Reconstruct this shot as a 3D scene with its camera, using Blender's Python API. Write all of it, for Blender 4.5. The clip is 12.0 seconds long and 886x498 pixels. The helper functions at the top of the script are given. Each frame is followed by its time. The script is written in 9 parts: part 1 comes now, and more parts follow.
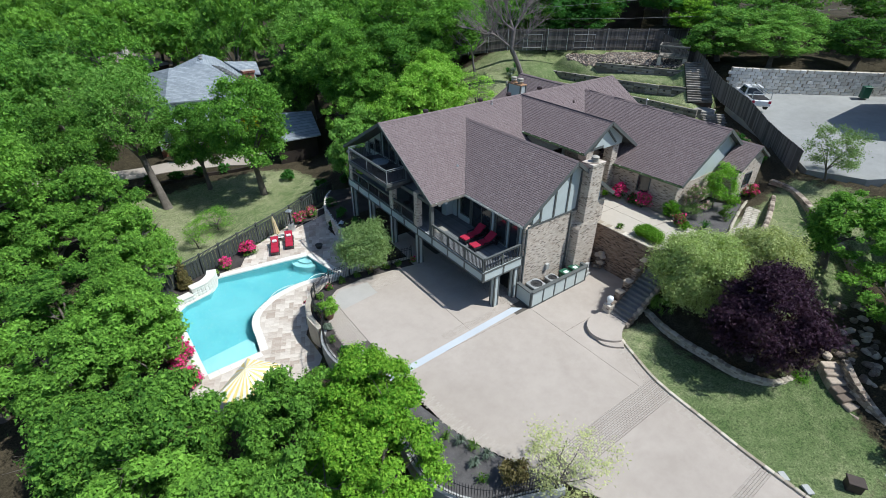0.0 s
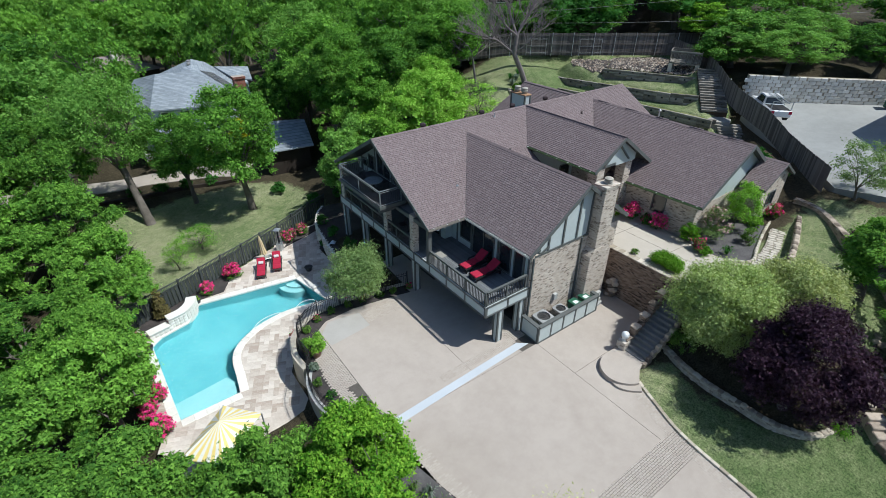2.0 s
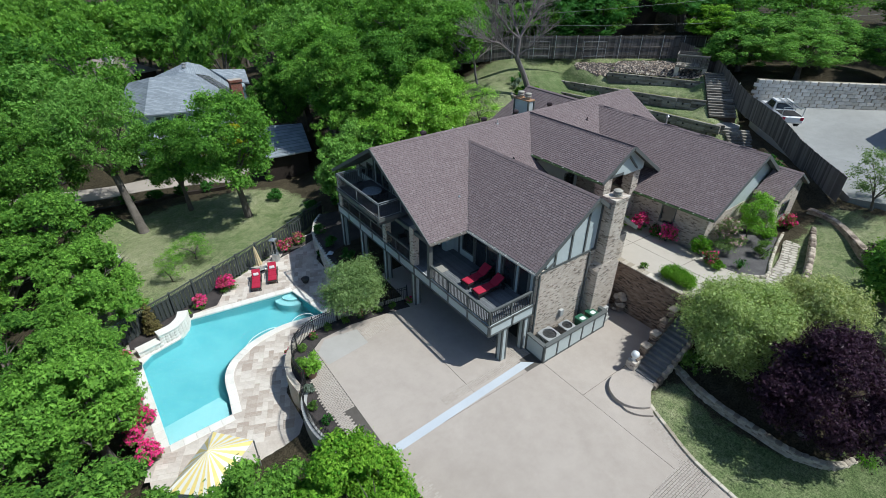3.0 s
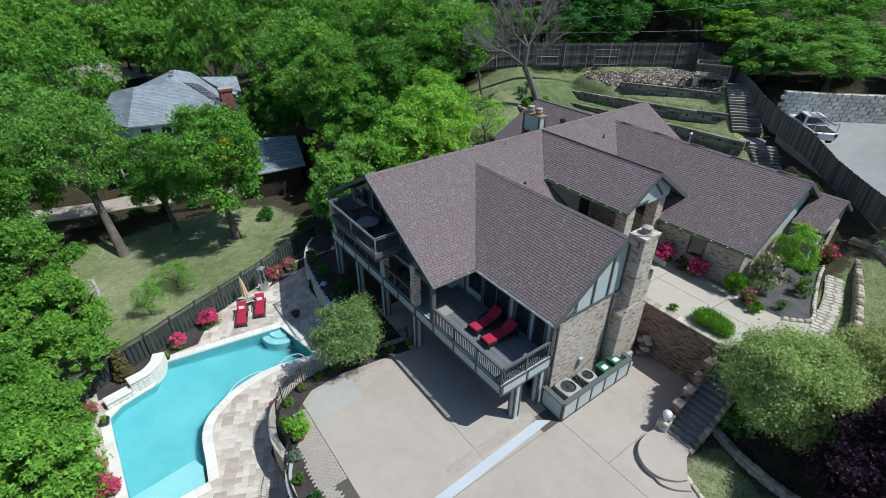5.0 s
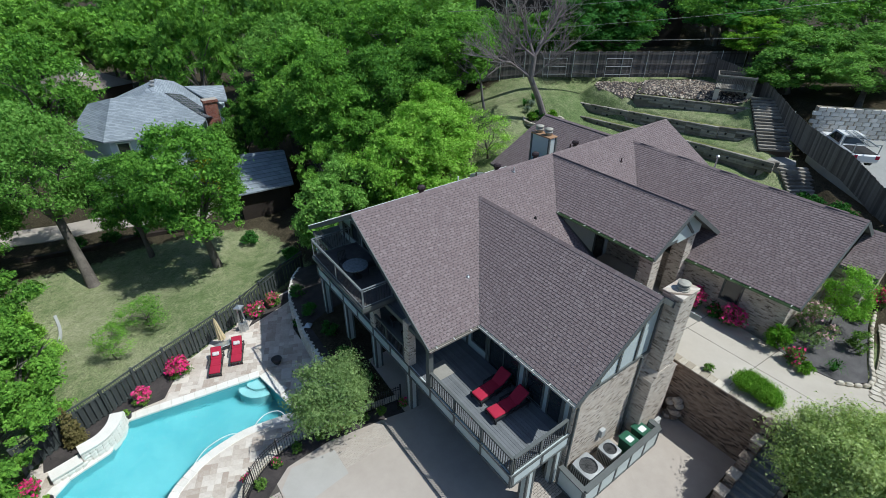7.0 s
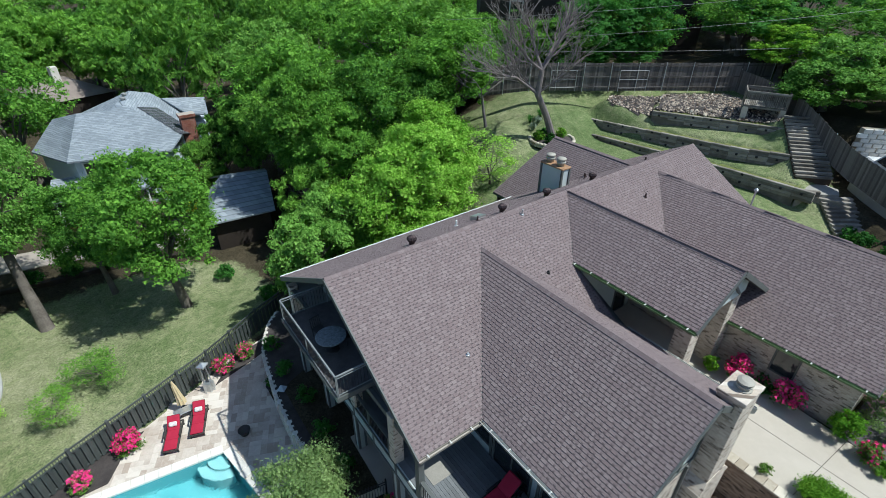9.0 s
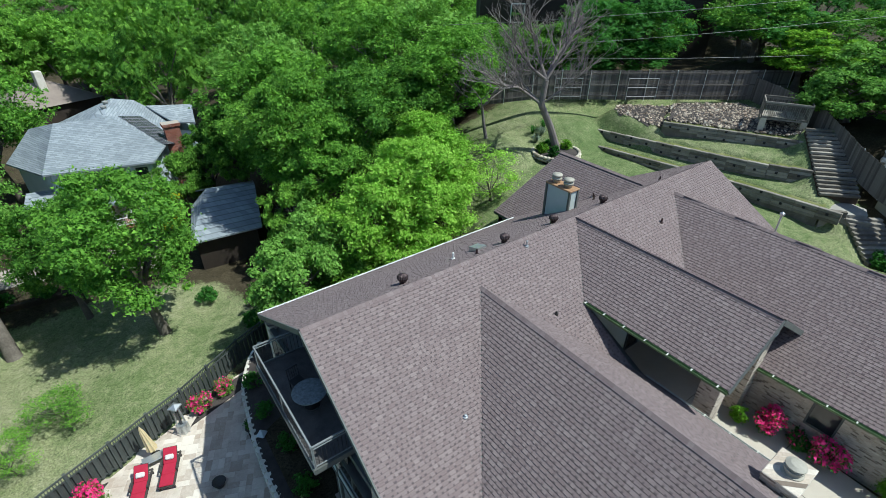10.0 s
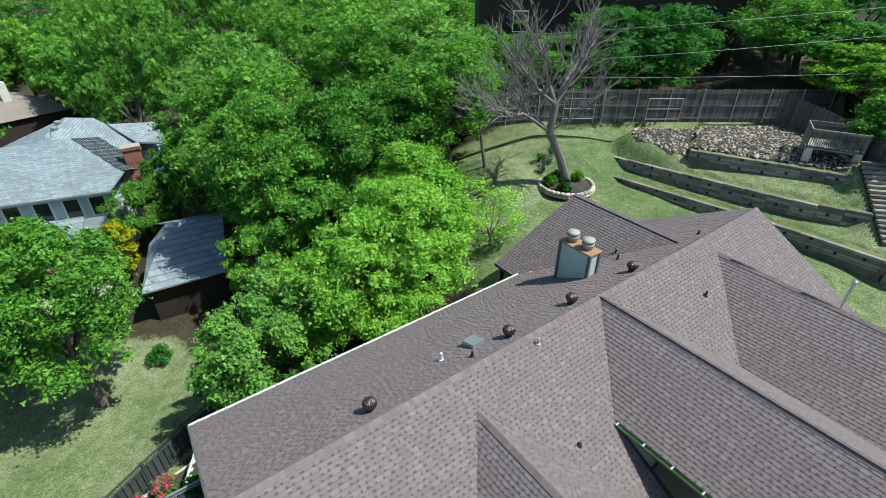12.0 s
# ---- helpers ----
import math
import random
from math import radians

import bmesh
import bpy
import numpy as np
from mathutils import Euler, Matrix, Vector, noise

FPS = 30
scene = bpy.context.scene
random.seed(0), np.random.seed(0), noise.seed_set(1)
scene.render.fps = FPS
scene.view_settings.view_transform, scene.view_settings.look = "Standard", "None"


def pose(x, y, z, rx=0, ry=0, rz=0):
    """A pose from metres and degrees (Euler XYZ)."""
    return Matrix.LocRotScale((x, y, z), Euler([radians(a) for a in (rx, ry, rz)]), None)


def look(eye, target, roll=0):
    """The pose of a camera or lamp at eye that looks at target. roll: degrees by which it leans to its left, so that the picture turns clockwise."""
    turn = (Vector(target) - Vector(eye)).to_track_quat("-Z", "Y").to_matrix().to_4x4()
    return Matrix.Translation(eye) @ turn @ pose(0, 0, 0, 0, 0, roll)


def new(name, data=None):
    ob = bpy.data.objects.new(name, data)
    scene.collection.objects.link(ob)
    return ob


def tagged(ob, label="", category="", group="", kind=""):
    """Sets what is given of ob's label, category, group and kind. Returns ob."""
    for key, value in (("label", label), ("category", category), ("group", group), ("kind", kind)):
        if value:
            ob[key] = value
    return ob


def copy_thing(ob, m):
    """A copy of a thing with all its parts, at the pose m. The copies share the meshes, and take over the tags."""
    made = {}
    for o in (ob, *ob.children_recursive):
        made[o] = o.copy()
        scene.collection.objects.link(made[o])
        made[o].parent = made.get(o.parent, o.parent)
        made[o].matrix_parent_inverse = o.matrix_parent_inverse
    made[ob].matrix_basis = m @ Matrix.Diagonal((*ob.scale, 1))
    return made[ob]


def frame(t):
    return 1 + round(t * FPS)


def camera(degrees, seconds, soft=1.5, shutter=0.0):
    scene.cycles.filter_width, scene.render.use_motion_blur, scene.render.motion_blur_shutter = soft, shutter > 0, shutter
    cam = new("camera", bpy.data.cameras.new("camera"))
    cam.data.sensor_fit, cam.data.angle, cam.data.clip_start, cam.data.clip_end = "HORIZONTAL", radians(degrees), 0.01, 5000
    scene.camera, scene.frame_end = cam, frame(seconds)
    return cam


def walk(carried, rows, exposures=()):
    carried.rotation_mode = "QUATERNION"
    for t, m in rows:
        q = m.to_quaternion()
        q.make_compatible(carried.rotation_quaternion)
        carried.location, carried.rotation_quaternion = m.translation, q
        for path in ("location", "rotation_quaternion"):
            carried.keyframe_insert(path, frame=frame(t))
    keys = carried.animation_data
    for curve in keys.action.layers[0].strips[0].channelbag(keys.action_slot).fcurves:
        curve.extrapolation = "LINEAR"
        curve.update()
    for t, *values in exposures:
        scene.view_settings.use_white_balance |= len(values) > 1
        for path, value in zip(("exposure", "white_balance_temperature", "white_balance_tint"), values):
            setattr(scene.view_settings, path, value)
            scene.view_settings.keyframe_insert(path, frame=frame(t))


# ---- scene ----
cam = camera(85.0, 12.0, 0.6)
YAW, TILT, ROLL = -36.518, -31.876, 0.402
ROWS = [
    (0.0, -19.268, -16.467, 19.826),
    (0.5, -18.771, -15.819, 19.795),
    (1.0, -18.236, -15.137, 19.789),
    (1.5, -17.714, -14.501, 19.825),
    (2.0, -17.242, -13.873, 19.855),
    (2.5, -16.820, -13.268, 19.888),
    (3.0, -16.425, -12.622, 19.927),
    (5.0, -14.331, -9.350, 20.055),
    (5.5, -13.665, -8.435, 20.114),
    (6.0, -13.003, -7.581, 20.159),
    (6.5, -12.357, -6.719, 20.196),
    (7.0, -11.684, -5.857, 20.171),
    (9.0, -8.447, -1.839, 20.250),
    (9.5, -7.559, -0.749, 20.302),
    (10.0, -6.563, 0.380, 20.285),
    (10.5, -5.507, 1.542, 20.294),
    (11.0, -4.518, 2.683, 20.309),
    (11.5, -3.567, 3.814, 20.361),
    (12.0, -2.548, 4.986, 20.369),
]
walk(cam, [(t, pose(x, y, z, 0, 0, YAW) @ pose(0, 0, 0, 90 + TILT) @ pose(0, 0, 0, 0, 0, ROLL)) for t, x, y, z in ROWS],
     [(0.0, 0.05, 5850, 6), (2.5, -0.08, 5830, 5), (6.0, -0.17, 5760, 4), (7.0, -0.14, 5760, 4), (9.0, 0.05, 5800, 2), (10.5, 0.17, 5880, -3), (12.0, 0.27, 5900, -5)])

# ---- world, sun ----
SUN = Vector((0.41, -0.455, 1.0)).normalized()
world = bpy.data.worlds.new("sky")
scene.world = world
world.use_nodes = True
wn = world.node_tree.nodes
sky = wn.new("ShaderNodeTexSky")
sky.sky_type = "NISHITA"
sky.sun_disc = False
sky.sun_elevation = math.asin(SUN.z)
sky.sun_rotation = math.atan2(SUN.x, SUN.y)
sky.altitude, sky.air_density, sky.dust_density, sky.ozone_density = 200, 1.0, 1.0, 2.2
wn["Background"].inputs["Strength"].default_value = 0.108
world.node_tree.links.new(sky.outputs[0], wn["Background"].inputs["Color"])
sun_data = bpy.data.lights.new("sun", "SUN")
sun_data.energy, sun_data.angle, sun_data.color = 4.9, radians(0.53), (1.0, 0.95, 0.87)
sun = new("sun", sun_data)
sun.matrix_world = look(SUN * 120, (0, 0, 0))


# ---- materials ----
MATS = {}


def nodes_of(name):
    m = bpy.data.materials.new(name)
    m.use_nodes = True
    MATS[name] = m
    nt = m.node_tree
    return m, nt, nt.nodes, nt.links, nt.nodes["Principled BSDF"]


def ramp(nt, fac, stops):
    r = nt.nodes.new("ShaderNodeValToRGB")
    els = r.color_ramp.elements
    while len(els) < len(stops):
        els.new(0.5)
    for e, (p, c) in zip(els, stops):
        e.position, e.color = p, (*c, 1)
    nt.links.new(fac, r.inputs[0])
    return r.outputs[0]


def noise_tex(nt, scale, detail=4, rough=0.6, vec=None, distort=0.0):
    n = nt.nodes.new("ShaderNodeTexNoise")
    n.inputs["Scale"].default_value, n.inputs["Detail"].default_value = scale, detail
    n.inputs["Roughness"].default_value, n.inputs["Distortion"].default_value = rough, distort
    if vec is None:
        vec = nt.nodes.new("ShaderNodeTexCoord").outputs["Object"]
    nt.links.new(vec, n.inputs["Vector"])
    return n.outputs["Fac"]


def mix_col(nt, fac, a, b, mode="MIX"):
    m = nt.nodes.new("ShaderNodeMix")
    m.data_type, m.blend_type = "RGBA", mode
    for sock, val in ((m.inputs[0], fac), (m.inputs[6], a), (m.inputs[7], b)):
        if isinstance(val, (int, float)):
            sock.default_value = val
        elif isinstance(val, tuple):
            sock.default_value = (*val, 1)
        else:
            nt.links.new(val, sock)
    return m.outputs[2]


def math_node(nt, op, a, b=0.0, clamp=False):
    m = nt.nodes.new("ShaderNodeMath")
    m.operation, m.use_clamp = op, clamp
    for sock, val in zip(m.inputs, (a, b)):
        if isinstance(val, (int, float)):
            sock.default_value = val
        else:
            nt.links.new(val, sock)
    return m.outputs[0]


def bump_to(nt, bsdf, height, strength=0.3, distance=0.02):
    b = nt.nodes.new("ShaderNodeBump")
    b.inputs["Strength"].default_value, b.inputs["Distance"].default_value = strength, distance
    nt.links.new(height, b.inputs["Height"])
    nt.links.new(b.outputs[0], bsdf.inputs["Normal"])


def piece_random(nt):
    """A random number for each piece, whether it is an object or an island of a joined mesh."""
    a = nt.nodes.new("ShaderNodeObjectInfo").outputs["Random"]
    b = nt.nodes.new("ShaderNodeNewGeometry").outputs["Random Per Island"]
    return math_node(nt, "FRACT", math_node(nt, "ADD", a, math_node(nt, "MULTIPLY", b, 7.31)))


def plain(name, lo, hi, rough=0.7, big=0.5, small=14.0, bump=0.15, metal=0.0, spec=0.4, pieces=0.0):
    """A surface with stains at one scale and grain at another; pieces: how far each piece differs."""
    m, nt, ns, ln, bs = nodes_of(name)
    f1, f2 = noise_tex(nt, big, 5, 0.65), noise_tex(nt, small, 4, 0.7)
    f = math_node(nt, "ADD", math_node(nt, "MULTIPLY", f1, 0.65), math_node(nt, "MULTIPLY", f2, 0.35))
    if pieces:
        r = math_node(nt, "SUBTRACT", piece_random(nt), 0.5)
        f = math_node(nt, "ADD", f, math_node(nt, "MULTIPLY", r, pieces))
    ln.new(ramp(nt, f, [(0.28, lo), (0.72, hi)]), bs.inputs["Base Color"])
    bs.inputs["Roughness"].default_value, bs.inputs["Metallic"].default_value = rough, metal
    bs.inputs["Specular IOR Level"].default_value = spec
    if bump:
        bump_to(nt, bs, f2, bump, 0.02)
    return m


def concrete(name, lo, hi, stain):
    m, nt, ns, ln, bs = nodes_of(name)
    big, mid, fine = noise_tex(nt, 0.16, 6, 0.6, distort=0.6), noise_tex(nt, 1.3, 6, 0.7), noise_tex(nt, 30, 3, 0.7)
    c = ramp(nt, math_node(nt, "ADD", math_node(nt, "MULTIPLY", big, 0.6), math_node(nt, "MULTIPLY", mid, 0.4)), [(0.35, lo), (0.65, hi)])
    spots = ramp(nt, mid, [(0.62, (0, 0, 0)), (0.78, (1, 1, 1))])
    c = mix_col(nt, math_node(nt, "MULTIPLY", spots, 0.35), c, stain)
    c = mix_col(nt, 0.25, c, ramp(nt, fine, [(0.3, (0.75, 0.75, 0.75)), (0.7, (1.1, 1.1, 1.1))]), "MULTIPLY")
    ln.new(c, bs.inputs["Base Color"])
    bs.inputs["Roughness"].default_value = 0.85
    bs.inputs["Specular IOR Level"].default_value = 0.3
    bump_to(nt, bs, fine, 0.12, 0.01)
    return m


def brick_wall(name, tones, mortar, w=0.22, h=0.075, joint=0.012):
    """Bricks laid on upright faces that run along x or along y."""
    m, nt, ns, ln, bs = nodes_of(name)
    co = nt.nodes.new("ShaderNodeTexCoord").outputs["Object"]
    sep = nt.nodes.new("ShaderNodeSeparateXYZ")
    ln.new(co, sep.inputs[0])
    com = nt.nodes.new("ShaderNodeCombineXYZ")
    ln.new(math_node(nt, "ADD", sep.outputs[0], sep.outputs[1]), com.inputs[0])
    ln.new(sep.outputs[2], com.inputs[1])
    b = nt.nodes.new("ShaderNodeTexBrick")
    ln.new(com.outputs[0], b.inputs["Vector"])
    for k, v in (("Scale", 1.0), ("Brick Width", w), ("Row Height", h), ("Mortar Size", joint / 2), ("Mortar Smooth", 0.25), ("Bias", 0.0)):
        b.inputs[k].default_value = v
    b.inputs["Color1"].default_value = (0, 0, 0, 1)
    b.inputs["Color2"].default_value = (1, 1, 1, 1)
    b.inputs["Mortar"].default_value = (0.5, 0.5, 0.5, 1)
    stops = [(i / (len(tones) - 1) * 0.98 + 0.01, t) for i, t in enumerate(tones)]
    c = ramp(nt, b.outputs["Color"], stops)
    n1, n2 = noise_tex(nt, 0.7, 5), noise_tex(nt, 18, 4)
    c = mix_col(nt, 0.5, c, ramp(nt, n2, [(0.25, (0.6, 0.6, 0.6)), (0.75, (1.25, 1.25, 1.25))]), "MULTIPLY")
    c = mix_col(nt, 0.35, c, ramp(nt, n1, [(0.3, (0.7, 0.68, 0.66)), (0.7, (1.15, 1.15, 1.15))]), "MULTIPLY")
    ln.new(mix_col(nt, b.outputs["Fac"], c, mortar), bs.inputs["Base Color"])
    bs.inputs["Roughness"].default_value = 0.9
    bs.inputs["Specular IOR Level"].default_value = 0.2
    bump_to(nt, bs, math_node(nt, "SUBTRACT", n2, math_node(nt, "MULTIPLY", b.outputs["Fac"], 2.0)), 0.5, 0.012)
    return m


def course_roof(name, lo, hi):
    """Far shingles: courses of tabs along the eaves."""
    m, nt, ns, ln, bs = nodes_of(name)
    sep = nt.nodes.new("ShaderNodeSeparateXYZ")
    ln.new(nt.nodes.new("ShaderNodeTexCoord").outputs["Object"], sep.inputs[0])
    com = nt.nodes.new("ShaderNodeCombineXYZ")
    ln.new(math_node(nt, "ADD", sep.outputs[0], math_node(nt, "MULTIPLY", sep.outputs[1], 0.3)), com.inputs[0])
    ln.new(sep.outputs[2], com.inputs[1])
    b = nt.nodes.new("ShaderNodeTexBrick")
    ln.new(com.outputs[0], b.inputs["Vector"])
    for k, v in (("Scale", 1.0), ("Brick Width", 0.45), ("Row Height", 0.12), ("Mortar Size", 0.012), ("Mortar Smooth", 0.3)):
        b.inputs[k].default_value = v
    b.inputs["Color1"].default_value, b.inputs["Color2"].default_value = (*lo, 1), (*hi, 1)
    b.inputs["Mortar"].default_value = (lo[0] * 0.7, lo[1] * 0.7, lo[2] * 0.7, 1)
    c = mix_col(nt, 0.5, b.outputs["Color"], ramp(nt, noise_tex(nt, 0.6, 5), [(0.3, (0.8, 0.8, 0.8)), (0.7, (1.2, 1.2, 1.2))]), "MULTIPLY")
    ln.new(c, bs.inputs["Base Color"])
    bs.inputs["Roughness"].default_value = 0.85
    return m


def leafy(name, lo, hi, glow=0.35, rough=0.6, spray=0.0):
    """Leaves: each one its own shade, light passing through in part; spray: leaflets a metre, where a blade stands for a small spray with gaps."""
    m, nt, ns, ln, bs = nodes_of(name)
    isl = nt.nodes.new("ShaderNodeNewGeometry").outputs["Random Per Island"]
    f = math_node(nt, "ADD", math_node(nt, "MULTIPLY", isl, 0.55), math_node(nt, "MULTIPLY", noise_tex(nt, 0.45, 3), 0.6))
    obr = nt.nodes.new("ShaderNodeObjectInfo").outputs["Random"]
    f = math_node(nt, "ADD", f, math_node(nt, "MULTIPLY", math_node(nt, "SUBTRACT", obr, 0.5), 0.35))
    c = ramp(nt, f, [(0.15, lo), (0.95, hi)])
    ln.new(c, bs.inputs["Base Color"])
    bs.inputs["Roughness"].default_value = rough
    bs.inputs["Specular IOR Level"].default_value = 0.08
    tr = nt.nodes.new("ShaderNodeBsdfTranslucent")
    ln.new(mix_col(nt, 1.0, c, (1.0, 1.0, 0.55), "MULTIPLY"), tr.inputs["Color"])
    mx = nt.nodes.new("ShaderNodeMixShader")
    mx.inputs[0].default_value = glow
    ln.new(bs.outputs[0], mx.inputs[1])
    ln.new(tr.outputs[0], mx.inputs[2])
    last = mx
    if spray:
        gap = noise_tex(nt, spray, 1, 0.5)
        tone = ramp(nt, noise_tex(nt, spray * 0.8, 2, 0.6), [(0.36, (0.62, 0.66, 0.6)), (0.64, (1.4, 1.36, 1.3))])
        c2 = mix_col(nt, 0.8, c, tone, "MULTIPLY")
        ln.new(c2, bs.inputs["Base Color"])
        clear = nt.nodes.new("ShaderNodeBsdfTransparent")
        last = nt.nodes.new("ShaderNodeMixShader")
        ln.new(math_node(nt, "GREATER_THAN", gap, 0.47), last.inputs[0])
        ln.new(clear.outputs[0], last.inputs[1])
        ln.new(mx.outputs[0], last.inputs[2])
    ln.new(last.outputs[0], nt.nodes["Material Output"].inputs["Surface"])
    return m


def grassy(name):
    m, nt, ns, ln, bs = nodes_of(name)
    a, b, c = noise_tex(nt, 0.11, 5, 0.6), noise_tex(nt, 1.6, 6, 0.75), noise_tex(nt, 28, 3, 0.8)
    f = math_node(nt, "ADD", math_node(nt, "MULTIPLY", a, 0.5), math_node(nt, "MULTIPLY", b, 0.5))
    col = ramp(nt, f, [(0.30, (0.085, 0.12, 0.03)), (0.5, (0.16, 0.18, 0.06)), (0.62, (0.25, 0.25, 0.12)), (0.75, (0.34, 0.31, 0.19))])
    col = mix_col(nt, 0.7, col, ramp(nt, c, [(0.25, (0.45, 0.45, 0.45)), (0.75, (1.4, 1.4, 1.4))]), "MULTIPLY")
    ln.new(col, bs.inputs["Base Color"])
    bs.inputs["Roughness"].default_value = 0.95
    bs.inputs["Specular IOR Level"].default_value = 0.1
    bump_to(nt, bs, c, 0.8, 0.05)
    return m


def glass(name, tint, rough=0.02, alpha=False):
    m, nt, ns, ln, bs = nodes_of(name)
    bs.inputs["Base Color"].default_value = (*tint, 1)
    bs.inputs["Roughness"].default_value = rough
    bs.inputs["Transmission Weight"].default_value = 1.0
    bs.inputs["IOR"].default_value = 1.33 if alpha else 1.45
    return m


grass_m = grassy("grass")
soil_m = plain("soil", (0.035, 0.025, 0.018), (0.11, 0.075, 0.05), 0.95, 0.6, 9, 0.6)
mulch_m = plain("mulch", (0.02, 0.018, 0.018), (0.09, 0.075, 0.07), 0.95, 1.2, 24, 0.9)
slate_m = plain("slate_chips", (0.045, 0.042, 0.042), (0.15, 0.14, 0.138), 0.9, 1.5, 34, 0.9)
drive_m = concrete("driveway_concrete", (0.375, 0.322, 0.275), (0.475, 0.415, 0.36), (0.27, 0.215, 0.18))
patch_m = concrete("new_concrete", (0.38, 0.355, 0.32), (0.46, 0.435, 0.40), (0.30, 0.27, 0.24))
court_m = concrete("weathered_concrete", (0.27, 0.27, 0.255), (0.36, 0.36, 0.345), (0.24, 0.17, 0.13))
white_m = plain("white_strip", (0.45, 0.48, 0.51), (0.56, 0.59, 0.62), 0.6, 0.4, 12, 0.05)
patio_m = concrete("patio_concrete", (0.42, 0.37, 0.305), (0.51, 0.46, 0.39), (0.30, 0.25, 0.20))
pale_m = concrete("grey_concrete", (0.37, 0.37, 0.35), (0.49, 0.49, 0.47), (0.25, 0.22, 0.19))
paver_m = plain("paver", (0.37, 0.318, 0.27), (0.46, 0.405, 0.35), 0.9, 0.8, 20, 0.3, pieces=0.25)
joint_m = plain("joint_sand", (0.075, 0.066, 0.055), (0.13, 0.115, 0.10), 0.95, 2, 30, 0.4)
trav_m = plain("travertine", (0.41, 0.335, 0.275), (0.68, 0.615, 0.54), 0.75, 0.9, 9, 0.15, pieces=0.42)
coping_m = plain("coping", (0.66, 0.62, 0.55), (0.84, 0.80, 0.74), 0.7, 1.0, 16, 0.1, pieces=0.2)
# Plaster whose mottling stands in for ripple light on the basin.
plaster_m = plain("pool_plaster", (0.065, 0.295, 0.335), (0.16, 0.435, 0.465), 0.8, 0.35, 6, 0.05)
# Paler plaster: the lighter look of shallow water is put into the colour.
shelf_m = plain("pool_shelf", (0.20, 0.42, 0.44), (0.28, 0.50, 0.51), 0.8, 0.5, 3, 0.05)
brick_m = brick_wall("brick", [(0.165, 0.13, 0.104), (0.465, 0.386, 0.312), (0.575, 0.492, 0.41), (0.645, 0.57, 0.483), (0.495, 0.416, 0.338), (0.69, 0.625, 0.54)], (0.57, 0.53, 0.47))
# Browner brick, lowered further in tone for walls turned from the sun.
shaded_brown_brick_m = brick_wall("brown_brick", [(0.05, 0.034, 0.027), (0.20, 0.138, 0.10), (0.28, 0.195, 0.145), (0.37, 0.28, 0.215), (0.22, 0.155, 0.115)], (0.25, 0.21, 0.175))
redbrick_m = brick_wall("red_brick", [(0.16, 0.05, 0.035), (0.27, 0.09, 0.06), (0.34, 0.13, 0.09)], (0.40, 0.35, 0.30))
stone_m = plain("limestone", (0.34, 0.29, 0.22), (0.62, 0.56, 0.46), 0.9, 1.1, 13, 0.6, pieces=0.5)
pale_stone_m = plain("pale_stone", (0.56, 0.52, 0.45), (0.80, 0.77, 0.71), 0.85, 1.1, 13, 0.5, pieces=0.4)
tanrock_m = plain("tan_rock", (0.22, 0.18, 0.14), (0.50, 0.44, 0.35), 0.9, 1.4, 11, 0.7, pieces=0.6)
redrock_m = plain("red_rock", (0.19, 0.125, 0.09), (0.42, 0.32, 0.25), 0.9, 1.4, 11, 0.7, pieces=0.6)
rock_m = plain("rock", (0.15, 0.115, 0.09), (0.52, 0.43, 0.34), 0.9, 1.4, 11, 0.7, pieces=0.6)
timber_m = plain("tie_timber", (0.13, 0.115, 0.095), (0.33, 0.30, 0.26), 0.9, 1.5, 20, 0.5, pieces=0.4)
fence_m = plain("fence_paint", (0.045, 0.052, 0.05), (0.085, 0.095, 0.09), 0.65, 1.0, 18, 0.2, pieces=0.3)
# Weathered boards, darkened further for the shadow the fences stand in.
oldfence_m = plain("weathered_fence", (0.085, 0.075, 0.068), (0.19, 0.17, 0.155), 0.9, 1.0, 14, 0.4, pieces=0.5)
iron_m = plain("black_iron", (0.012, 0.012, 0.013), (0.03, 0.03, 0.032), 0.45, 2, 30, 0.1)
trim_m = plain("grey_trim", (0.085, 0.09, 0.085), (0.13, 0.14, 0.135), 0.6, 1.0, 16, 0.1)
panel_m = plain("stucco_panel", (0.42, 0.47, 0.46), (0.52, 0.57, 0.56), 0.85, 0.7, 24, 0.25)
board_m = plain("deck_board", (0.115, 0.12, 0.125), (0.19, 0.20, 0.21), 0.8, 1.2, 15, 0.25, pieces=0.25)
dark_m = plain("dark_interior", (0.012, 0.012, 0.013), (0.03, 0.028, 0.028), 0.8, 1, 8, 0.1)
ceil_m = plain("soffit", (0.20, 0.20, 0.19), (0.28, 0.28, 0.27), 0.8, 1, 12, 0.1)
gutter_m = plain("gutter", (0.45, 0.45, 0.42), (0.62, 0.62, 0.58), 0.4, 1, 12, 0.0)
gutter_g = plain("green_gutter", (0.05, 0.11, 0.04), (0.20, 0.28, 0.14), 0.6, 1, 12, 0.1)
metal_m = plain("grey_metal", (0.45, 0.47, 0.48), (0.62, 0.64, 0.65), 0.35, 1, 20, 0.05, metal=0.7)
vent_m = plain("brown_vent", (0.05, 0.035, 0.035), (0.10, 0.07, 0.07), 0.4, 2, 20, 0.1, metal=0.5)
rust_m = plain("rusty_cap", (0.24, 0.12, 0.06), (0.44, 0.28, 0.16), 0.7, 2, 14, 0.2)
claypot_m = plain("flue_cream", (0.30, 0.28, 0.23), (0.44, 0.41, 0.35), 0.6, 2, 14, 0.1)
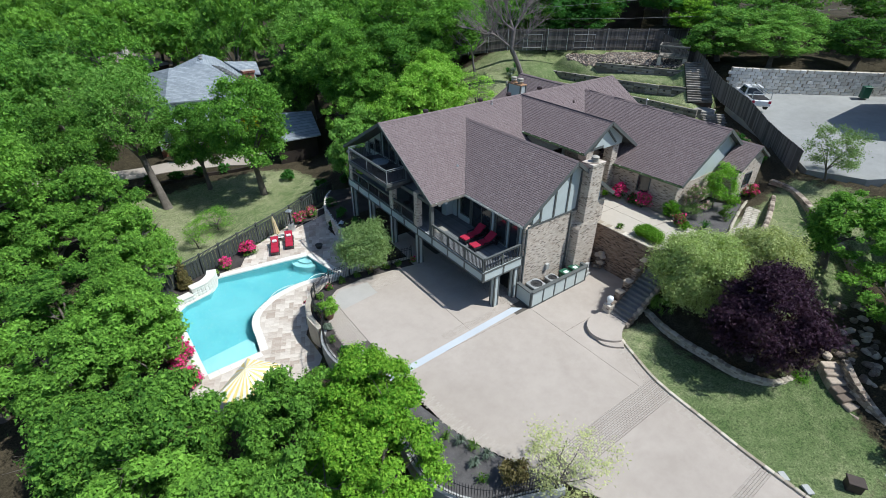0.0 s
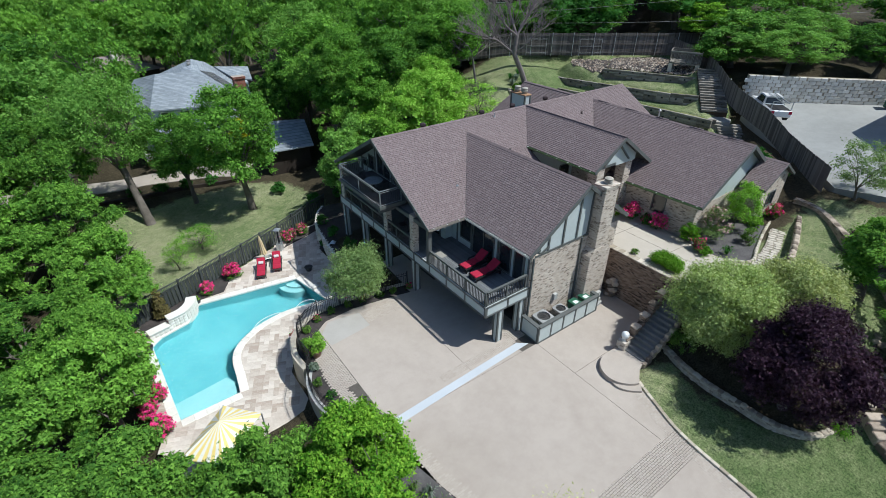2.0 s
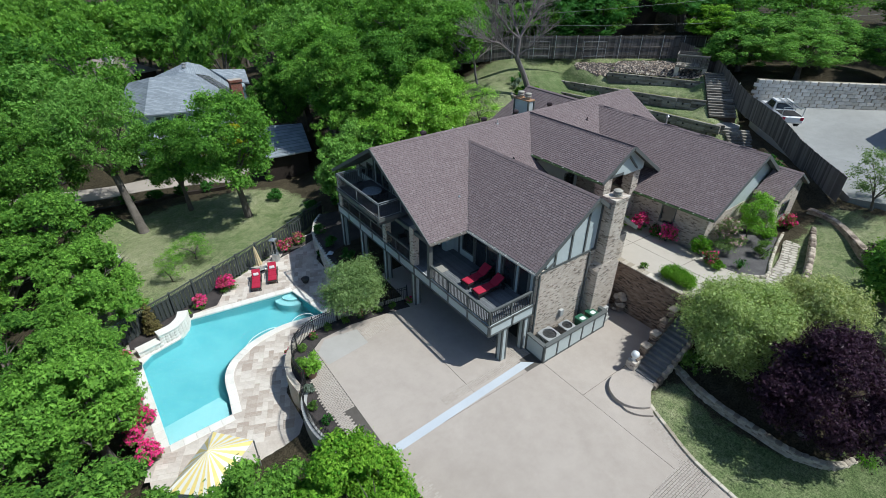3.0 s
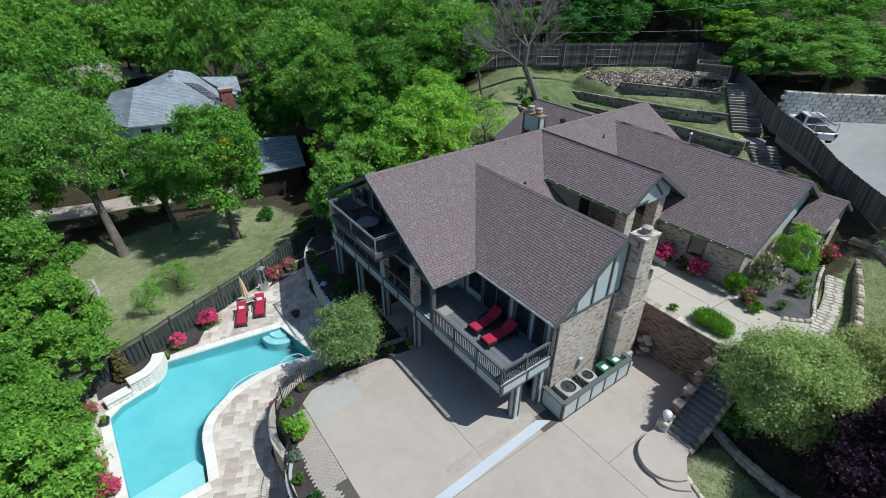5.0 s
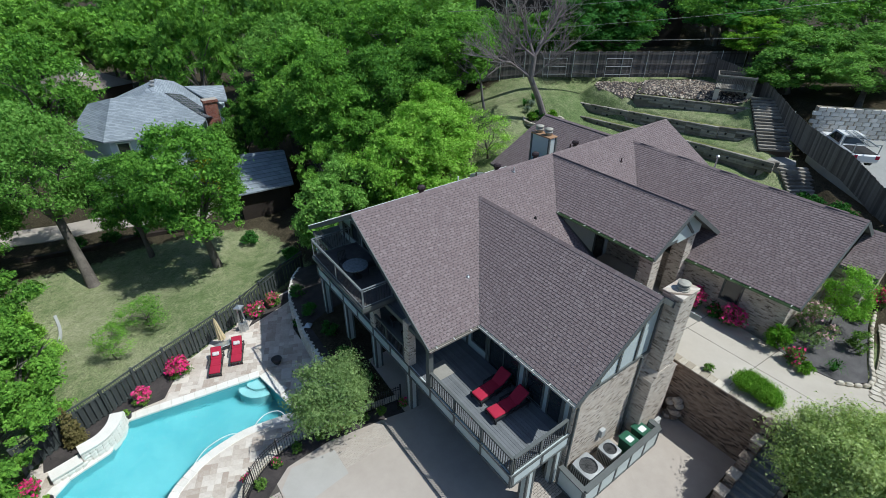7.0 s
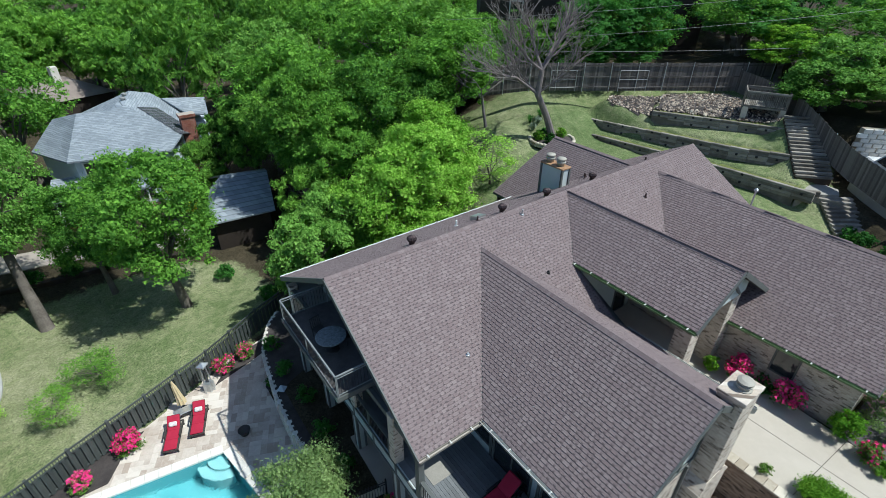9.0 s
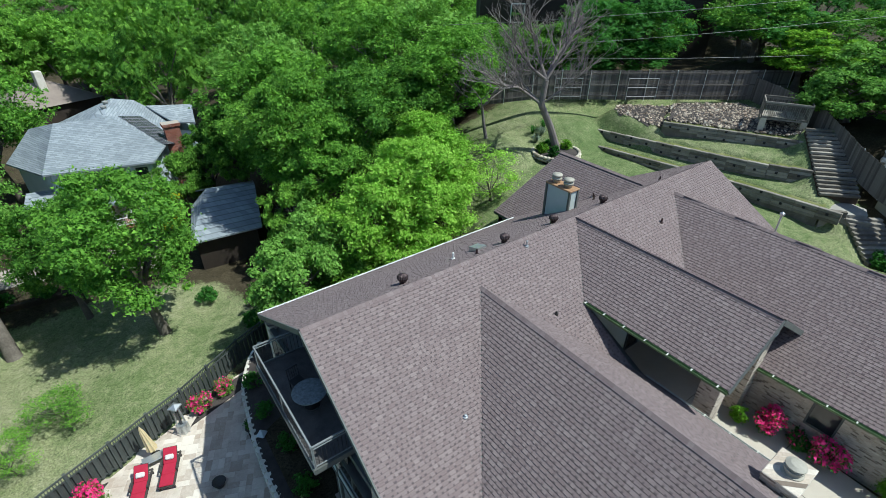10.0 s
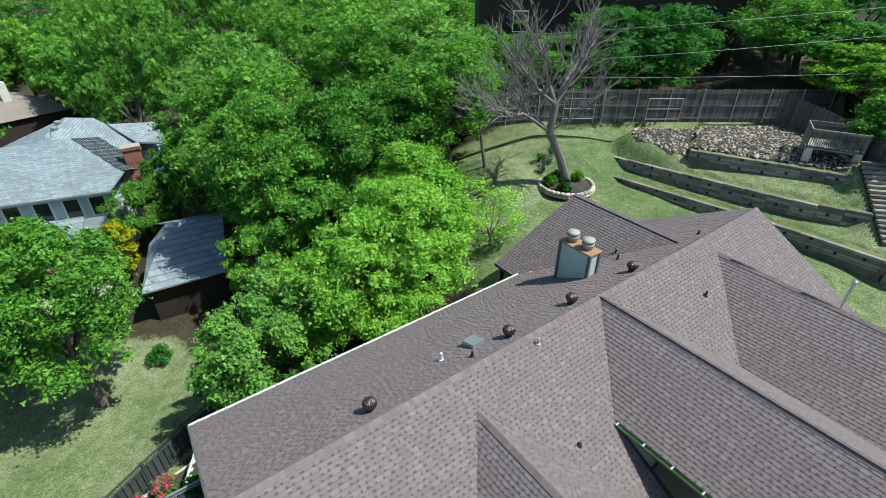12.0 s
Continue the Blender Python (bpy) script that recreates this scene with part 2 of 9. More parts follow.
red_m = plain("red_fabric", (0.32, 0.009, 0.035), (0.46, 0.022, 0.06), 0.85, 2, 40, 0.2)
pillow_m = plain("pillow_fabric", (0.50, 0.42, 0.42), (0.80, 0.76, 0.74), 0.9, 9, 40, 0.1)
cream_m = plain("cream_fabric", (0.55, 0.42, 0.22), (0.72, 0.60, 0.38), 0.9, 2, 30, 0.2)
yellow_m = plain("yellow_fabric", (0.72, 0.55, 0.16), (0.85, 0.70, 0.30), 0.9, 2, 30, 0.2)
stripe_m = plain("pale_fabric", (0.70, 0.68, 0.60), (0.82, 0.80, 0.74), 0.9, 2, 30, 0.2)
wicker_m = plain("dark_wicker", (0.03, 0.026, 0.024), (0.09, 0.08, 0.075), 0.8, 3, 60, 0.6)
green_m = plain("green_plastic", (0.02, 0.09, 0.05), (0.035, 0.13, 0.075), 0.45, 1, 20, 0.05)
ac_m = plain("condenser_grey", (0.30, 0.31, 0.31), (0.42, 0.43, 0.43), 0.5, 1, 20, 0.1, metal=0.2)
acdark_m = plain("condenser_fins", (0.05, 0.05, 0.05), (0.11, 0.11, 0.11), 0.6, 2, 50, 0.2, metal=0.3)
pot_m = plain("terracotta", (0.20, 0.12, 0.085), (0.36, 0.24, 0.17), 0.85, 2, 20, 0.2)
darkpot_m = plain("dark_pot", (0.03, 0.03, 0.03), (0.07, 0.065, 0.06), 0.6, 2, 20, 0.2)
orb_m = plain("white_globe", (0.72, 0.74, 0.74), (0.84, 0.85, 0.85), 0.3, 2, 10, 0.0)
bark_m = plain("bark", (0.07, 0.058, 0.048), (0.20, 0.175, 0.15), 0.95, 1.5, 12, 0.9)
pale_bark_m = plain("pale_bark", (0.16, 0.14, 0.125), (0.32, 0.29, 0.26), 0.95, 1.5, 12, 0.9)
greyroof_m = course_roof("grey_shingle", (0.22, 0.25, 0.28), (0.33, 0.365, 0.40))
brownroof_m = plain("brown_shingle", (0.20, 0.16, 0.14), (0.30, 0.25, 0.22), 0.85, 0.6, 14, 0.3)
siding_m = plain("pale_siding", (0.46, 0.53, 0.60), (0.58, 0.65, 0.71), 0.7, 0.8, 12, 0.1)
whitep_m = plain("white_paint", (0.70, 0.71, 0.70), (0.82, 0.83, 0.82), 0.5, 0.8, 12, 0.05)
solar_m = plain("solar_cell", (0.025, 0.034, 0.055), (0.055, 0.07, 0.10), 0.15, 2, 10, 0.0, spec=0.6)
carpaint_m = plain("white_car_paint", (0.66, 0.66, 0.65), (0.76, 0.76, 0.75), 0.25, 1, 8, 0.0, spec=0.6)
tyre_m = plain("tyre_rubber", (0.015, 0.015, 0.015), (0.035, 0.035, 0.035), 0.85, 3, 30, 0.2)
pane_m = plain("dark_glass", (0.018, 0.022, 0.026), (0.035, 0.042, 0.048), 0.06, 0.6, 3, 0.0, spec=0.7)
water_m = glass("pool_water", (0.84, 0.97, 0.985), 0.02, True)


def water_ripples():
    nt = water_m.node_tree
    f = noise_tex(nt, 2.2, 3, 0.55)
    f2 = noise_tex(nt, 7.0, 3, 0.6)
    bump_to(nt, nt.nodes["Principled BSDF"], math_node(nt, "ADD", f, math_node(nt, "MULTIPLY", f2, 0.5)), 0.9, 0.1)


water_ripples()


def shingle_material():
    m, nt, ns, ln, bs = nodes_of("shingle")
    r = piece_random(nt)
    c = ramp(nt, r, [(0.0, (0.186, 0.144, 0.144)), (0.35, (0.199, 0.157, 0.156)), (0.7, (0.212, 0.169, 0.168)), (0.9, (0.226, 0.182, 0.18)), (1.0, (0.242, 0.197, 0.193))])
    n1, n2 = noise_tex(nt, 0.35, 5, 0.6), noise_tex(nt, 40, 3, 0.8)
    c = mix_col(nt, 0.4, c, ramp(nt, n1, [(0.3, (0.92, 0.91, 0.92)), (0.7, (1.06, 1.05, 1.04))]), "MULTIPLY")
    c = mix_col(nt, 0.5, c, ramp(nt, n2, [(0.25, (0.6, 0.6, 0.6)), (0.75, (1.3, 1.3, 1.3))]), "MULTIPLY")
    ln.new(c, bs.inputs["Base Color"])
    bs.inputs["Roughness"].default_value = 0.92
    bs.inputs["Specular IOR Level"].default_value = 0.25
    bump_to(nt, bs, n2, 0.35, 0.01)
    return m


shingle_m = shingle_material()
# Dark granule band; its tone also stands for the shade between proud tabs.
band_shade_m = plain("shingle_band", (0.088, 0.069, 0.071), (0.128, 0.103, 0.105), 0.92, 2.0, 40, 0.3)
pathstone_m = plain("tan_flagstone", (0.40, 0.36, 0.295), (0.56, 0.51, 0.43), 0.9, 1.0, 14, 0.3, pieces=0.3)
pathbed_m = plain("path_bed", (0.24, 0.21, 0.165), (0.36, 0.32, 0.26), 0.95, 1.2, 18, 0.5)
flag_m = plain("flagstone", (0.25, 0.235, 0.205), (0.36, 0.34, 0.305), 0.9, 1.0, 14, 0.3, pieces=0.3)
table_m = plain("mosaic_top", (0.06, 0.075, 0.085), (0.34, 0.38, 0.40), 0.5, 9, 30, 0.1)
oak_m = leafy("oak_leaf", (0.05, 0.145, 0.026), (0.28, 0.53, 0.08), 0.36, spray=9)
fresh_m = leafy("fresh_leaf", (0.085, 0.25, 0.018), (0.43, 0.70, 0.08), 0.38, spray=9)
olive_m = leafy("olive_leaf", (0.12, 0.22, 0.07), (0.34, 0.46, 0.19), 0.4, spray=20)
# Grey treads; the shade over the stair is put into this tone.
stair_m = plain("stair_concrete", (0.13, 0.125, 0.12), (0.24, 0.235, 0.225), 0.9, 1.0, 16, 0.3)
cable_m = plain("cable_sheath", (0.16, 0.16, 0.16), (0.24, 0.24, 0.24), 0.5, 1, 10, 0.0)
wood_m = leafy("forest_leaf", (0.04, 0.13, 0.028), (0.215, 0.44, 0.062), 0.36, spray=6.5)
lime_m = leafy("bright_leaf", (0.18, 0.39, 0.04), (0.47, 0.74, 0.14), 0.42, spray=10)
deep_m = leafy("deep_leaf", (0.025, 0.10, 0.022), (0.10, 0.28, 0.055), 0.4, spray=8)
sage_m = leafy("sage_leaf", (0.20, 0.29, 0.09), (0.70, 0.72, 0.37), 0.4, spray=22)
sagegreen_m = leafy("sage_green_leaf", (0.19, 0.31, 0.075), (0.60, 0.70, 0.31), 0.4, spray=26)
plum_m = leafy("plum_leaf", (0.022, 0.010, 0.022), (0.115, 0.062, 0.10), 0.25, 0.4, spray=16)
shrub_m = leafy("shrub_leaf", (0.07, 0.16, 0.03), (0.22, 0.37, 0.08), 0.4, spray=16)
hedge_m = leafy("hedge_leaf", (0.07, 0.21, 0.015), (0.25, 0.47, 0.05), 0.4, spray=20)
rose_m = leafy("rose_petal", (0.70, 0.02, 0.17), (0.95, 0.09, 0.36), 0.2)
pink_m = leafy("pale_pink_petal", (0.48, 0.26, 0.30), (0.70, 0.45, 0.48), 0.2)
gold_m = leafy("yellow_leaf", (0.35, 0.34, 0.01), (0.60, 0.55, 0.03), 0.4)
grey_m = leafy("silver_leaf", (0.13, 0.18, 0.13), (0.26, 0.32, 0.25), 0.3)
pale_leaf_m = leafy("pale_leaf", (0.085, 0.23, 0.035), (0.28, 0.50, 0.11), 0.38, spray=7)
brown_leaf_m = leafy("brown_needle", (0.10, 0.10, 0.03), (0.28, 0.23, 0.10), 0.3)
trim_lt_m = plain("tan_gutter", (0.22, 0.20, 0.17), (0.32, 0.29, 0.25), 0.5, 1, 12, 0.05)
rust_dark_m = plain("brown_box", (0.035, 0.025, 0.02), (0.07, 0.05, 0.04), 0.6, 2, 14, 0.1)
oldpipe_m = plain("dull_pipe", (0.22, 0.22, 0.21), (0.34, 0.34, 0.33), 0.6, 1, 12, 0.1)
# Timber brown; on the shed and hill house it stands for tree shade.
timber_shade_m = plain("dark_timber", (0.018, 0.014, 0.011), (0.05, 0.036, 0.028), 0.8, 0.8, 10, 0.2)
twig_m = plain("grey_twig", (0.15, 0.125, 0.12), (0.28, 0.24, 0.23), 0.95, 1.5, 12, 0.5)


# ---- building helpers ----
BASE = {}


class Geo:
    """Collects corners and faces of one mesh."""

    def __init__(self):
        self.v, self.f = [], []

    def add(self, vs, fs):
        n = len(self.v)
        self.v += [tuple(p) for p in vs]
        self.f += [tuple(n + i for i in f) for f in fs]
        return self

    def box(self, x0, y0, z0, x1, y1, z1, m=None):
        vs = [(x, y, z) for z in (z0, z1) for x, y in ((x0, y0), (x1, y0), (x1, y1), (x0, y1))]
        if m is not None:
            vs = [m @ Vector(p) for p in vs]
        return self.add(vs, [(3, 2, 1, 0), (4, 5, 6, 7), (0, 1, 5, 4), (1, 2, 6, 5), (2, 3, 7, 6), (3, 0, 4, 7)])

    def rbox(self, x0, y0, z0, x1, y1, z1, b=0.02, m=None):
        """A box with chamfered edges."""
        vs, ids = [], {}
        for i, x in enumerate((x0, x1)):
            for j, y in enumerate((y0, y1)):
                for k, z in enumerate((z0, z1)):
                    sx, sy, sz = (1, -1)[i], (1, -1)[j], (1, -1)[k]
                    for a, p in enumerate(((x, y + sy * b, z + sz * b), (x + sx * b, y, z + sz * b), (x + sx * b, y + sy * b, z))):
                        ids[i, j, k, a] = len(vs)
                        vs.append(p)
        g = lambda i, j, k, a: ids[i, j, k, a]
        fs = []
        for s in (0, 1):
            q = [(0, 0), (1, 0), (1, 1), (0, 1)]
            for a in range(3):
                loop = []
                for u, w in q:
                    ijk = [0, 0, 0]
                    ijk[a], ijk[(a + 1) % 3], ijk[(a + 2) % 3] = s, u, w
                    loop.append(g(*ijk, a))
                fs.append(tuple(loop if s else loop[::-1]))
        for a in range(3):
            b1, b2 = (a + 1) % 3, (a + 2) % 3
            for u in (0, 1):
                for w in (0, 1):
                    lo, hi = [0, 0, 0], [0, 0, 0]
                    lo[a], hi[a] = 0, 1
                    lo[b1] = hi[b1] = u
                    lo[b2] = hi[b2] = w
                    f = (g(*lo, b1), g(*hi, b1), g(*hi, b2), g(*lo, b2))
                    fs.append(f if u != w else f[::-1])
        for i in (0, 1):
            for j in (0, 1):
                for k in (0, 1):
                    f = (g(i, j, k, 0), g(i, j, k, 1), g(i, j, k, 2))
                    fs.append(f if (i + j + k) % 2 else f[::-1])
        if m is not None:
            vs = [m @ Vector(p) for p in vs]
        return self.add(vs, fs)

    def prism(self, pts, z0, z1):
        """An upright block over a counter-clockwise outline; z0, z1 numbers."""
        n = len(pts)
        vs = [(p[0], p[1], z0) for p in pts] + [(p[0], p[1], z1) for p in pts]
        return self.add(vs, [tuple(range(n))[::-1], tuple(range(n, 2 * n))] + [(i, (i + 1) % n, n + (i + 1) % n, n + i) for i in range(n)])

    def beam(self, a, b, w, h=None, up=(0, 0, 1)):
        """A bar from a to b, w wide and h high."""
        h = w if h is None else h
        a, b = Vector(a), Vector(b)
        d = (b - a).normalized()
        s = d.cross(Vector(up))
        s = s.normalized() if s.length > 1e-4 else Vector((1, 0, 0))
        u = s.cross(d)
        vs = [p + s * (i * w / 2) + u * (j * h / 2) for p in (a, b) for i, j in ((-1, -1), (1, -1), (1, 1), (-1, 1))]
        return self.add(vs, [(3, 2, 1, 0), (4, 5, 6, 7), (0, 1, 5, 4), (1, 2, 6, 5), (2, 3, 7, 6), (3, 0, 4, 7)])

    def lathe(self, rings, n=14, at=(0, 0, 0), cap=True):
        """A turned body: rings of (radius, height)."""
        vs = [(at[0] + r * math.cos(t), at[1] + r * math.sin(t), at[2] + z) for r, z in rings for t in (2 * math.pi * i / n for i in range(n))]
        fs = [(k * n + i, k * n + (i + 1) % n, (k + 1) * n + (i + 1) % n, (k + 1) * n + i) for k in range(len(rings) - 1) for i in range(n)]
        if cap:
            fs += [tuple(range(n))[::-1], tuple(range((len(rings) - 1) * n, len(rings) * n))]
        return self.add(vs, fs)

    def tube(self, pts, radii, n=7):
        """A tapered limb along points."""
        pts = [Vector(p) for p in pts]
        vs = []
        for i, p in enumerate(pts):
            d = (pts[min(i + 1, len(pts) - 1)] - pts[max(i - 1, 0)]).normalized()
            s = d.cross(Vector((0.3, 0.9, 0.1))).normalized()
            u = s.cross(d)
            vs += [p + (s * math.cos(a) + u * math.sin(a)) * radii[i] for a in (2 * math.pi * k / n for k in range(n))]
        fs = [(k * n + i, k * n + (i + 1) % n, (k + 1) * n + (i + 1) % n, (k + 1) * n + i) for k in range(len(pts) - 1) for i in range(n)]
        fs += [tuple(range(n)), tuple(range((len(pts) - 1) * n, len(pts) * n))[::-1]]
        return self.add(vs, fs)


def mesh_of(name, g, mat, shift=None, smooth=False):
    me = bpy.data.meshes.new(name)
    vs = g.v if shift is None else [(x - shift[0], y - shift[1], z - shift[2]) for x, y, z in g.v]
    me.from_pydata(vs, [], g.f)
    me.materials.append(mat)
    if smooth:
        me.polygons.foreach_set("use_smooth", [True] * len(me.polygons))
    me.update()
    return me


def thing(name, at, label, category, group="", kind=""):
    """An Empty at the base of a thing, for its parts."""
    e = new(name)
    e.empty_display_size = 0.2
    e.location = at
    BASE[e] = Vector(at)
    return tagged(e, label, category, group, kind)


def part(name, g, mat, parent, label="", smooth=False, kind=""):
    """One mesh under a thing or a part; corners are given in the world."""
    base = BASE[parent]
    ob = new(name, mesh_of(name, g, mat, base, smooth))
    ob.parent = parent
    BASE[ob] = base
    return tagged(ob, label, kind=kind)


def solid(name, g, mat, label="", category="", kind="", group="", smooth=False):
    """A thing, or a piece of the setting, that is one mesh in the world."""
    ob = new(name, mesh_of(name, g, mat, None, smooth))
    BASE[ob] = Vector((0, 0, 0))
    return tagged(ob, label, category, group, kind)


def piece(name, me, parent, m):
    """A small part that shares its mesh with others; m is its pose in the world."""
    ob = new(name, me)
    ob.parent = parent
    ob.matrix_local = Matrix.Translation(-BASE[parent]) @ m
    return ob


def frame_along(a, b):
    """A matrix whose x runs from a to b (in plan) and whose z is up."""
    a, b = Vector(a), Vector(b)
    d = b - a
    return Matrix.Translation(a) @ Matrix.Rotation(math.atan2(d.y, d.x), 4, "Z"), d.xy.length


def smooth_line(pts, n=6):
    """A curve through points, closely sampled."""
    out = []
    P = [Vector(p) for p in pts]
    for i in range(len(P) - 1):
        p0, p1, p2, p3 = P[max(i - 1, 0)], P[i], P[i + 1], P[min(i + 2, len(P) - 1)]
        for k in range(n):
            t = k / n
            out.append(0.5 * (2 * p1 + (p2 - p0) * t + (2 * p0 - 5 * p1 + 4 * p2 - p3) * t * t + (3 * p1 - p0 - 3 * p2 + p3) * t ** 3))
    return out + [P[-1]]


def along(line, step):
    """Points every step metres along a line, with their headings."""
    out, left = [], 0.0
    for a, b in zip(line, line[1:]):
        d = b - a
        n = d.length
        s = left
        while s < n:
            out.append((a + d * (s / n), math.atan2(d.y, d.x)))
            s += step
        left = s - n
    return out


def offset_line(line, dist):
    """The line moved to its left by dist, in plan."""
    out = []
    for i, p in enumerate(line):
        d = (line[min(i + 1, len(line) - 1)] - line[max(i - 1, 0)]).normalized()
        q = p.copy()
        q.x, q.y = p.x - d.y * dist, p.y + d.x * dist
        out.append(q)
    return out


def ribbon_wall(g, line, thick, z0, z1):
    """A wall that follows a line of (x, y, ...); z0 and z1 are numbers or functions of the point."""
    fz0 = z0 if callable(z0) else (lambda p: z0)
    fz1 = z1 if callable(z1) else (lambda p: z1)
    L, R = offset_line(line, thick / 2), offset_line(line, -thick / 2)
    n = len(line)
    vs = []
    for i in range(n):
        a, b = fz0(line[i]), fz1(line[i])
        vs += [(L[i].x, L[i].y, a), (L[i].x, L[i].y, b), (R[i].x, R[i].y, b), (R[i].x, R[i].y, a)]
    fs = []
    for i in range(n - 1):
        for k in range(4):
            fs.append((4 * i + k, 4 * i + (k + 1) % 4, 4 * i + 4 + (k + 1) % 4, 4 * i + 4 + k))
    fs += [(3, 2, 1, 0), (4 * n - 4, 4 * n - 3, 4 * n - 2, 4 * n - 1)]
    return g.add(vs, fs)


def V(*a):
    return Vector(a if len(a) == 3 else (*a, 0))


rng = random.Random(7)
nrg = np.random.default_rng(11)


# ---- ground ----
HILL = [(-9, -5, -.1), (-4, 0, -.1), (0, -10, -.1), (0, -17, -.1), (-8, 7, -.1), (-6, -18, -.2), (3, -9, .05), (3.6, -8, .05), (3.6, -10, .05), (3, -14, .0), (4, -6, .1), (4, -22, -.3),
        (7, -9, .9), (9, -7, 1.8), (12, -6, 3.1), (13, -9, 2.8), (12, -13, 1.4), (10, 0, 3.1), (10, -3, 3.1), (16, -4, 3.2), (22, -4, 3.5), (18, -9, 3.4),
        (24, -8, 4.0), (20, -14, 2.4), (30, -12, 4.6), (33, 3, 6.9), (38, 2, 7.2), (42, -3, 7.0), (28, -3, 5.6), (29, 3, 5.0), (27, 7, 4.7), (40, 9, 9.4), (45, 5, 10),
        (14, 21, 4.4), (18, 22, 5.2), (22, 23, 6.1), (24, 16, 5.5), (25, 10, 5.0), (26, 18, 5.75), (26.6, 14, 5.55), (27.4, 10.4, 5.35), (24, 20.5, 5.9), (26, 21.5, 6.0), (27.6, 7.2, 5.0), (25, 5, 4.4), (20, 16, 4.2), (26, 27, 8.0), (20, 28, 7.0), (15, 27, 5.0), (36, 30, 9.8), (28, 32, 9.0), (45, 20, 11.5),
        (55, 40, 14), (40, 45, 12), (60, 10, 13), (25, 45, 7), (10, 24, 1.5), (6, 24, -.2), (2, 24, -1.2), (-3, 26, -1.9), (8, 30, .5), (12, 36, 2.5),
        (-8, 27, -2.3), (-6, 31, -2.3), (-14, 27, -2.6), (-15, 37, -3.2), (-20, 30, -3), (-12, 33, -2.7), (-10, 42, -2.4), (-2, 38, -1.6), (-2, 50, -1.8), (-20, 48, -3),
        (-30, 40, -4), (-10, 70, -3), (20, 70, 2), (-40, 90, -6), (10, 110, -3), (-22, 20, -3), (-26, 10, -3.2), (-22, 3, -2.9), (-17, 0, -2.4), (-13.5, -1, -1.2), (-16, -6, -2.2),
        (-24, -8, -3.2), (-34, 0, -4), (-36, 20, -4), (-14, -12, -1.4), (-12, -9, -.6), (-2, 16, -.4), (5, 12, -.1), (40, -40, 0), (-40, -40, -4)]
HP = np.array(HILL, float)
POOL = [V(-8.2, 17.45), V(-15.35, 18.45), V(-16.1, 16.75), V(-17.9, 16.2), V(-18.55, 15.6), V(-18.35, 8.35), V(-15.1, 8.45), V(-14.9, 9.87), V(-14.72, 11.3), V(-14.25, 12.32), V(-13.45, 13.03), V(-12.15, 13.72), V(-10.3, 14.05), V(-8.75, 13.85), V(-7.38, 13.55)]
T1 = [V(26.8, 23.8), V(27.6, 19.6), V(28.35, 15.8), V(28.85, 12.6), V(29.3, 8.2)]
T2 = [V(28.1, 25.2), V(28.7, 21.7), V(29.25, 18.5), V(30.3, 13.7), V(31.7, 10.35)]
T3 = [V(30.0, 20.5), V(31.0, 18.2), V(32.0, 15.8), V(33.7, 11.7)]


def inside(x, y, poly):
    c = False
    for i in range(len(poly)):
        a, b = poly[i], poly[i - 1]
        if (a.y > y) != (b.y > y) and x < (b.x - a.x) * (y - a.y) / (b.y - a.y) + a.x:
            c = not c
    return c


def plan_dist(x, y, line):
    """Distance to a line in plan, how far along it (0 to 1), and on which side (left is positive)."""
    best = (1e9, 0, 1)
    tot = len(line) - 1
    for i in range(tot):
        a, b = line[i], line[i + 1]
        dx, dy = b.x - a.x, b.y - a.y
        s = max(0, min(1, ((x - a.x) * dx + (y - a.y) * dy) / (dx * dx + dy * dy)))
        px, py = x - a.x - s * dx, y - a.y - s * dy
        d = math.hypot(px, py)
        if d < best[0]:
            best = (d, (i + s) / tot, dx * (y - a.y) - dy * (x - a.x))
    return best


FLIGHTS = [(V(34.9, 11.3, 9.6), V(31.5, 8.15, 6.75)), (V(30.95, 6.3, 5.9), V(29.2, 4.1, 4.4))]
TERRACES = []


def terraced(x, y, z):
    """The ground behind each terrace wall, level with its top and rising a little."""
    if not TERRACES:
        for line, t0, t1, rise in ((T1, 6.45, 6.4, 0.16), (T2, 7.28, 7.7, 0.28), (T3, 8.75, 8.85, 0.2)):
            TERRACES.append((smooth_line(line, 4), t0, t1, rise))
    for line, t0, t1, rise in TERRACES:
        d, s, side = plan_dist(x, y, line)
        if side > 0 and 0.45 < d < 9:
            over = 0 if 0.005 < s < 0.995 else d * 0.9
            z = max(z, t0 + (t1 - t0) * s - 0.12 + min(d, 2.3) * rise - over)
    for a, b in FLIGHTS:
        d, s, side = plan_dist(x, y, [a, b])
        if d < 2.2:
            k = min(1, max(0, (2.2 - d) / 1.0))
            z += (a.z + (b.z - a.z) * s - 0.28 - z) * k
    return z


RB = [V(30.6, 25.2), V(29.7, 25.0), V(29.4, 24.2), V(29.6, 22.4), V(29.9, 20.9), V(30.4, 20.2), V(31.3, 18.4), V(32.5, 15.8), V(34.1, 12.2), V(36.2, 13.4), V(38.8, 18.8), V(34.5, 22.1)]


def rock_bank_z(x, y):
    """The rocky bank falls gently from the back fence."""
    d = -((x - 26.2) * 0.612 + (y - 28.9) * 0.791)
    over = 0.0 if inside(x, y, RB) else plan_dist(x, y, RB + RB[:1])[0]
    return 8.95 - 0.18 * max(0.0, d) - 0.9 * over


def hill(x, y):
    d2 = (HP[:, 0] - x) ** 2 + (HP[:, 1] - y) ** 2 + 0.6
    w = d2 ** -1.7
    return float((w * HP[:, 2]).sum() / w.sum())


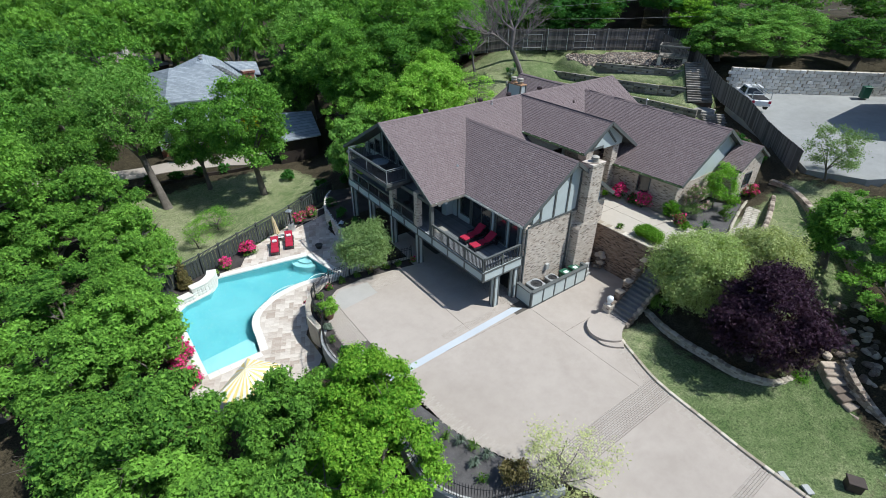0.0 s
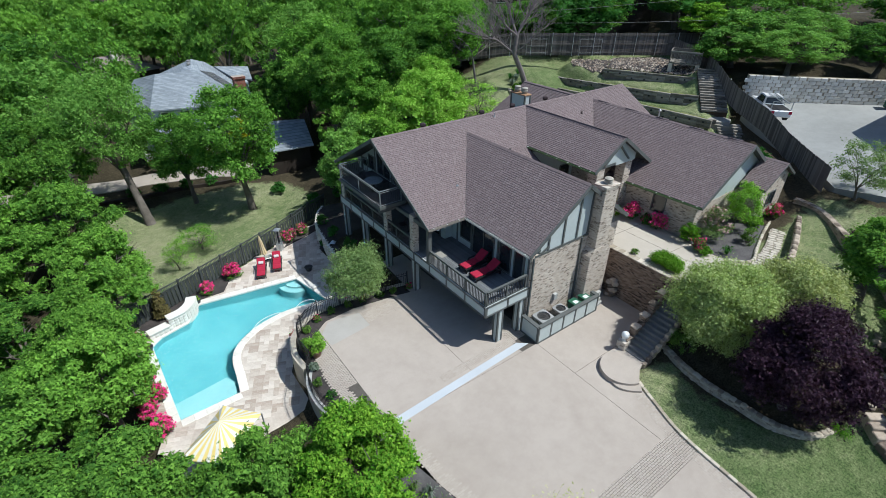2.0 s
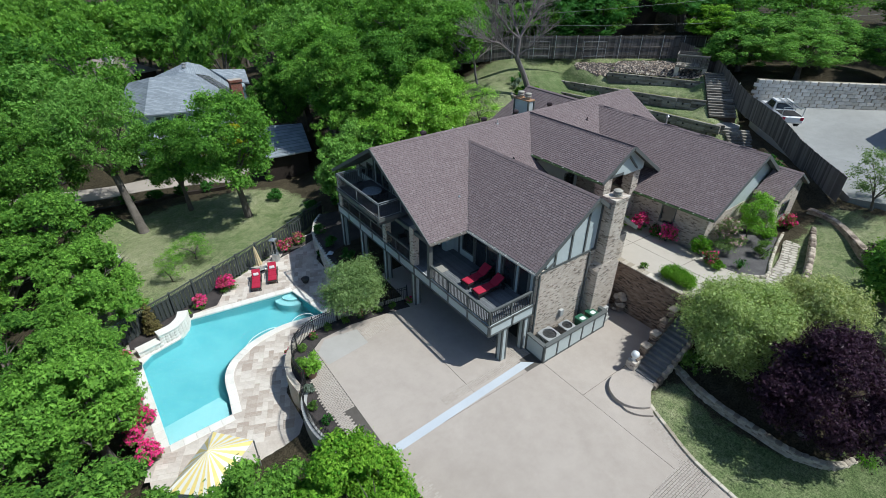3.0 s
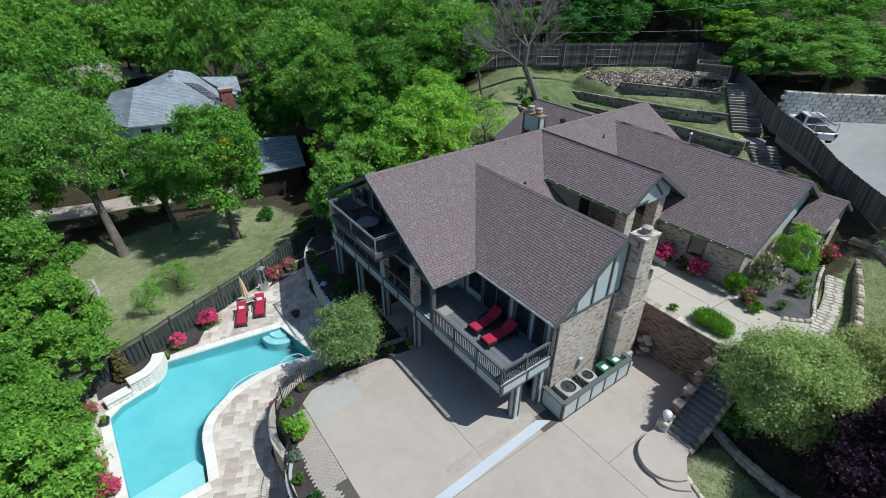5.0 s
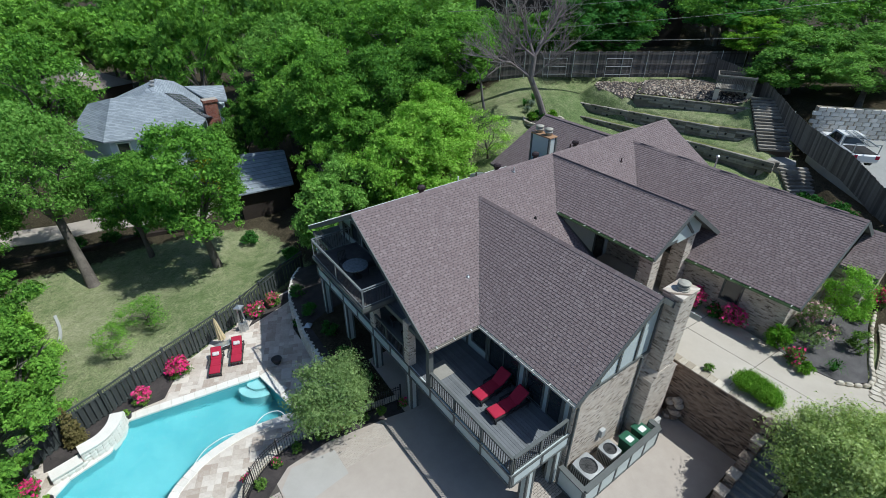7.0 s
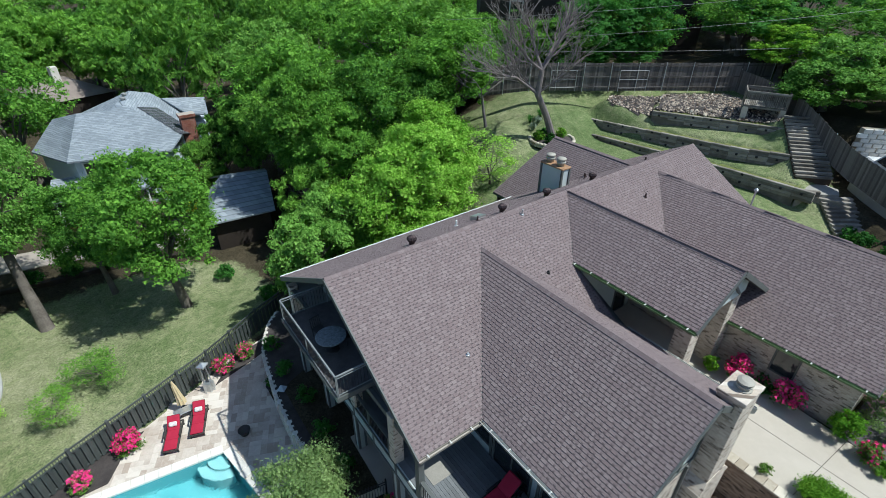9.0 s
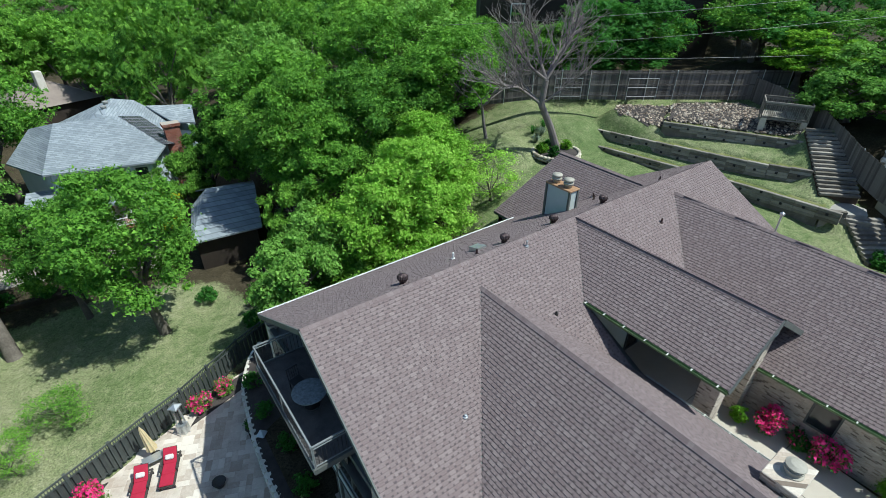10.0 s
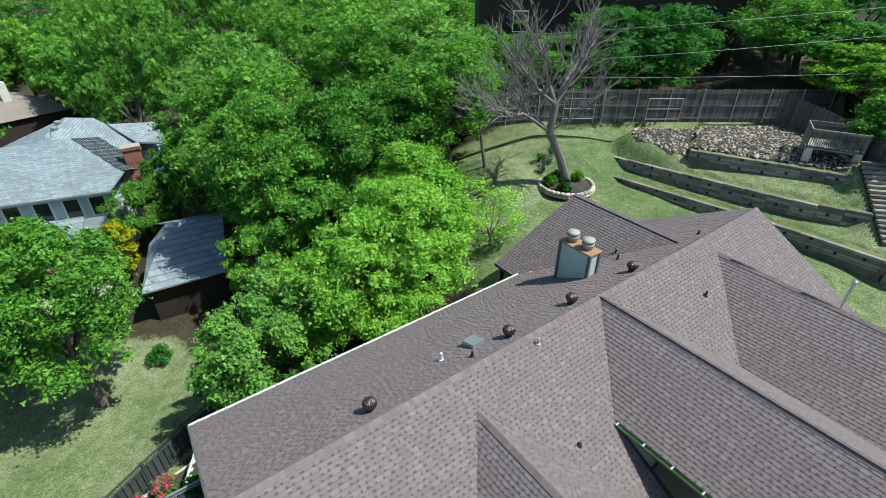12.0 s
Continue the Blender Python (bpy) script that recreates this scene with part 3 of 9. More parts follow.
DRIVE = [V(-10.0, -1.8), V(-9.85, -3.9), V(-9.5, -5.3), V(-8.6, -7.4), V(-7.4, -9.6), V(-6.2, -12), V(-5.0, -30), V(0.3, -30), V(0.4, -14), V(0.62, -11.8), V(1.0, -8.7), V(2.2, -5.7), V(2.9, -3.2), V(7.6, -3.2), V(7.6, 1.5),
         V(8, 13), V(-3.0, 13), V(-3.2, 8.6), V(-4.3, 8.85), V(-7.3, 9.3), V(-9.3, 9.15), V(-10.7, 8.1), V(-11.2, 6.4), V(-11.35, 4.3), V(-11.2, 2.8), V(-11.0, 1.0)]
RD = [V(35.3, 6.6), V(33.6, 6.5), V(32.5, 5.1), V(31.1, 3.0), V(29.3, 0.2), V(27.0, -2.2), V(24.5, -4.9), V(25.5, -8.5), V(30, -13), V(46, -16), V(50, -9), V(44.2, -2.9), V(36.3, 5.3)]
dz = lambda x, y: 5.2 + (x - 24) * 0.19 if x < 36 else 7.48 + (x - 36) * 0.02
DECKING = [V(-19.5, 4.6), V(-12.3, 4.4), V(-12.0, 6.6), V(-11.6, 8.3), V(-10.9, 9.4), V(-9.6, 10.4), V(-7.2, 10.9), V(-4.9, 11.4), V(-4.9, 17.8), V(-4.3, 21.4), V(-2.6, 25), V(-5.7, 24.3), V(-7.2, 23.3), V(-19.5, 17.6)]


def ground_z(x, y):
    if inside(x, y, DECKING):
        return -4.4 if -19.2 < x < -6.8 and 7.8 < y < 19 and min(plan_dist(x, y, POOL + POOL[:1])[0], 9) < 9 and (inside(x, y, POOL) or plan_dist(x, y, POOL + POOL[:1])[0] < 0.55) else -2.05
    if inside(x, y, DRIVE):
        return -0.14
    z = hill(x, y)
    if x > 22 and y < 9 and (inside(x, y, RD) or plan_dist(x, y, RD + RD[:1])[0] < 1.3):
        return min(dz(x, y) - 1.2, z) if y > -1 or inside(x, y, RD) else dz(x, y) - 0.3
    if x > 20 and y < -1:
        d = plan_dist(x, y, RD + RD[:1])[0]
        if d < 5:
            z += (dz(max(x, 24), y) - 0.4 - z) * (1 - d / 5)
    if x > 20 and y > 3:
        z = terraced(x, y, z)
        if 28.7 < x < 34 and y > 20.2:
            z = max(z, rock_bank_z(x, y))
    return -0.14 if (2.4 < x < 8.3 and -3.4 < y < 1.6) or (1.3 < x < 4.6 and -4.9 < y < -3.0) else z


def build_ground():
    xs = sorted(set([-400, -250, -160, -110, -80, -62, -52, -45] + [round(-40 + 1.0 * i, 2) for i in range(17)] + [round(-23 + 0.6 * i, 2) for i in range(75)] + [round(22 + 0.36 * i, 2) for i in range(42)] + [37.2 + 0.7 * i for i in range(6)] + [41.5 + 1.5 * i for i in range(14)] + [66, 75, 90, 120, 180, 260, 400]))
    ys = sorted(set([-400, -200, -100, -60, -40, -32, -26] + [round(-22 + 0.6 * i, 2) for i in range(45)] + [round(5 + 0.36 * i, 2) for i in range(64)] + [round(28.1 + 0.6 * i, 2) for i in range(6)] + [32 + 1.0 * i for i in range(20)] + [52 + 2.5 * i for i in range(14)] + [90, 100, 115, 140, 180, 250, 350, 500]))
    nx, ny = len(xs), len(ys)
    g = Geo()
    g.v = [(x, y, ground_z(x, y)) for y in ys for x in xs]
    g.f = [(j * nx + i, j * nx + i + 1, (j + 1) * nx + i + 1, (j + 1) * nx + i) for j in range(ny - 1) for i in range(nx - 1)]
    return g


def ground_material():
    """Grass on the open slopes, leaf litter and soil under the woods."""
    m, nt, ns, ln, bs = nodes_of("ground")
    co = nt.nodes.new("ShaderNodeTexCoord").outputs["Object"]
    a, b, c = noise_tex(nt, 0.11, 5, 0.6), noise_tex(nt, 1.6, 6, 0.75), noise_tex(nt, 11, 6, 0.85)
    f = math_node(nt, "ADD", math_node(nt, "MULTIPLY", a, 0.5), math_node(nt, "MULTIPLY", b, 0.5))
    sep = nt.nodes.new("ShaderNodeSeparateXYZ")
    ln.new(co, sep.inputs[0])
    south = math_node(nt, "MULTIPLY", math_node(nt, "ADD", math_node(nt, "MULTIPLY", sep.outputs["Y"], -0.15), -0.4, True), 0.09)
    east = math_node(nt, "MULTIPLY", math_node(nt, "ADD", math_node(nt, "MULTIPLY", sep.outputs["X"], 0.15), -1.0, True), 0.055)
    f2 = math_node(nt, "SUBTRACT", f, math_node(nt, "MAXIMUM", south, east))  # the lawns round the house are watered, the neighbour's is drier
    gr = ramp(nt, f2, [(0.30, (0.074, 0.118, 0.042)), (0.43, (0.136, 0.177, 0.078)), (0.54, (0.224, 0.247, 0.134)), (0.68, (0.322, 0.323, 0.213))])
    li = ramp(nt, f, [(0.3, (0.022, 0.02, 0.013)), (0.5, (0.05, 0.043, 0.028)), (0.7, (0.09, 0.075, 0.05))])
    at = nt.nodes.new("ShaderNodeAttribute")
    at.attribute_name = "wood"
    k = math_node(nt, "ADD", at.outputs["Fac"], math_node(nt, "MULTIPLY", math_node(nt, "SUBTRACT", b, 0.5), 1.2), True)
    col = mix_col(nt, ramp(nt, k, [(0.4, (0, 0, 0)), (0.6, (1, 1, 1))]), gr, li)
    col = mix_col(nt, 0.9, col, ramp(nt, c, [(0.36, (0.2, 0.23, 0.2)), (0.64, (1.95, 1.85, 1.8))]), "MULTIPLY")
    ln.new(col, bs.inputs["Base Color"])
    bs.inputs["Roughness"].default_value = 0.95
    bs.inputs["Specular IOR Level"].default_value = 0.1
    bump_to(nt, bs, c, 0.8, 0.05)
    return m


LAWNS = [[V(-0.5, -18), V(4.8, -18), V(7.6, -14.6), V(8.2, -13.2), V(6.5, -13), V(5, -11.8), V(4.2, -10), V(4.1, -8), V(4.6, -5.4), V(2.0, -4.5), V(0.2, -9)], [V(-23, 17.2), V(-19.6, 17.6), V(-8.9, 22.4), V(-5.6, 24.2), V(-1, 26.6), V(-1.5, 31), V(-2.5, 35), V(-8, 38.5), V(-13, 39.5), V(-21, 40)],
         [V(12, 20), V(13, 32), V(20, 36), V(29, 31), V(40, 22.5), V(43, 17), V(34, 8), V(29.6, 4.2), V(22, 2.5), V(22, 14)], [V(9.5, -10.8), V(13.5, -12.5), V(20, -12.5), V(24.5, -9), V(23.4, -4.4), V(12, -4)]]
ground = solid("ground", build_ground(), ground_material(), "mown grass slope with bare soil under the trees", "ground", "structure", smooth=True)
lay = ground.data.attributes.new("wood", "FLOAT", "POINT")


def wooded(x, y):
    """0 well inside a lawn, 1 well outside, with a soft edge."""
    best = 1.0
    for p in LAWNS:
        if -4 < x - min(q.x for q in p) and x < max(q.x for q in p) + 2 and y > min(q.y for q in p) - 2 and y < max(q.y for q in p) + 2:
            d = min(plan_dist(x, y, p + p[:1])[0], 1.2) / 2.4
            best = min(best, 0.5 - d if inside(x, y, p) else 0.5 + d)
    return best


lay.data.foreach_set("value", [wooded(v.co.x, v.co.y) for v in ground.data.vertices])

# drive, strip, patio
g = Geo()
g.prism(DRIVE, -0.13, -0.012)
driveway = solid("driveway", g, joint_m, "wide tan concrete driveway with paver bands", "driveway", "structure")


def slab(name, pts, z0, z1, mat, label, parent=None):
    g = Geo()
    g.prism(pts, z0, z1)
    if parent is None:
        return solid(name, g, mat, label, "slab", "structure")
    return part(name, g, mat, parent, label)


def quad(x0, y0, x1, y1):
    return [V(x0, y0), V(x1, y0), V(x1, y1), V(x0, y1)]


def clip(poly, nx, ny, c):
    """The part of a convex or mildly bent outline where nx x + ny y <= c."""
    out = []
    for i in range(len(poly)):
        a, b = poly[i - 1], poly[i]
        da, db = nx * a.x + ny * a.y - c, nx * b.x + ny * b.y - c
        if da * db < 0:
            out.append(a + (b - a) * (da / (da - db)))
        if db <= 0:
            out.append(b)
    return out
# concrete slabs of the drive, cut by open joints
S1 = clip(clip(DRIVE, 0, -1, -0.02), 1, 0, -1.2)
S1 = clip(S1, -1, 0, 10.0)
slab("concrete_slab", clip(S1, 1, 0, -4.52), -0.05, 0.0, drive_m, "tan concrete slab", driveway)
slab("concrete_slab", clip(clip(S1, -1, 0, 4.5), 0, 1, 13), -0.05, 0.0, drive_m, "tan concrete slab in the shade of the deck", driveway)
S2 = clip(clip(DRIVE, 0, 1, 0.0), 0, -1, 8.2)
slab("concrete_slab", clip(S2, 1, 0, -0.02), -0.05, 0.0, drive_m, "tan concrete slab", driveway)
slab("concrete_slab", clip(clip(clip(DRIVE, -1, 0, -0.0), 0, 1, 1.4), 0, -1, 2.9), -0.05, 0.0, drive_m, "tan concrete slab", driveway)
slab("concrete_slab", clip(clip(S2, -1, 0, -0.0), 0, 1, -2.92), -0.05, 0.0, drive_m, "tan concrete slab", driveway)
S3 = clip(clip(DRIVE, 0, 1, -9.62), 0, -1, 14.2)
slab("concrete_slab", S3, -0.05, 0.0, drive_m, "tan concrete slab", driveway)
slab("concrete_slab", clip(DRIVE, 0, 1, -14.75), -0.05, 0.0, drive_m, "tan concrete slab", driveway)
slab("concrete_slab", [V(-9.9, 6.95), V(-7.2, 7.25), V(-7.15, 8.7), V(-9.2, 9.0), V(-9.95, 8.2)], -0.01, 0.004, patch_m, "paler concrete patch", driveway)
g = Geo()
g.prism([V(-10.5, -0.15), V(-0.4, 0.3), V(-0.95, 0.75), V(-10.7, 0.3)], -0.05, 0.006)
white_strip = solid("drain_strip", g, white_m, "white-painted concrete strip across the driveway", "strip", "structure")


# ---- the house ----
S, SB, S1, S3, S4 = 0.5836, 0.558, 0.73, 0.664, 0.622     # fall of the main roof, south and north, and of the wings
RZ, RY = 9.42, 13.1
house = thing("house", (4, 8, 0), "brick and half-timbered house with a brown shingle roof", "house")
SLOPES = []


def slope_plane(px, py, pz, nx, ny, fall=None):
    """Height over the plan of a roof plane through a point that falls towards (nx, ny)."""
    k = S if fall is None else fall
    return lambda x, y: pz - k * ((x - px) * nx + (y - py) * ny)


def roof_face(name, outline, zf, fall, mat=None):
    """One roof plane as a slab with thickness; outline in plan, counter-clockwise."""
    g = Geo()
    n = len(outline)
    top = [(p.x, p.y, zf(p.x, p.y) - 0.012) for p in outline]
    bot = [(x, y, z - 0.16) for x, y, z in top]
    g.add(top + bot, [tuple(range(n)), tuple(range(n, 2 * n))[::-1]] + [(i, n + i, n + (i + 1) % n, (i + 1) % n) for i in range(n)])
    ob = part(name, g, mat or trim_m, house, "brown shingle roof slope")
    SLOPES.append((ob, outline, zf, fall))
    return ob


# main roof, ridge along x
XW, XE = -3.1, 23.05
zS = slope_plane(0, RY, RZ, 0, -1)
zN = slope_plane(0, RY, RZ, 0, 1, SB)
EY = 6.68
NY = 19.25
Z1 = 8.82                     # ridge of the deck wing
X1, H1 = 4.0, 4.3           # its line and half width
Y1 = RY - (RZ - Z1) / S
zW1, zE1 = slope_plane(X1, 0, Z1, -1, 0, S1), slope_plane(X1, 0, Z1, 1, 0, S1)
E1Z = Z1 - S1 * H1             # its eave height
YG1 = 1.02
yv1 = RY - (RZ - E1Z) / S     # where its eaves meet the main slope
X3, Z3, Y3 = 10.75, 9.4, 3.75  # porch wing
H3 = 2.72
E3Z = Z3 - S3 * H3
yr3 = RY - (RZ - Z3) / S
yv3 = RY - (RZ - E3Z) / S
zW3, zE3 = slope_plane(X3, 0, Z3, -1, 0, S3), slope_plane(X3, 0, Z3, 1, 0, S3)
X4, Z4, Y4 = 17.5, 8.98, -1.5  # long wing
H4 = 5.0
E4Z = Z4 - S4 * H4
yr4 = RY - (RZ - Z4) / S
ridge4 = lambda y: X4 + 0.043 * (y - Y4)       # its ridge runs slightly askew
zW4 = lambda x, y: E4Z + S4 * (x - X4 + H4) - 0.0266 * (y - Y4)
zE4 = lambda x, y: Z4 - S4 * (x - ridge4(y))
X4N = ridge4(yr4)
XV = (Z3 - E4Z + S3 * X3 + S4 * 0.945 * (X4 - H4)) / (S3 + S4 * 0.945)     # valley between porch wing and long wing
YV = RY - (RZ - (Z3 - S3 * (XV - X3))) / S
yv4 = RY - (RZ - E4Z) / S
roof_face("roof_slope", [V(XW, EY), V(X1 - H1, yv1), V(X1, Y1), V(X1 + H1, yv1), V(X3 - H3, yv1), V(X3 - H3, yv3), V(X3, yr3), V(XV, YV), V(X4N, yr4), V(X4 + H4, yv4), V(XE, yv4), V(XE, RY), V(XW, RY)], zS, (0, -1))
XN, HN, YN = 17.4, 4.6, 19.9
ZN = 9.15
SN = (9.15 - 5.62) / 4.4
HN = 4.4
EN = ZN - SN * HN
ynv = RY + (RZ - EN) / SB
ynr = RY + (RZ - ZN) / SB
zWN, zEN = slope_plane(XN, 0, ZN, -1, 0, SN), slope_plane(XN, 0, ZN, 1, 0, SN)
roof_face("roof_slope", [V(XW, RY), V(XE, RY), V(XE, NY), V(XN + HN, NY), V(XN, ynr), V(XN - HN, NY), V(XW, NY)], zN, (0, 1))
roof_face("roof_slope", [V(X1 - H1, YG1), V(X1, YG1), V(X1, Y1), V(X1 - H1, yv1)], zW1, (-1, 0))
roof_face("roof_slope", [V(X1, YG1), V(X1 + H1, YG1), V(X1 + H1, yv1), V(X1, Y1)], zE1, (1, 0))
roof_face("roof_slope", [V(X3 - H3, Y3), V(X3, Y3), V(X3, yr3), V(X3 - H3, yv3)], zW3, (-1, 0))
roof_face("roof_slope", [V(X3, Y3), V(XV, Y3), V(XV, YV), V(X3, yr3)], zE3, (1, 0))
roof_face("roof_slope", [V(X4 - H4, Y4), V(X4, Y4), V(X4N, yr4), V(XV, YV), V(XV, Y3 + 2.2), V(X4 - H4, Y3 + 2.2)], zW4, (-1, 0))
roof_face("roof_slope", [V(X4, Y4), V(X4 + H4, Y4), V(X4 + H4, yv4), V(X4N, yr4)], zE4, (1, 0))
YNE = 21.2
roof_face("roof_slope", [V(XN - HN, NY), V(XN, ynr), V(XN, YN), V(XN - HN, YNE)], zWN, (-1, 0))
roof_face("roof_slope", [V(XN, ynr), V(XN + HN, NY), V(XN + HN, YNE), V(XN, YN)], zEN, (1, 0))
X5, Z5, Y5 = 20.2, 7.55, -2.9   # small gable at the end of the long wing
zW5, zE5 = slope_plane(X5, 0, Z5, -1, 0), slope_plane(X5, 0, Z5, 1, 0)
roof_face("roof_slope", [V(X5 - 2.4, Y5), V(X5, Y5), V(X5, -1.2), V(X5 - 2.4, -1.2)], zW5, (-1, 0))
roof_face("roof_slope", [V(X5, Y5), V(X5 + 1.9, Y5), V(X5 + 1.9, -1.2), V(X5, -1.2)], zE5, (1, 0))


def gable(name, along_x, at, u0, u1, z0, zf, thick, mat, label=""):
    """An upright gable or plain wall from u0 to u1 with its head under a roof: zf(u)."""
    g = Geo()
    us = sorted(set([u0, u1] + [u for u in (X1, X3, X4, X5, RY) if u0 < u < u1]))
    prof = [(u0, z0), (u1, z0)] + [(u, zf(u)) for u in reversed(us)]
    n = len(prof)
    mk = (lambda u, z, d: (u, at + d, z)) if along_x else (lambda u, z, d: (at + d, u, z))
    vs = [mk(u, z, 0) for u, z in prof] + [mk(u, z, thick) for u, z in prof]
    fs = [tuple(range(n)), tuple(range(n, 2 * n))[::-1]] + [(i, n + i, n + (i + 1) % n, (i + 1) % n) for i in range(n)]
    if not along_x:
        fs = [f[::-1] for f in fs]
    g.add(vs, fs)
    return part(name, g, mat, house, label)


WALL_W, WALL_S = 0.3, 1.4      # the deck wing's west and south faces
roof1 = lambda u: Z1 - S1 * abs(u - X1) - 0.2
BAND = 5.15
gable("wall", True, WALL_S, WALL_W, 8.0, 0.0, lambda u: min(roof1(u), BAND), 0.3, brick_m, "mixed tan brick wall")
gable("gable_panel", True, WALL_S + 0.03, 0.95, 7.35, BAND, lambda u: max(BAND + 0.01, roof1(u) + 0.03), 0.2, panel_m, "grey-green stucco gable panel")
gable("wall", False, WALL_W + 0.02, WALL_S + 0.3, 9.0, 2.6, lambda u: E1Z - 0.05, 0.25, panel_m, "grey-green stucco wall behind the deck")
gable("wall", False, 7.7, WALL_S + 0.302, 9.39, 3.0, lambda u: E1Z, 0.3, brick_m, "mixed tan brick wall")
gable("wall", True, 9.4, 7.7, 12.895, 2.9, lambda u: 7.2, 0.3, panel_m, "stucco wall beside the entrance")
gable("wall", False, 12.9, -0.748, 9.5, 2.9, lambda u: E4Z + 0.1, 0.3, brick_m, "mixed tan brick wall under the long eave")
roof4 = lambda u: Z4 - S4 * abs(u - X4) - 0.2
gable("wall", True, -1.05, 12.9, 22.2, 2.9, lambda u: min(roof4(u), 5.6), 0.3, brick_m, "mixed tan brick wall")
gable("gable_panel", True, -1.02, 12.95, 22.1, 5.6, lambda u: max(5.61, roof4(u) + 0.03), 0.2, panel_m, "grey-green stucco gable panel")
roof5 = lambda u: Z5 - S * abs(u - X5) - 0.2
gable("wall", True, -2.6, 18.2, 21.8, 2.9, roof5, 0.3, brick_m, "pale brick gable wall")
gable("wall", False, 18.2, -2.298, -1.052, 2.9, lambda u: 6.2, 0.3, brick_m, "pale brick side wall")
gable("wall", False, 21.5, -2.298, -1.052, 2.9, lambda u: 6.2, 0.3, brick_m)
gable("wall", False, 21.9, -0.748, 18.69, 3.2, lambda u: E4Z, 0.3, brick_m)
gable("wall", True, 18.7, -1.3, 22.4, -0.3, lambda u: 6.1, 0.3, brick_m)
gable("wall", False, 22.5, 7.0, 18.9, 3.5, lambda u: RZ - S * abs(u - RY) - 0.2, 0.3, panel_m)
gable("wall", False, 13.2, 18.9, 21.0, 3.5, lambda u: EN, 0.3, brick_m)
gable("wall", True, 20.6, 13.2, 21.6, 3.5, lambda u: EN + 0.02, 0.3, brick_m)
g = Geo()
g.box(0.35, 1.75, 2.55, 7.65, 18.6, 2.95)
g.box(7.75, 9.75, 2.6, 21.9, 18.6, 2.95)
g.box(13.25, -0.7, 2.6, 21.9, 9.6, 2.95)
part("floor_slab", g, dark_m, house)
g = Geo()
g.box(0.35, 1.75, 5.3, 7.65, 18.6, 5.45)
part("ceiling", g, ceil_m, house)

# porch gable: stucco head, timber cross, brick columns, dark recess
roof3 = lambda u: Z3 - S3 * abs(u - X3) - 0.2
g = Geo()
for u0, u1, h0, h1 in ((9.3, X3, roof3(9.3), roof3(X3)), (X3, 12.9, roof3(X3), roof3(12.9))):
    g.add([(u0, 4.15, 7.3 if u0 > 10 else 7.55), (u1, 4.15, 7.3 if u0 > 10 else 7.55), (u1, 4.15, h1), (u0, 4.15, h0), (u0, 4.35, 7.55), (u1, 4.35, 7.55), (u1, 4.35, h1), (u0, 4.35, h0)],
          [(0, 1, 2, 3), (7, 6, 5, 4), (0, 4, 5, 1), (1, 5, 6, 2), (2, 6, 7, 3), (3, 7, 4, 0)])
part("gable_panel", g, panel_m, house, "stucco gable over the entrance porch")
for x in (8.95, 12.0):
    g = Geo()
    g.rbox(x, 4.2, 3.2, x + 0.75, 4.95, 7.5, 0.02)
    part("column", g, brick_m, house, "tall brick porch column")
g = Geo()
g.box(8.9, 4.17, 7.35, 12.9, 4.4, 7.55)
g.beam((X3 - 1.3, 4.1, 7.55), (X3 - 0.1, 4.1, 8.7), 0.12, 0.1)
g.beam((X3 + 1.3, 4.1, 7.55), (X3 + 0.1, 4.1, 8.7), 0.12, 0.1)
part("porch_beam", g, trim_m, house)


def trim_strips(name, coords, w=0.12, d=0.05, label="dark grey timber strip"):
    for a, b, up in coords:
        g = Geo()
        g.beam(a, b, w, d, up)
        part(name, g, trim_m, house, label)


ys = WALL_S - 0.01
trim_strips("timber", [((0.5, ys, BAND), (5.2, ys, BAND), (0, 1, 0))] + [((x, ys, BAND + 0.08), (x, ys, roof1(x)), (0, 1, 0)) for x in (1.55, 2.75, 3.95, 4.95)] + [((1.55, ys - 0.01, 5.5), (0.95, ys - 0.01, 5.2), (0, 1, 0))])
for p, q in (((X1 - H1 - 0.02, YG1 - 0.02, E1Z - 0.11), (X1, YG1 - 0.02, Z1 - 0.11)), ((X1 + H1, YG1 - 0.02, E1Z - 0.11), (X1, YG1 - 0.02, Z1 - 0.11)), ((X3 - H3, Y3 - 0.02, E3Z - 0.11), (X3, Y3 - 0.02, Z3 - 0.11)), ((XV, Y3 - 0.02, Z3 - (XV - X3) * S3 - 0.11), (X3, Y3 - 0.02, Z3 - 0.11)),
             ((X4 - H4, Y4 - 0.02, E4Z - 0.11), (X4, Y4 - 0.02, Z4 - 0.11)), ((X4 + H4, Y4 - 0.02, E4Z - 0.11), (X4, Y4 - 0.02, Z4 - 0.11)), ((XW - 0.02, EY, zS(0, EY) - 0.11), (XW - 0.02, RY, RZ - 0.11)), ((XW - 0.02, NY, zN(0, NY) - 0.11), (XW - 0.02, RY, RZ - 0.11))):
    g = Geo()
    g.beam(p, q, 0.05, 0.22)
    part("bargeboard", g, trim_m, house, "dark grey bargeboard")


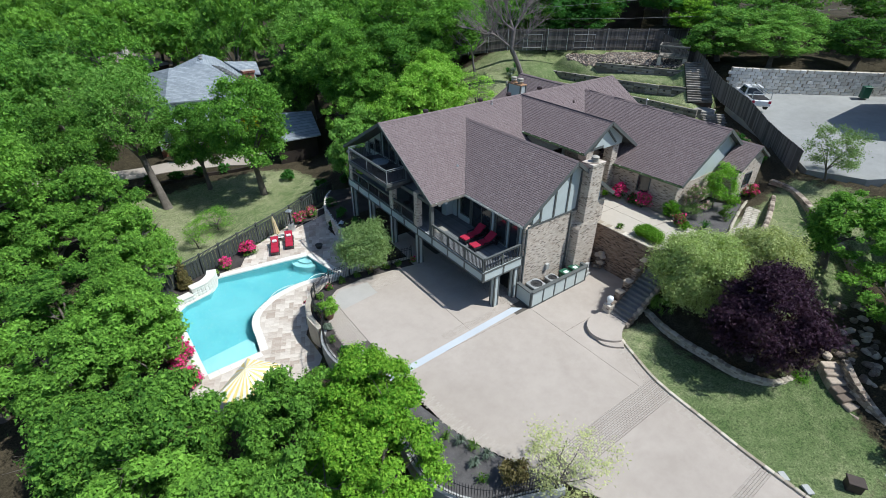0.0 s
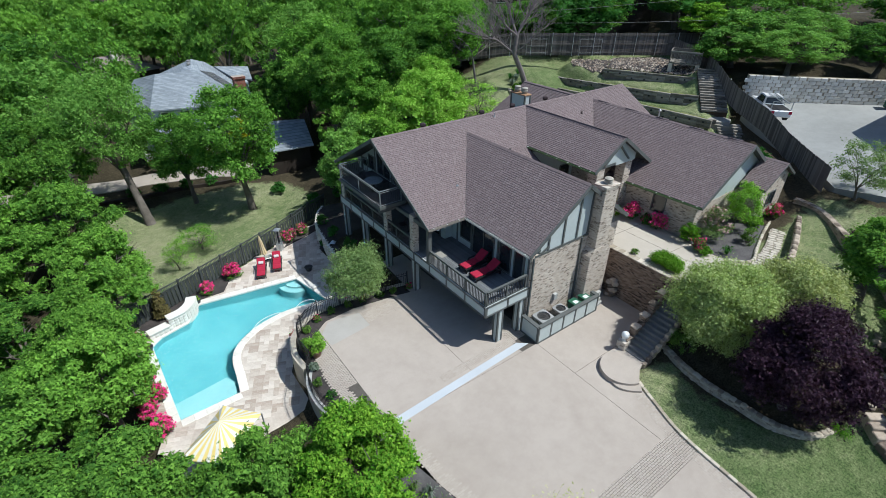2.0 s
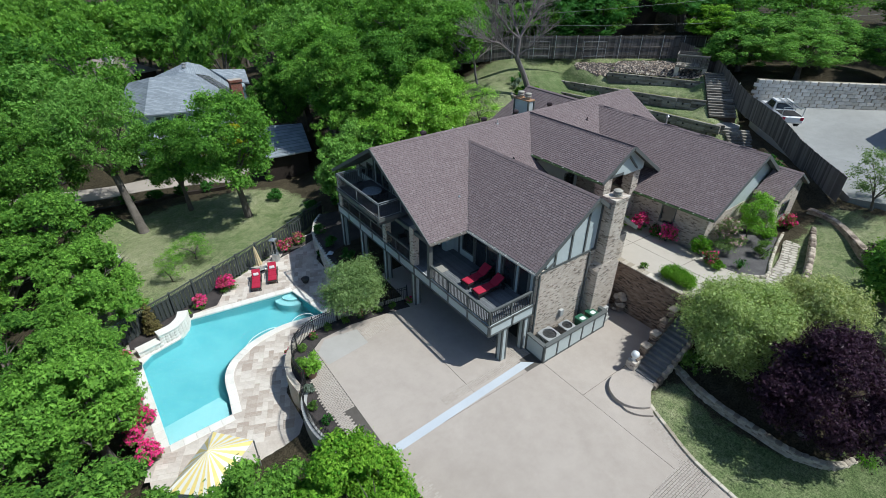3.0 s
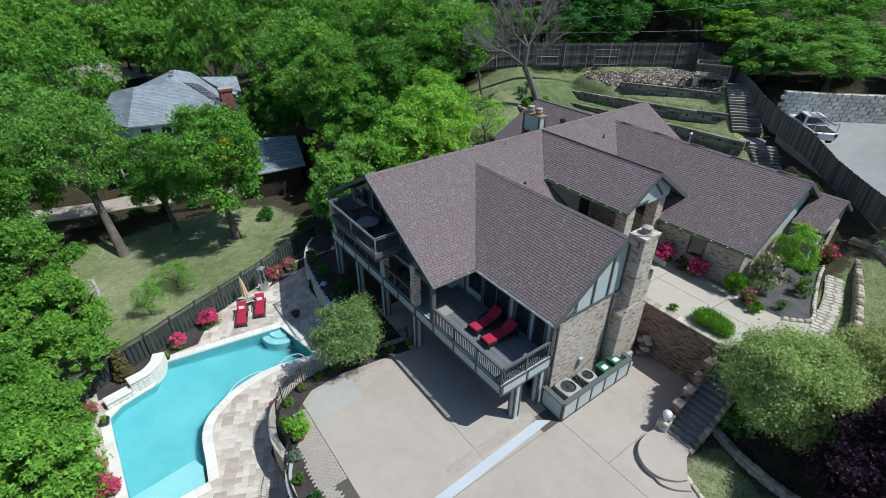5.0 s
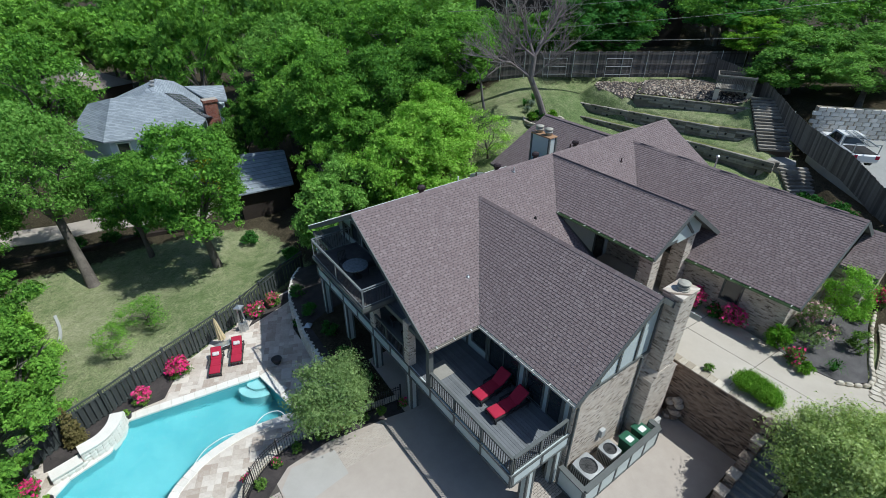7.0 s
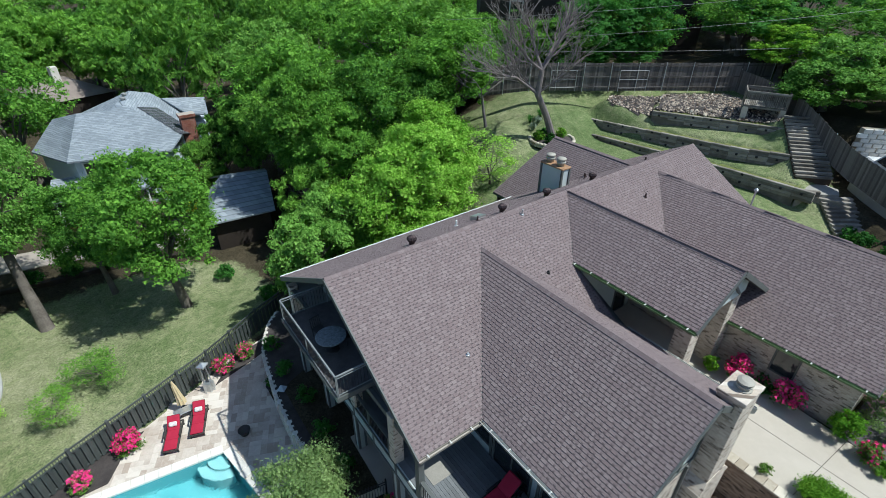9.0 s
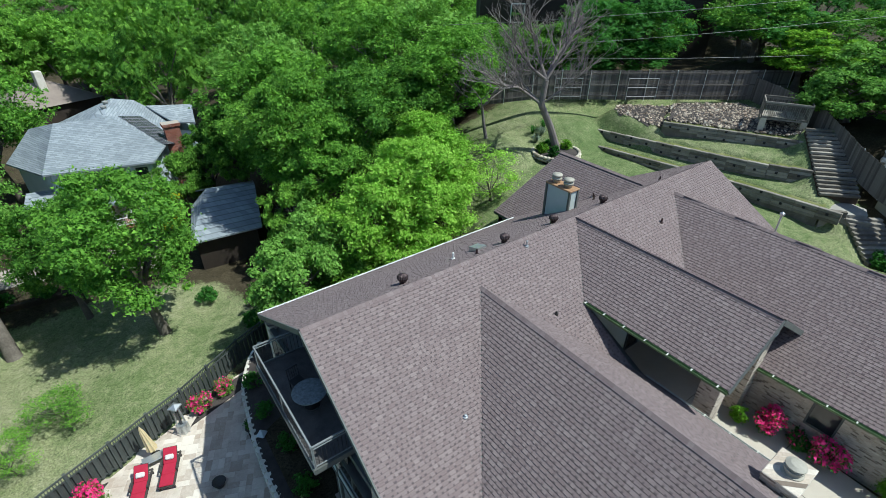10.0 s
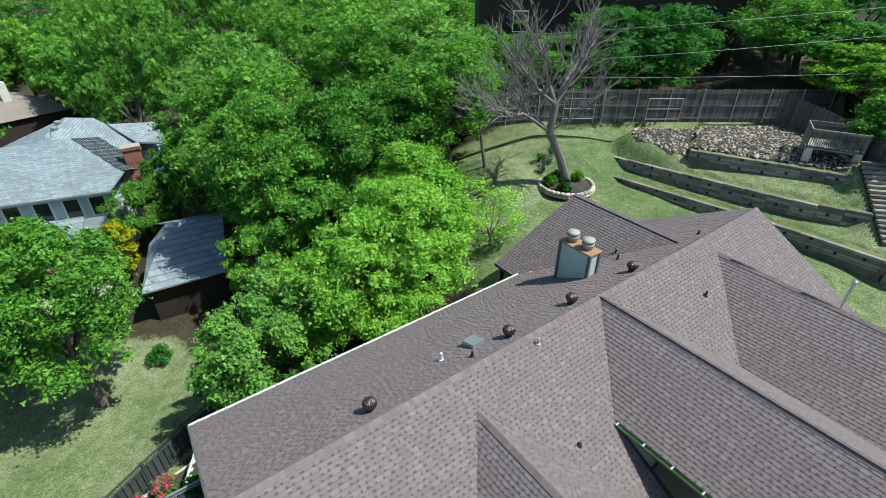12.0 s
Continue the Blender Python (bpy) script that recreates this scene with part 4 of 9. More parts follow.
def gutter(a, b, mat, out):
    """An open half-round gutter below an eave, with small brackets; out: the way it faces."""
    a, b = Vector(a), Vector(b)
    d = (b - a).normalized()
    o = Vector(out)
    g = Geo()
    prof = [(0.0, 0.0), (0.0, -0.11), (0.05, -0.13), (0.12, -0.11), (0.135, 0.0), (0.12, 0.0), (0.10, -0.09), (0.05, -0.105), (0.015, -0.09), (0.015, 0.0)]
    n = len(prof)
    vs = [p + o * u + Vector((0, 0, w)) for p in (a, b) for u, w in prof]
    g.add(vs, [(i, (i + 1) % n, n + (i + 1) % n, n + i) for i in range(n)])
    ob = part("gutter", g, mat, house, "gutter along the eave")
    k = 0.35
    L = (b - a).length
    while k < L:
        g = Geo()
        g.beam(a + d * k + o * -0.02 + Vector((0, 0, 0.012)), a + d * k + o * 0.15 + Vector((0, 0, 0.012)), 0.05, 0.012)
        part("gutter_bracket", g, gutter_m, ob)
        k += 0.95


gutter((X1 - H1, YG1, E1Z - 0.02), (X1 - H1, yv1, E1Z - 0.02), gutter_m, (-1, 0, 0))
gutter((XW, EY, zS(0, EY) - 0.02), (X1 - H1, EY, zS(0, EY) - 0.02), trim_lt_m, (0, -1, 0))
gutter((X1 + H1, YG1, E1Z - 0.02), (X1 + H1, yv1, E1Z - 0.02), gutter_m, (1, 0, 0))
gutter((X3 - H3, Y3, E3Z - 0.02), (X3 - H3, yv3, E3Z - 0.02), gutter_g, (-1, 0, 0))
gutter((X4 - H4, Y4, E4Z - 0.02), (X4 - H4, 4.6, zW4(X4 - H4, 4.6) - 0.02), gutter_g, (-1, 0, 0))
gutter((XW, NY, zN(0, NY) - 0.02), (XN - HN, NY, zN(0, NY) - 0.02), whitep_m, (0, 1, 0))


def window(name, along_x, at, u, z, w, h, out, bars=1, label="dark window in a grey frame"):
    """A window in an upright wall: frame proud of it, panes set back."""
    mk = (lambda a, d, c: (a, at + d * out, c)) if along_x else (lambda a, d, c: (at + d * out, a, c))
    win = thing_part(name, label)

    def bx(g, u0, u1, z0, z1, d0, d1):
        p, q = mk(u0, d0, z0), mk(u1, d1, z1)
        lo, hi = [min(a, b) for a, b in zip(p, q)], [max(a, b) for a, b in zip(p, q)]
        g.box(*lo, *hi)
    g = Geo()
    for a, b, c, d in ((u - w / 2 - .07, u + w / 2 + .07, z - .07, z), (u - w / 2 - .07, u + w / 2 + .07, z + h, z + h + .07), (u - w / 2 - .07, u - w / 2, z, z + h), (u + w / 2, u + w / 2 + .07, z, z + h)):
        bx(g, a, b, c, d, -0.02, 0.06)
    for i in range(bars):
        c = u - w / 2 + w * (i + 1) / (bars + 1)
        bx(g, c - .03, c + .03, z, z + h, -0.02, 0.045)
    win_ob = part(name, g, trim_m, house, label)
    for i in range(bars + 1):
        g = Geo()
        bx(g, u - w / 2 + w * i / (bars + 1), u - w / 2 + w * (i + 1) / (bars + 1), z, z + h, -0.01, 0.012)
        part("pane", g, pane_m, win_ob)
    return win_ob


def thing_part(name, label):
    return None


# deck doors and windows
for y, w, h, z, b in ((5.55, 1.9, 2.05, 3.05, 1), (7.3, 1.0, 1.4, 3.6, 0), (3.55, 0.9, 1.75, 3.2, 0), (2.35, 0.75, 1.9, 3.1, 0)):
    window("deck_window", False, WALL_W + 0.02, y, z, w, h, -1, b, "tall dark glass door onto the deck")
trim_strips("timber", [((WALL_W - 0.01, y, 3.05), (WALL_W - 0.01, y, 5.4), (1, 0, 0)) for y in (1.6, 2.0, 4.2, 6.7, 8.2)])
for y in (1.6,):
    window("window", False, 12.9, y, 4.2, 0.9, 1.25, -1, 0, "dark bedroom window with a grey frame")
window("window", True, -2.6, 20.0, 4.4, 0.9, 1.0, -1, 0)
window("window", True, 9.4, 11.9, 3.3, 1.0, 2.1, -1, 0, "dark front door")


# ---- deck, veranda, balcony on the west side ----
DX, DY, DZ = -2.9, 1.5, 3.08
deck = thing("deck", (DX, DY, 0), "raised grey timber deck with panelled fascia and posts", "deck")


def fascia(a, b, z0, z1, parent, out):
    """Stucco band with dark rails above and below and upright strips."""
    a, b, o = Vector((*a, 0)), Vector((*b, 0)), Vector((*out, 0))
    L = (b - a).length
    d = (b - a) / L
    g = Geo()
    g.beam(a + V(0, 0, (z0 + z1) / 2), b + V(0, 0, (z0 + z1) / 2), 0.08, z1 - z0)
    f = part("fascia", g, panel_m, parent, "grey-green stucco fascia band")
    g = Geo()
    for z, h in ((z0 + 0.04, 0.09), (z1 - 0.04, 0.11)):
        g.beam(a + o * 0.05 + V(0, 0, z), b + o * 0.05 + V(0, 0, z), 0.05, h)
    n = max(1, round(L / 1.75))
    for i in range(n + 1):
        p = a + d * (L * i / n) + o * 0.05
        g.beam(p + V(0, 0, z0), p + V(0, 0, z1), 0.11, 0.05, o)
    part("fascia_trim", g, trim_m, f, "dark grey trim")


def railing(a, b, z, h, parent, mat, step=0.13, posts=1.75, wide=0.13, bar=0.014):
    """Post and rail with thin balusters."""
    a, b = Vector((*a, z)), Vector((*b, z))
    L = (b - a).length
    d = (b - a) / L
    u = V(0, 0, 1)
    g = Geo()
    g.beam(a + u * h, b + u * h, wide, 0.05)
    g.beam(a + u * (h - 0.12), b + u * (h - 0.12), 0.04, wide * 0.5)
    g.beam(a + u * 0.1, b + u * 0.1, 0.04, wide * 0.5)
    r = part("rail", g, mat, parent, "grey painted hand rail")
    n = max(1, round(L / posts))
    for i in range(n + 1):
        g = Geo()
        p = a + d * (L * i / n)
        g.beam(p, p + u * h, wide * 0.77, wide * 0.77, d)
        part("rail_post", g, mat, r)
    me = BALUSTER.get((mat.name, round(h, 2), bar))
    if me is None:
        g = Geo()
        g.box(-bar, -bar, 0.12, bar, bar, h - 0.1)
        me = BALUSTER[mat.name, round(h, 2), bar] = mesh_of("baluster", g, iron_m)
    k = step
    while k < L - 0.05:
        piece("baluster", me, r, Matrix.Translation(a + d * k))
        k += step


BALUSTER = {}
g = Geo()
g.box(DX, DY, 2.5, WALL_W, 8.9, 3.0)
part("frame", g, dark_m, deck)
me = Geo().box(0, 0, 0, 0.135, 7.4, 0.035)
BOARD = mesh_of("deck_board", me, board_m)
for i in range(22):
    piece("deck_board", BOARD, deck, Matrix.Translation((DX + 0.03 + i * 0.143, DY + 0.02, 3.045)))
fascia((DX - 0.04, DY - 0.04), (DX - 0.04, 19.2), 2.42, 3.12, deck, (-1, 0))
fascia((DX, DY - 0.04), (WALL_W, DY - 0.04), 2.42, 3.12, deck, (0, -1))
railing((DX, DY + 0.02), (DX, 6.9), DZ, 0.97, deck, trim_m)
railing((DX + 0.05, DY + 0.02), (WALL_W - 0.2, DY + 0.02), DZ, 0.97, deck, trim_m)
g = Geo()
g.rbox(-2.3, 6.95, 3.082, -1.35, 7.95, 3.10, 0.006)
solid("door_mat", g, flag_m, "pale mat lying on the deck boards", "mat")


def clad_post(x, y, z0, z1, s=0.42):
    """A square post with pale faces between dark corner strips."""
    g = Geo()
    g.box(x - s / 2 + 0.02, y - s / 2 + 0.02, z0, x + s / 2 - 0.02, y + s / 2 - 0.02, z1)
    p = part("post", g, panel_m, deck, "panelled grey-green post")
    g = Geo()
    for sx in (-1, 1):
        for sy in (-1, 1):
            cx, cy = x + sx * (s / 2 - 0.05), y + sy * (s / 2 - 0.05)
            g.box(cx - 0.05, cy - 0.05, z0, cx + 0.05, cy + 0.05, z1)
    g.box(x - s / 2 - 0.005, y - s / 2 - 0.005, z0, x + s / 2 + 0.005, y + s / 2 + 0.005, z0 + 0.1)
    part("corner_strip", g, trim_m, p, "dark grey corner strip")


for x, y, z in ((-1.7, 1.68, -0.02), (-0.05, 1.7, -0.02), (-2.75, 8.75, -0.02), (-2.75, 12.3, -0.4), (-2.75, 15.7, -0.4), (-2.75, 18.9, -0.4)):
    clad_post(x, y, z - 0.15, 2.45)
# stone-clad columns on the veranda
for y in (8.75, 12.1, 18.6):
    g = Geo()
    g.rbox(-3.0, y - 0.21, 3.05, -2.58, y + 0.21, 5.75, 0.015)
    part("column", g, brick_m, deck, "pale stone-clad column")
g = Geo()
g.box(-3.02, 6.82, 3.05, -2.78, 7.06, 5.7)
part("corner_post", g, trim_m, deck, "dark grey corner post")
g = Geo()
g.box(DX, 8.9, 2.5, 0.2, 19.2, 3.05)
part("veranda_floor", g, board_m, deck, "grey boarded veranda floor")
g = Geo()
g.box(DX, 8.0, 5.35, -0.2, 19.2, 5.5)
part("veranda_ceiling", g, ceil_m, deck)
g = Geo()
g.box(-2.95, 6.75, 5.36, -2.75, 19.2, 5.6)
part("veranda_beam", g, trim_m, deck)
railing((DX, 9.1), (DX, 19.0), 3.08, 0.95, deck, trim_m)
# walls behind veranda, lower level, upper gable
gable("wall", False, -0.3, 8.8, 19.0, -0.4, lambda u: 5.4, 0.25, panel_m, "stucco wall behind the veranda")
gable("wall", True, 8.8, -0.048, 0.5, -0.2, lambda u: 5.5, 0.25, panel_m)
# This wall's near-black colour stands for the shade inside the carport.
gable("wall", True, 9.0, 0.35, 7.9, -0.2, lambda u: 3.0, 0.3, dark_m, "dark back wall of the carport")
gable("wall", False, 7.7, 1.7, 9.0, -0.1, lambda u: 3.0, 0.3, brick_m)
mainroof = lambda u: RZ - S * abs(u - RY) - 0.2
gable("gable_panel", False, -1.6, 8.6, 18.2, 5.5, mainroof, 0.2, panel_m, "grey-green gable wall with tall windows")
for y in (9.6, 10.5, 11.7, 12.6, 13.9, 14.8, 16.1, 17.0):
    top = mainroof(y) - 0.45
    window("gable_window", False, -1.6, y, 6.05, 0.72, top - 6.05, -1, 0, "tall dark gable window")
trim_strips("timber", [((-1.63, y, 5.5), (-1.63, y, mainroof(y)), (1, 0, 0)) for y in (9.1, 11.1, 13.25, 15.5, 17.6)])
for y in (9.9, 11.2, 13.6, 15.2, 17.2):
    window("veranda_door", False, -0.3, y, 3.1, 1.1, 2.0, -1, 0, "dark glass veranda door")
balcony_rail_m = plain("rail_paint", (0.17, 0.185, 0.19), (0.25, 0.27, 0.275), 0.5, 1.0, 16, 0.1)
BX0, BY0, BY1, BZ = -4.2, 10.45, 16.1, 5.9
balcony = thing("balcony", (-3, 13, 5.5), "upper balcony with grey floor and dark railing", "balcony")
g = Geo()
g.box(BX0, BY0, 5.62, -1.6, BY1, BZ)
part("balcony_floor", g, slate_m, balcony, "dark grey balcony floor")
g = Geo()
g.box(BX0 - 0.05, BY0 - 0.05, 5.72, BX0 + 0.02, BY1 + 0.05, BZ + 0.03)
g.box(BX0 + 0.025, BY0 - 0.05, 5.72, -2.3, BY0 + 0.02, BZ + 0.03)
g.box(BX0 + 0.025, BY1 - 0.02, 5.72, -2.3, BY1 + 0.05, BZ + 0.03)
part("fascia", g, trim_m, balcony)
railing((BX0 + 0.03, BY0 + 0.03), (BX0 + 0.03, BY1 - 0.03), BZ, 1.08, balcony, balcony_rail_m, 0.14, 2.8, 0.055, 0.008)
railing((BX0 + 0.06, BY0 + 0.03), (-2.6, BY0 + 0.03), BZ, 1.08, balcony, balcony_rail_m, 0.14, 1.5, 0.055, 0.008)
railing((BX0 + 0.06, BY1 - 0.03), (-2.0, BY1 - 0.03), BZ, 1.08, balcony, balcony_rail_m, 0.14, 2.2, 0.055, 0.008)
g = Geo()
for y in (10.8, 15.8):
    g.box(BX0 + 0.1, y - 0.1, 5.35, -2.7, y + 0.1, 5.64)
part("bracket", g, trim_m, balcony)

# ---- chimneys ----
chimney = thing("chimney", (5.7, 1.0, 0), "tall tan brick chimney against the gable wall", "chimney")
g = Geo()
g.rbox(5.08, 0.75, 4.0, 6.27, 1.6, 8.3, 0.02)
part("shaft", g, brick_m, chimney)
g = Geo()
g.rbox(4.75, 0.72, -0.1, 6.7, 1.6, 3.9, 0.02)
part("base", g, brick_m, chimney)
g = Geo()
g.add([(4.72, .69, 3.88), (6.73, .69, 3.88), (6.73, 1.6, 3.88), (4.72, 1.6, 3.88), (5.07, .73, 4.3), (6.28, .73, 4.3), (6.28, 1.6, 4.3), (5.07, 1.6, 4.3)],
      [(3, 2, 1, 0), (4, 5, 6, 7), (0, 1, 5, 4), (1, 2, 6, 5), (2, 3, 7, 6), (3, 0, 4, 7)])
part("shoulder", g, brick_m, chimney, "sloped brick shoulder")
g = Geo()
g.rbox(5.03, 0.70, 8.25, 6.32, 1.63, 8.42, 0.02)
part("crown", g, brick_m, chimney, "corbelled brick crown")
g = Geo()
g.lathe([(0.28, 8.34), (0.28, 8.40), (0.21, 8.41), (0.21, 8.50), (0.25, 8.51), (0.25, 8.55), (0.20, 8.56), (0.20, 8.63), (0.26, 8.64), (0.26, 8.68), (0.15, 8.74), (0.03, 8.75)], 20, (5.68, 1.12, 0.06))
part("flue_cap", g, claypot_m, chimney, "round ringed metal flue cap")
chim2 = thing("roof_chimney", (13.0, 15.6, 8), "boxed grey chimney with two round flues", "chimney")
g = Geo()
g.box(12.53, 15.0, 7.0, 13.15, 16.6, 9.45)
part("chase", g, panel_m, chim2)
for x in (12.53, 13.15):
    for y in (15.0, 16.6):
        g = Geo()
        g.box(x - 0.06, y - 0.06, 7.0, x + 0.06, y + 0.06, 9.45)
        part("corner_strip", g, trim_m, chim2, "dark corner strip")
g = Geo()
g.rbox(12.46, 14.93, 9.43, 13.22, 16.67, 9.53, 0.02)
part("cap_plate", g, rust_m, chim2, "rust-stained metal cap")
for y in (15.42, 16.24):
    g = Geo()
    g.lathe([(0.2, 9.50), (0.2, 9.70), (0.27, 9.70), (0.27, 9.82), (0.21, 9.84), (0.21, 9.90), (0.28, 9.90), (0.27, 10.00), (0.05, 10.03)], 16, (12.84, y, 0))
    part("flue", g, claypot_m, chim2, "round pale metal flue", True)

# ---- screened enclosure with condensers and bins ----
encl = thing("service_enclosure", (2.5, 0.5, 0), "low panelled screen wall round air conditioners and bins", "screen wall")


def screen(a, b, cap=1.22):
    a, b = Vector((*a, 0)), Vector((*b, 0))
    L = (b - a).length
    d = (b - a) / L
    o = V(d.y, -d.x, 0)
    g = Geo()
    g.beam(a + V(0, 0, 0.6), b + V(0, 0, 0.6), 0.1, 1.2)
    s = part("screen_panel", g, panel_m, encl)
    g = Geo()
    g.beam(a + V(0, 0, cap), b + V(0, 0, cap), 0.26, 0.07)
    g.beam(a + o * 0.03 + V(0, 0, 0.05), b + o * 0.03 + V(0, 0, 0.05), 0.1, 0.1)
    n = max(1, round(L / 1.05))
    for i in range(n + 1):
        p = a + d * (L * i / n) + o * 0.03
        g.beam(p, p + V(0, 0, 1.2), 0.1, 0.1, o)
    part("screen_trim", g, trim_m, s, "dark grey trim")


screen((0.05, 1.35), (0.0, 0.0), 1.226)
screen((0.0, 0.0), (5.3, 0.0))
screen((5.3, 0.0), (5.3, 0.5), 1.214)


def condenser(x, y, w, h):
    c = thing("condenser_unit", (x, y, 0), "grey outdoor air conditioner with a round fan grille", "air conditioner", "air conditioners by the wall")
    g = Geo()
    g.rbox(x - w / 2, y - w / 2, -0.01, x + w / 2, y + w / 2, 0.1, 0.02)
    part("pad", g, patio_m, c)
    g = Geo()
    g.rbox(x - w / 2 + .03, y - w / 2 + .03, 0.1, x + w / 2 - .03, y + w / 2 - .03, h - 0.08, 0.07)
    part("coil", g, acdark_m, c, "dark louvred coil")
    g = Geo()
    for i in range(10):
        t = -w / 2 + 0.06 + i * (w - 0.12) / 9
        for a, b in ((t, -w / 2 + .02), (t, w / 2 - .02), (-w / 2 + .02, t), (w / 2 - .02, t)):
            g.box(x + a - .012, y + b - .012, 0.1, x + a + .012, y + b + .012, h - .08)
    part("grille", g, ac_m, c)
    g = Geo()
    n = 24
    r = w * 0.39
    ring, sq = [], []
    for i in range(n):
        a = 2 * math.pi * i / n
        ring.append((x + r * math.cos(a), y + r * math.sin(a), h))
        q = w / 2 / max(abs(math.cos(a)), abs(math.sin(a)), 0.76)
        sq.append((x + q * math.cos(a), y + q * math.sin(a), h - 0.03))
    low = [(a, b, h - 0.14) for a, b, _ in sq]
    inn = [(a, b, h - 0.2) for a, b, _ in ring]
    g.add(ring + sq + low + inn, [(i, n + i, n + (i + 1) % n, (i + 1) % n) for i in range(n)] + [(n + i, 2 * n + i, 2 * n + (i + 1) % n, n + (i + 1) % n) for i in range(n)] + [(3 * n + i, i, (i + 1) % n, 3 * n + (i + 1) % n) for i in range(n)])
    part("top", g, ac_m, c, "pale grey top cover")
    g = Geo()
    for k in range(4):
        a = k * math.pi / 2 + 0.4
        g.add([(x, y, h - .12), (x + r * .9 * math.cos(a), y + r * .9 * math.sin(a), h - .16), (x + r * .9 * math.cos(a + .8), y + r * .9 * math.sin(a + .8), h - .1)], [(0, 1, 2)])
    g.lathe([(0.1, h - 0.16), (0.1, h - 0.06), (0.02, h - .05)], 12, (x, y, 0))
    part("fan", g, acdark_m, c, "still fan blades")
    g = Geo()
    for rr in (0.3, 0.6, 0.95):
        pts = [(x + r * rr * math.cos(a), y + r * rr * math.sin(a), h + .004) for a in (2 * math.pi * i / 20 for i in range(21))]
        g.tube(pts, [0.006] * 21, 4)
    for k in range(8):
        a = k * math.pi / 4
        g.beam((x, y, h + .004), (x + r * math.cos(a), y + r * math.sin(a), h + .004), 0.01)
    part("guard", g, iron_m, c, "wire fan guard")


condenser(1.2, 0.75, 1.04, 1.02)
condenser(2.78, 0.78, 0.8, 0.86)


def bin_thing(x, y):
    c = thing("wheeled_bin", (x, y, 0), "green wheeled refuse bin with a pale notice on its lid", "bin", "refuse bins")
    g = Geo()
    w, d = 0.29, 0.34
    g.add([(x - w * .8, y - d * .8, .05), (x + w * .8, y - d * .8, .05), (x + w * .8, y + d * .8, .05), (x - w * .8, y + d * .8, .05), (x - w, y - d, 1.0), (x + w, y - d, 1.0), (x + w, y + d, 1.0), (x - w, y + d, 1.0)],
          [(3, 2, 1, 0), (4, 5, 6, 7), (0, 1, 5, 4), (1, 2, 6, 5), (2, 3, 7, 6), (3, 0, 4, 7)])
    part("body", g, green_m, c)
    g = Geo()
    g.rbox(x - w - .03, y - d - .04, 1.0, x + w + .03, y + d + .02, 1.07, 0.02)
    lid = part("lid", g, green_m, c)
    g = Geo()
    g.rbox(x - .17, y - .16, 1.071, x + .17, y + .12, 1.076, 0.001)
    part("notice", g, whitep_m, lid, "pale sticker")
    g = Geo()
    g.tube([(x - w, y + d + .06, 1.0), (x + w, y + d + .06, 1.0)], [.02, .02], 6)
    part("handle", g, green_m, c)
    for s in (-1, 1):
        g = Geo()
        g.tube([(x + s * .27, y + d * .8, .12), (x + s * .32, y + d * .8, .12)], [.12, .12], 12)
        part("wheel", g, tyre_m, c)


bin_thing(3.78, 0.5)
bin_thing(4.72, 0.5)
for k, (x, y, z) in enumerate(((5.55, 0.15, 0), (5.9, 0.2, 0), (5.6, 0.5, 0), (5.75, 0.3, 0.2), (5.62, 0.2, 0.4), (5.6, 0.45, 0.4), (5.65, 0.3, 0.6), (5.7, 0.32, 0.8))):
    g = Geo()
    g.rbox(x, y, z - 0.01, x + 0.39, y + 0.19, z + 0.19, 0.015)
    solid("concrete_block", g, pale_m, "pale concrete block in a small stack", "block", group="stacked blocks")
# meter and downspouts on the gable wall
g = Geo()
g.rbox(2.55, 1.22, 1.25, 2.85, 1.41, 1.7, 0.02)
solid("meter_box", g, pale_m, "small grey meter box on the brick wall", "meter box")
for x in (0.36, 4.45):
    g = Geo()
    g.box(x, 1.3, 0.0, x + 0.09, 1.39, 5.1)
    part("downspout", g, trim_m, house, "dark grey downspout")


# ---- upper patio, retaining wall, stair ----
PZ = 3.3
g = Geo()
g.prism([V(7.95, 1.4), V(7.95, -3.6), V(8.4, -4.1), V(8.9, -4.4), V(10.6, -4.9), V(11.2, -6.2), V(12.7, -6.6), V(13.1, -5.2), V(12.4, -4.3), V(12.4, -2.6), V(12.4, -1.0), V(12.85, 3.6), V(12.85, 9.3), V(8.05, 9.3), V(8.05, 1.4)], 2.6, PZ)
patio = solid("patio", g, patio_m, "pale concrete entrance patio with sawn joints", "patio", "structure")
for a, b in ((V(8.0, -1.2), V(12.38, -1.5)), (V(8.1, 2.2), V(12.7, 2.0)), (V(8.1, 5.8), V(12.8, 5.7)), (V(10.3, 9.2), V(10.2, -4.7))):
    g = Geo()
    g.beam((a.x, a.y, PZ - .01), (b.x, b.y, PZ - .01), 0.022, 0.026)
    part("sawn_joint", g, mulch_m, patio, "dark sawn joint")
g = Geo()
g.rbox(7.6, -3.5, -0.2, 7.93, 1.4, 3.3, 0.01)
rwall = solid("retaining_wall", g, shaded_brown_brick_m, "tall tan brick retaining wall below the patio", "retaining wall", "structure")
n = 14
for i in range(n):
    g = Geo()
    y0 = -3.55 + i * 4.95 / n
    g.rbox(7.52, y0 + 0.006, 3.3, 8.0, y0 + 4.95 / n - 0.006, 3.37 + rng.uniform(-.004, .004), 0.01)
    part("coping_stone", g, stone_m, rwall)
stair = thing("garden_stair", (5.5, -4.0, 0), "brick garden stair climbing beside a stepped wall", "stair", kind="structure")
NS = 17
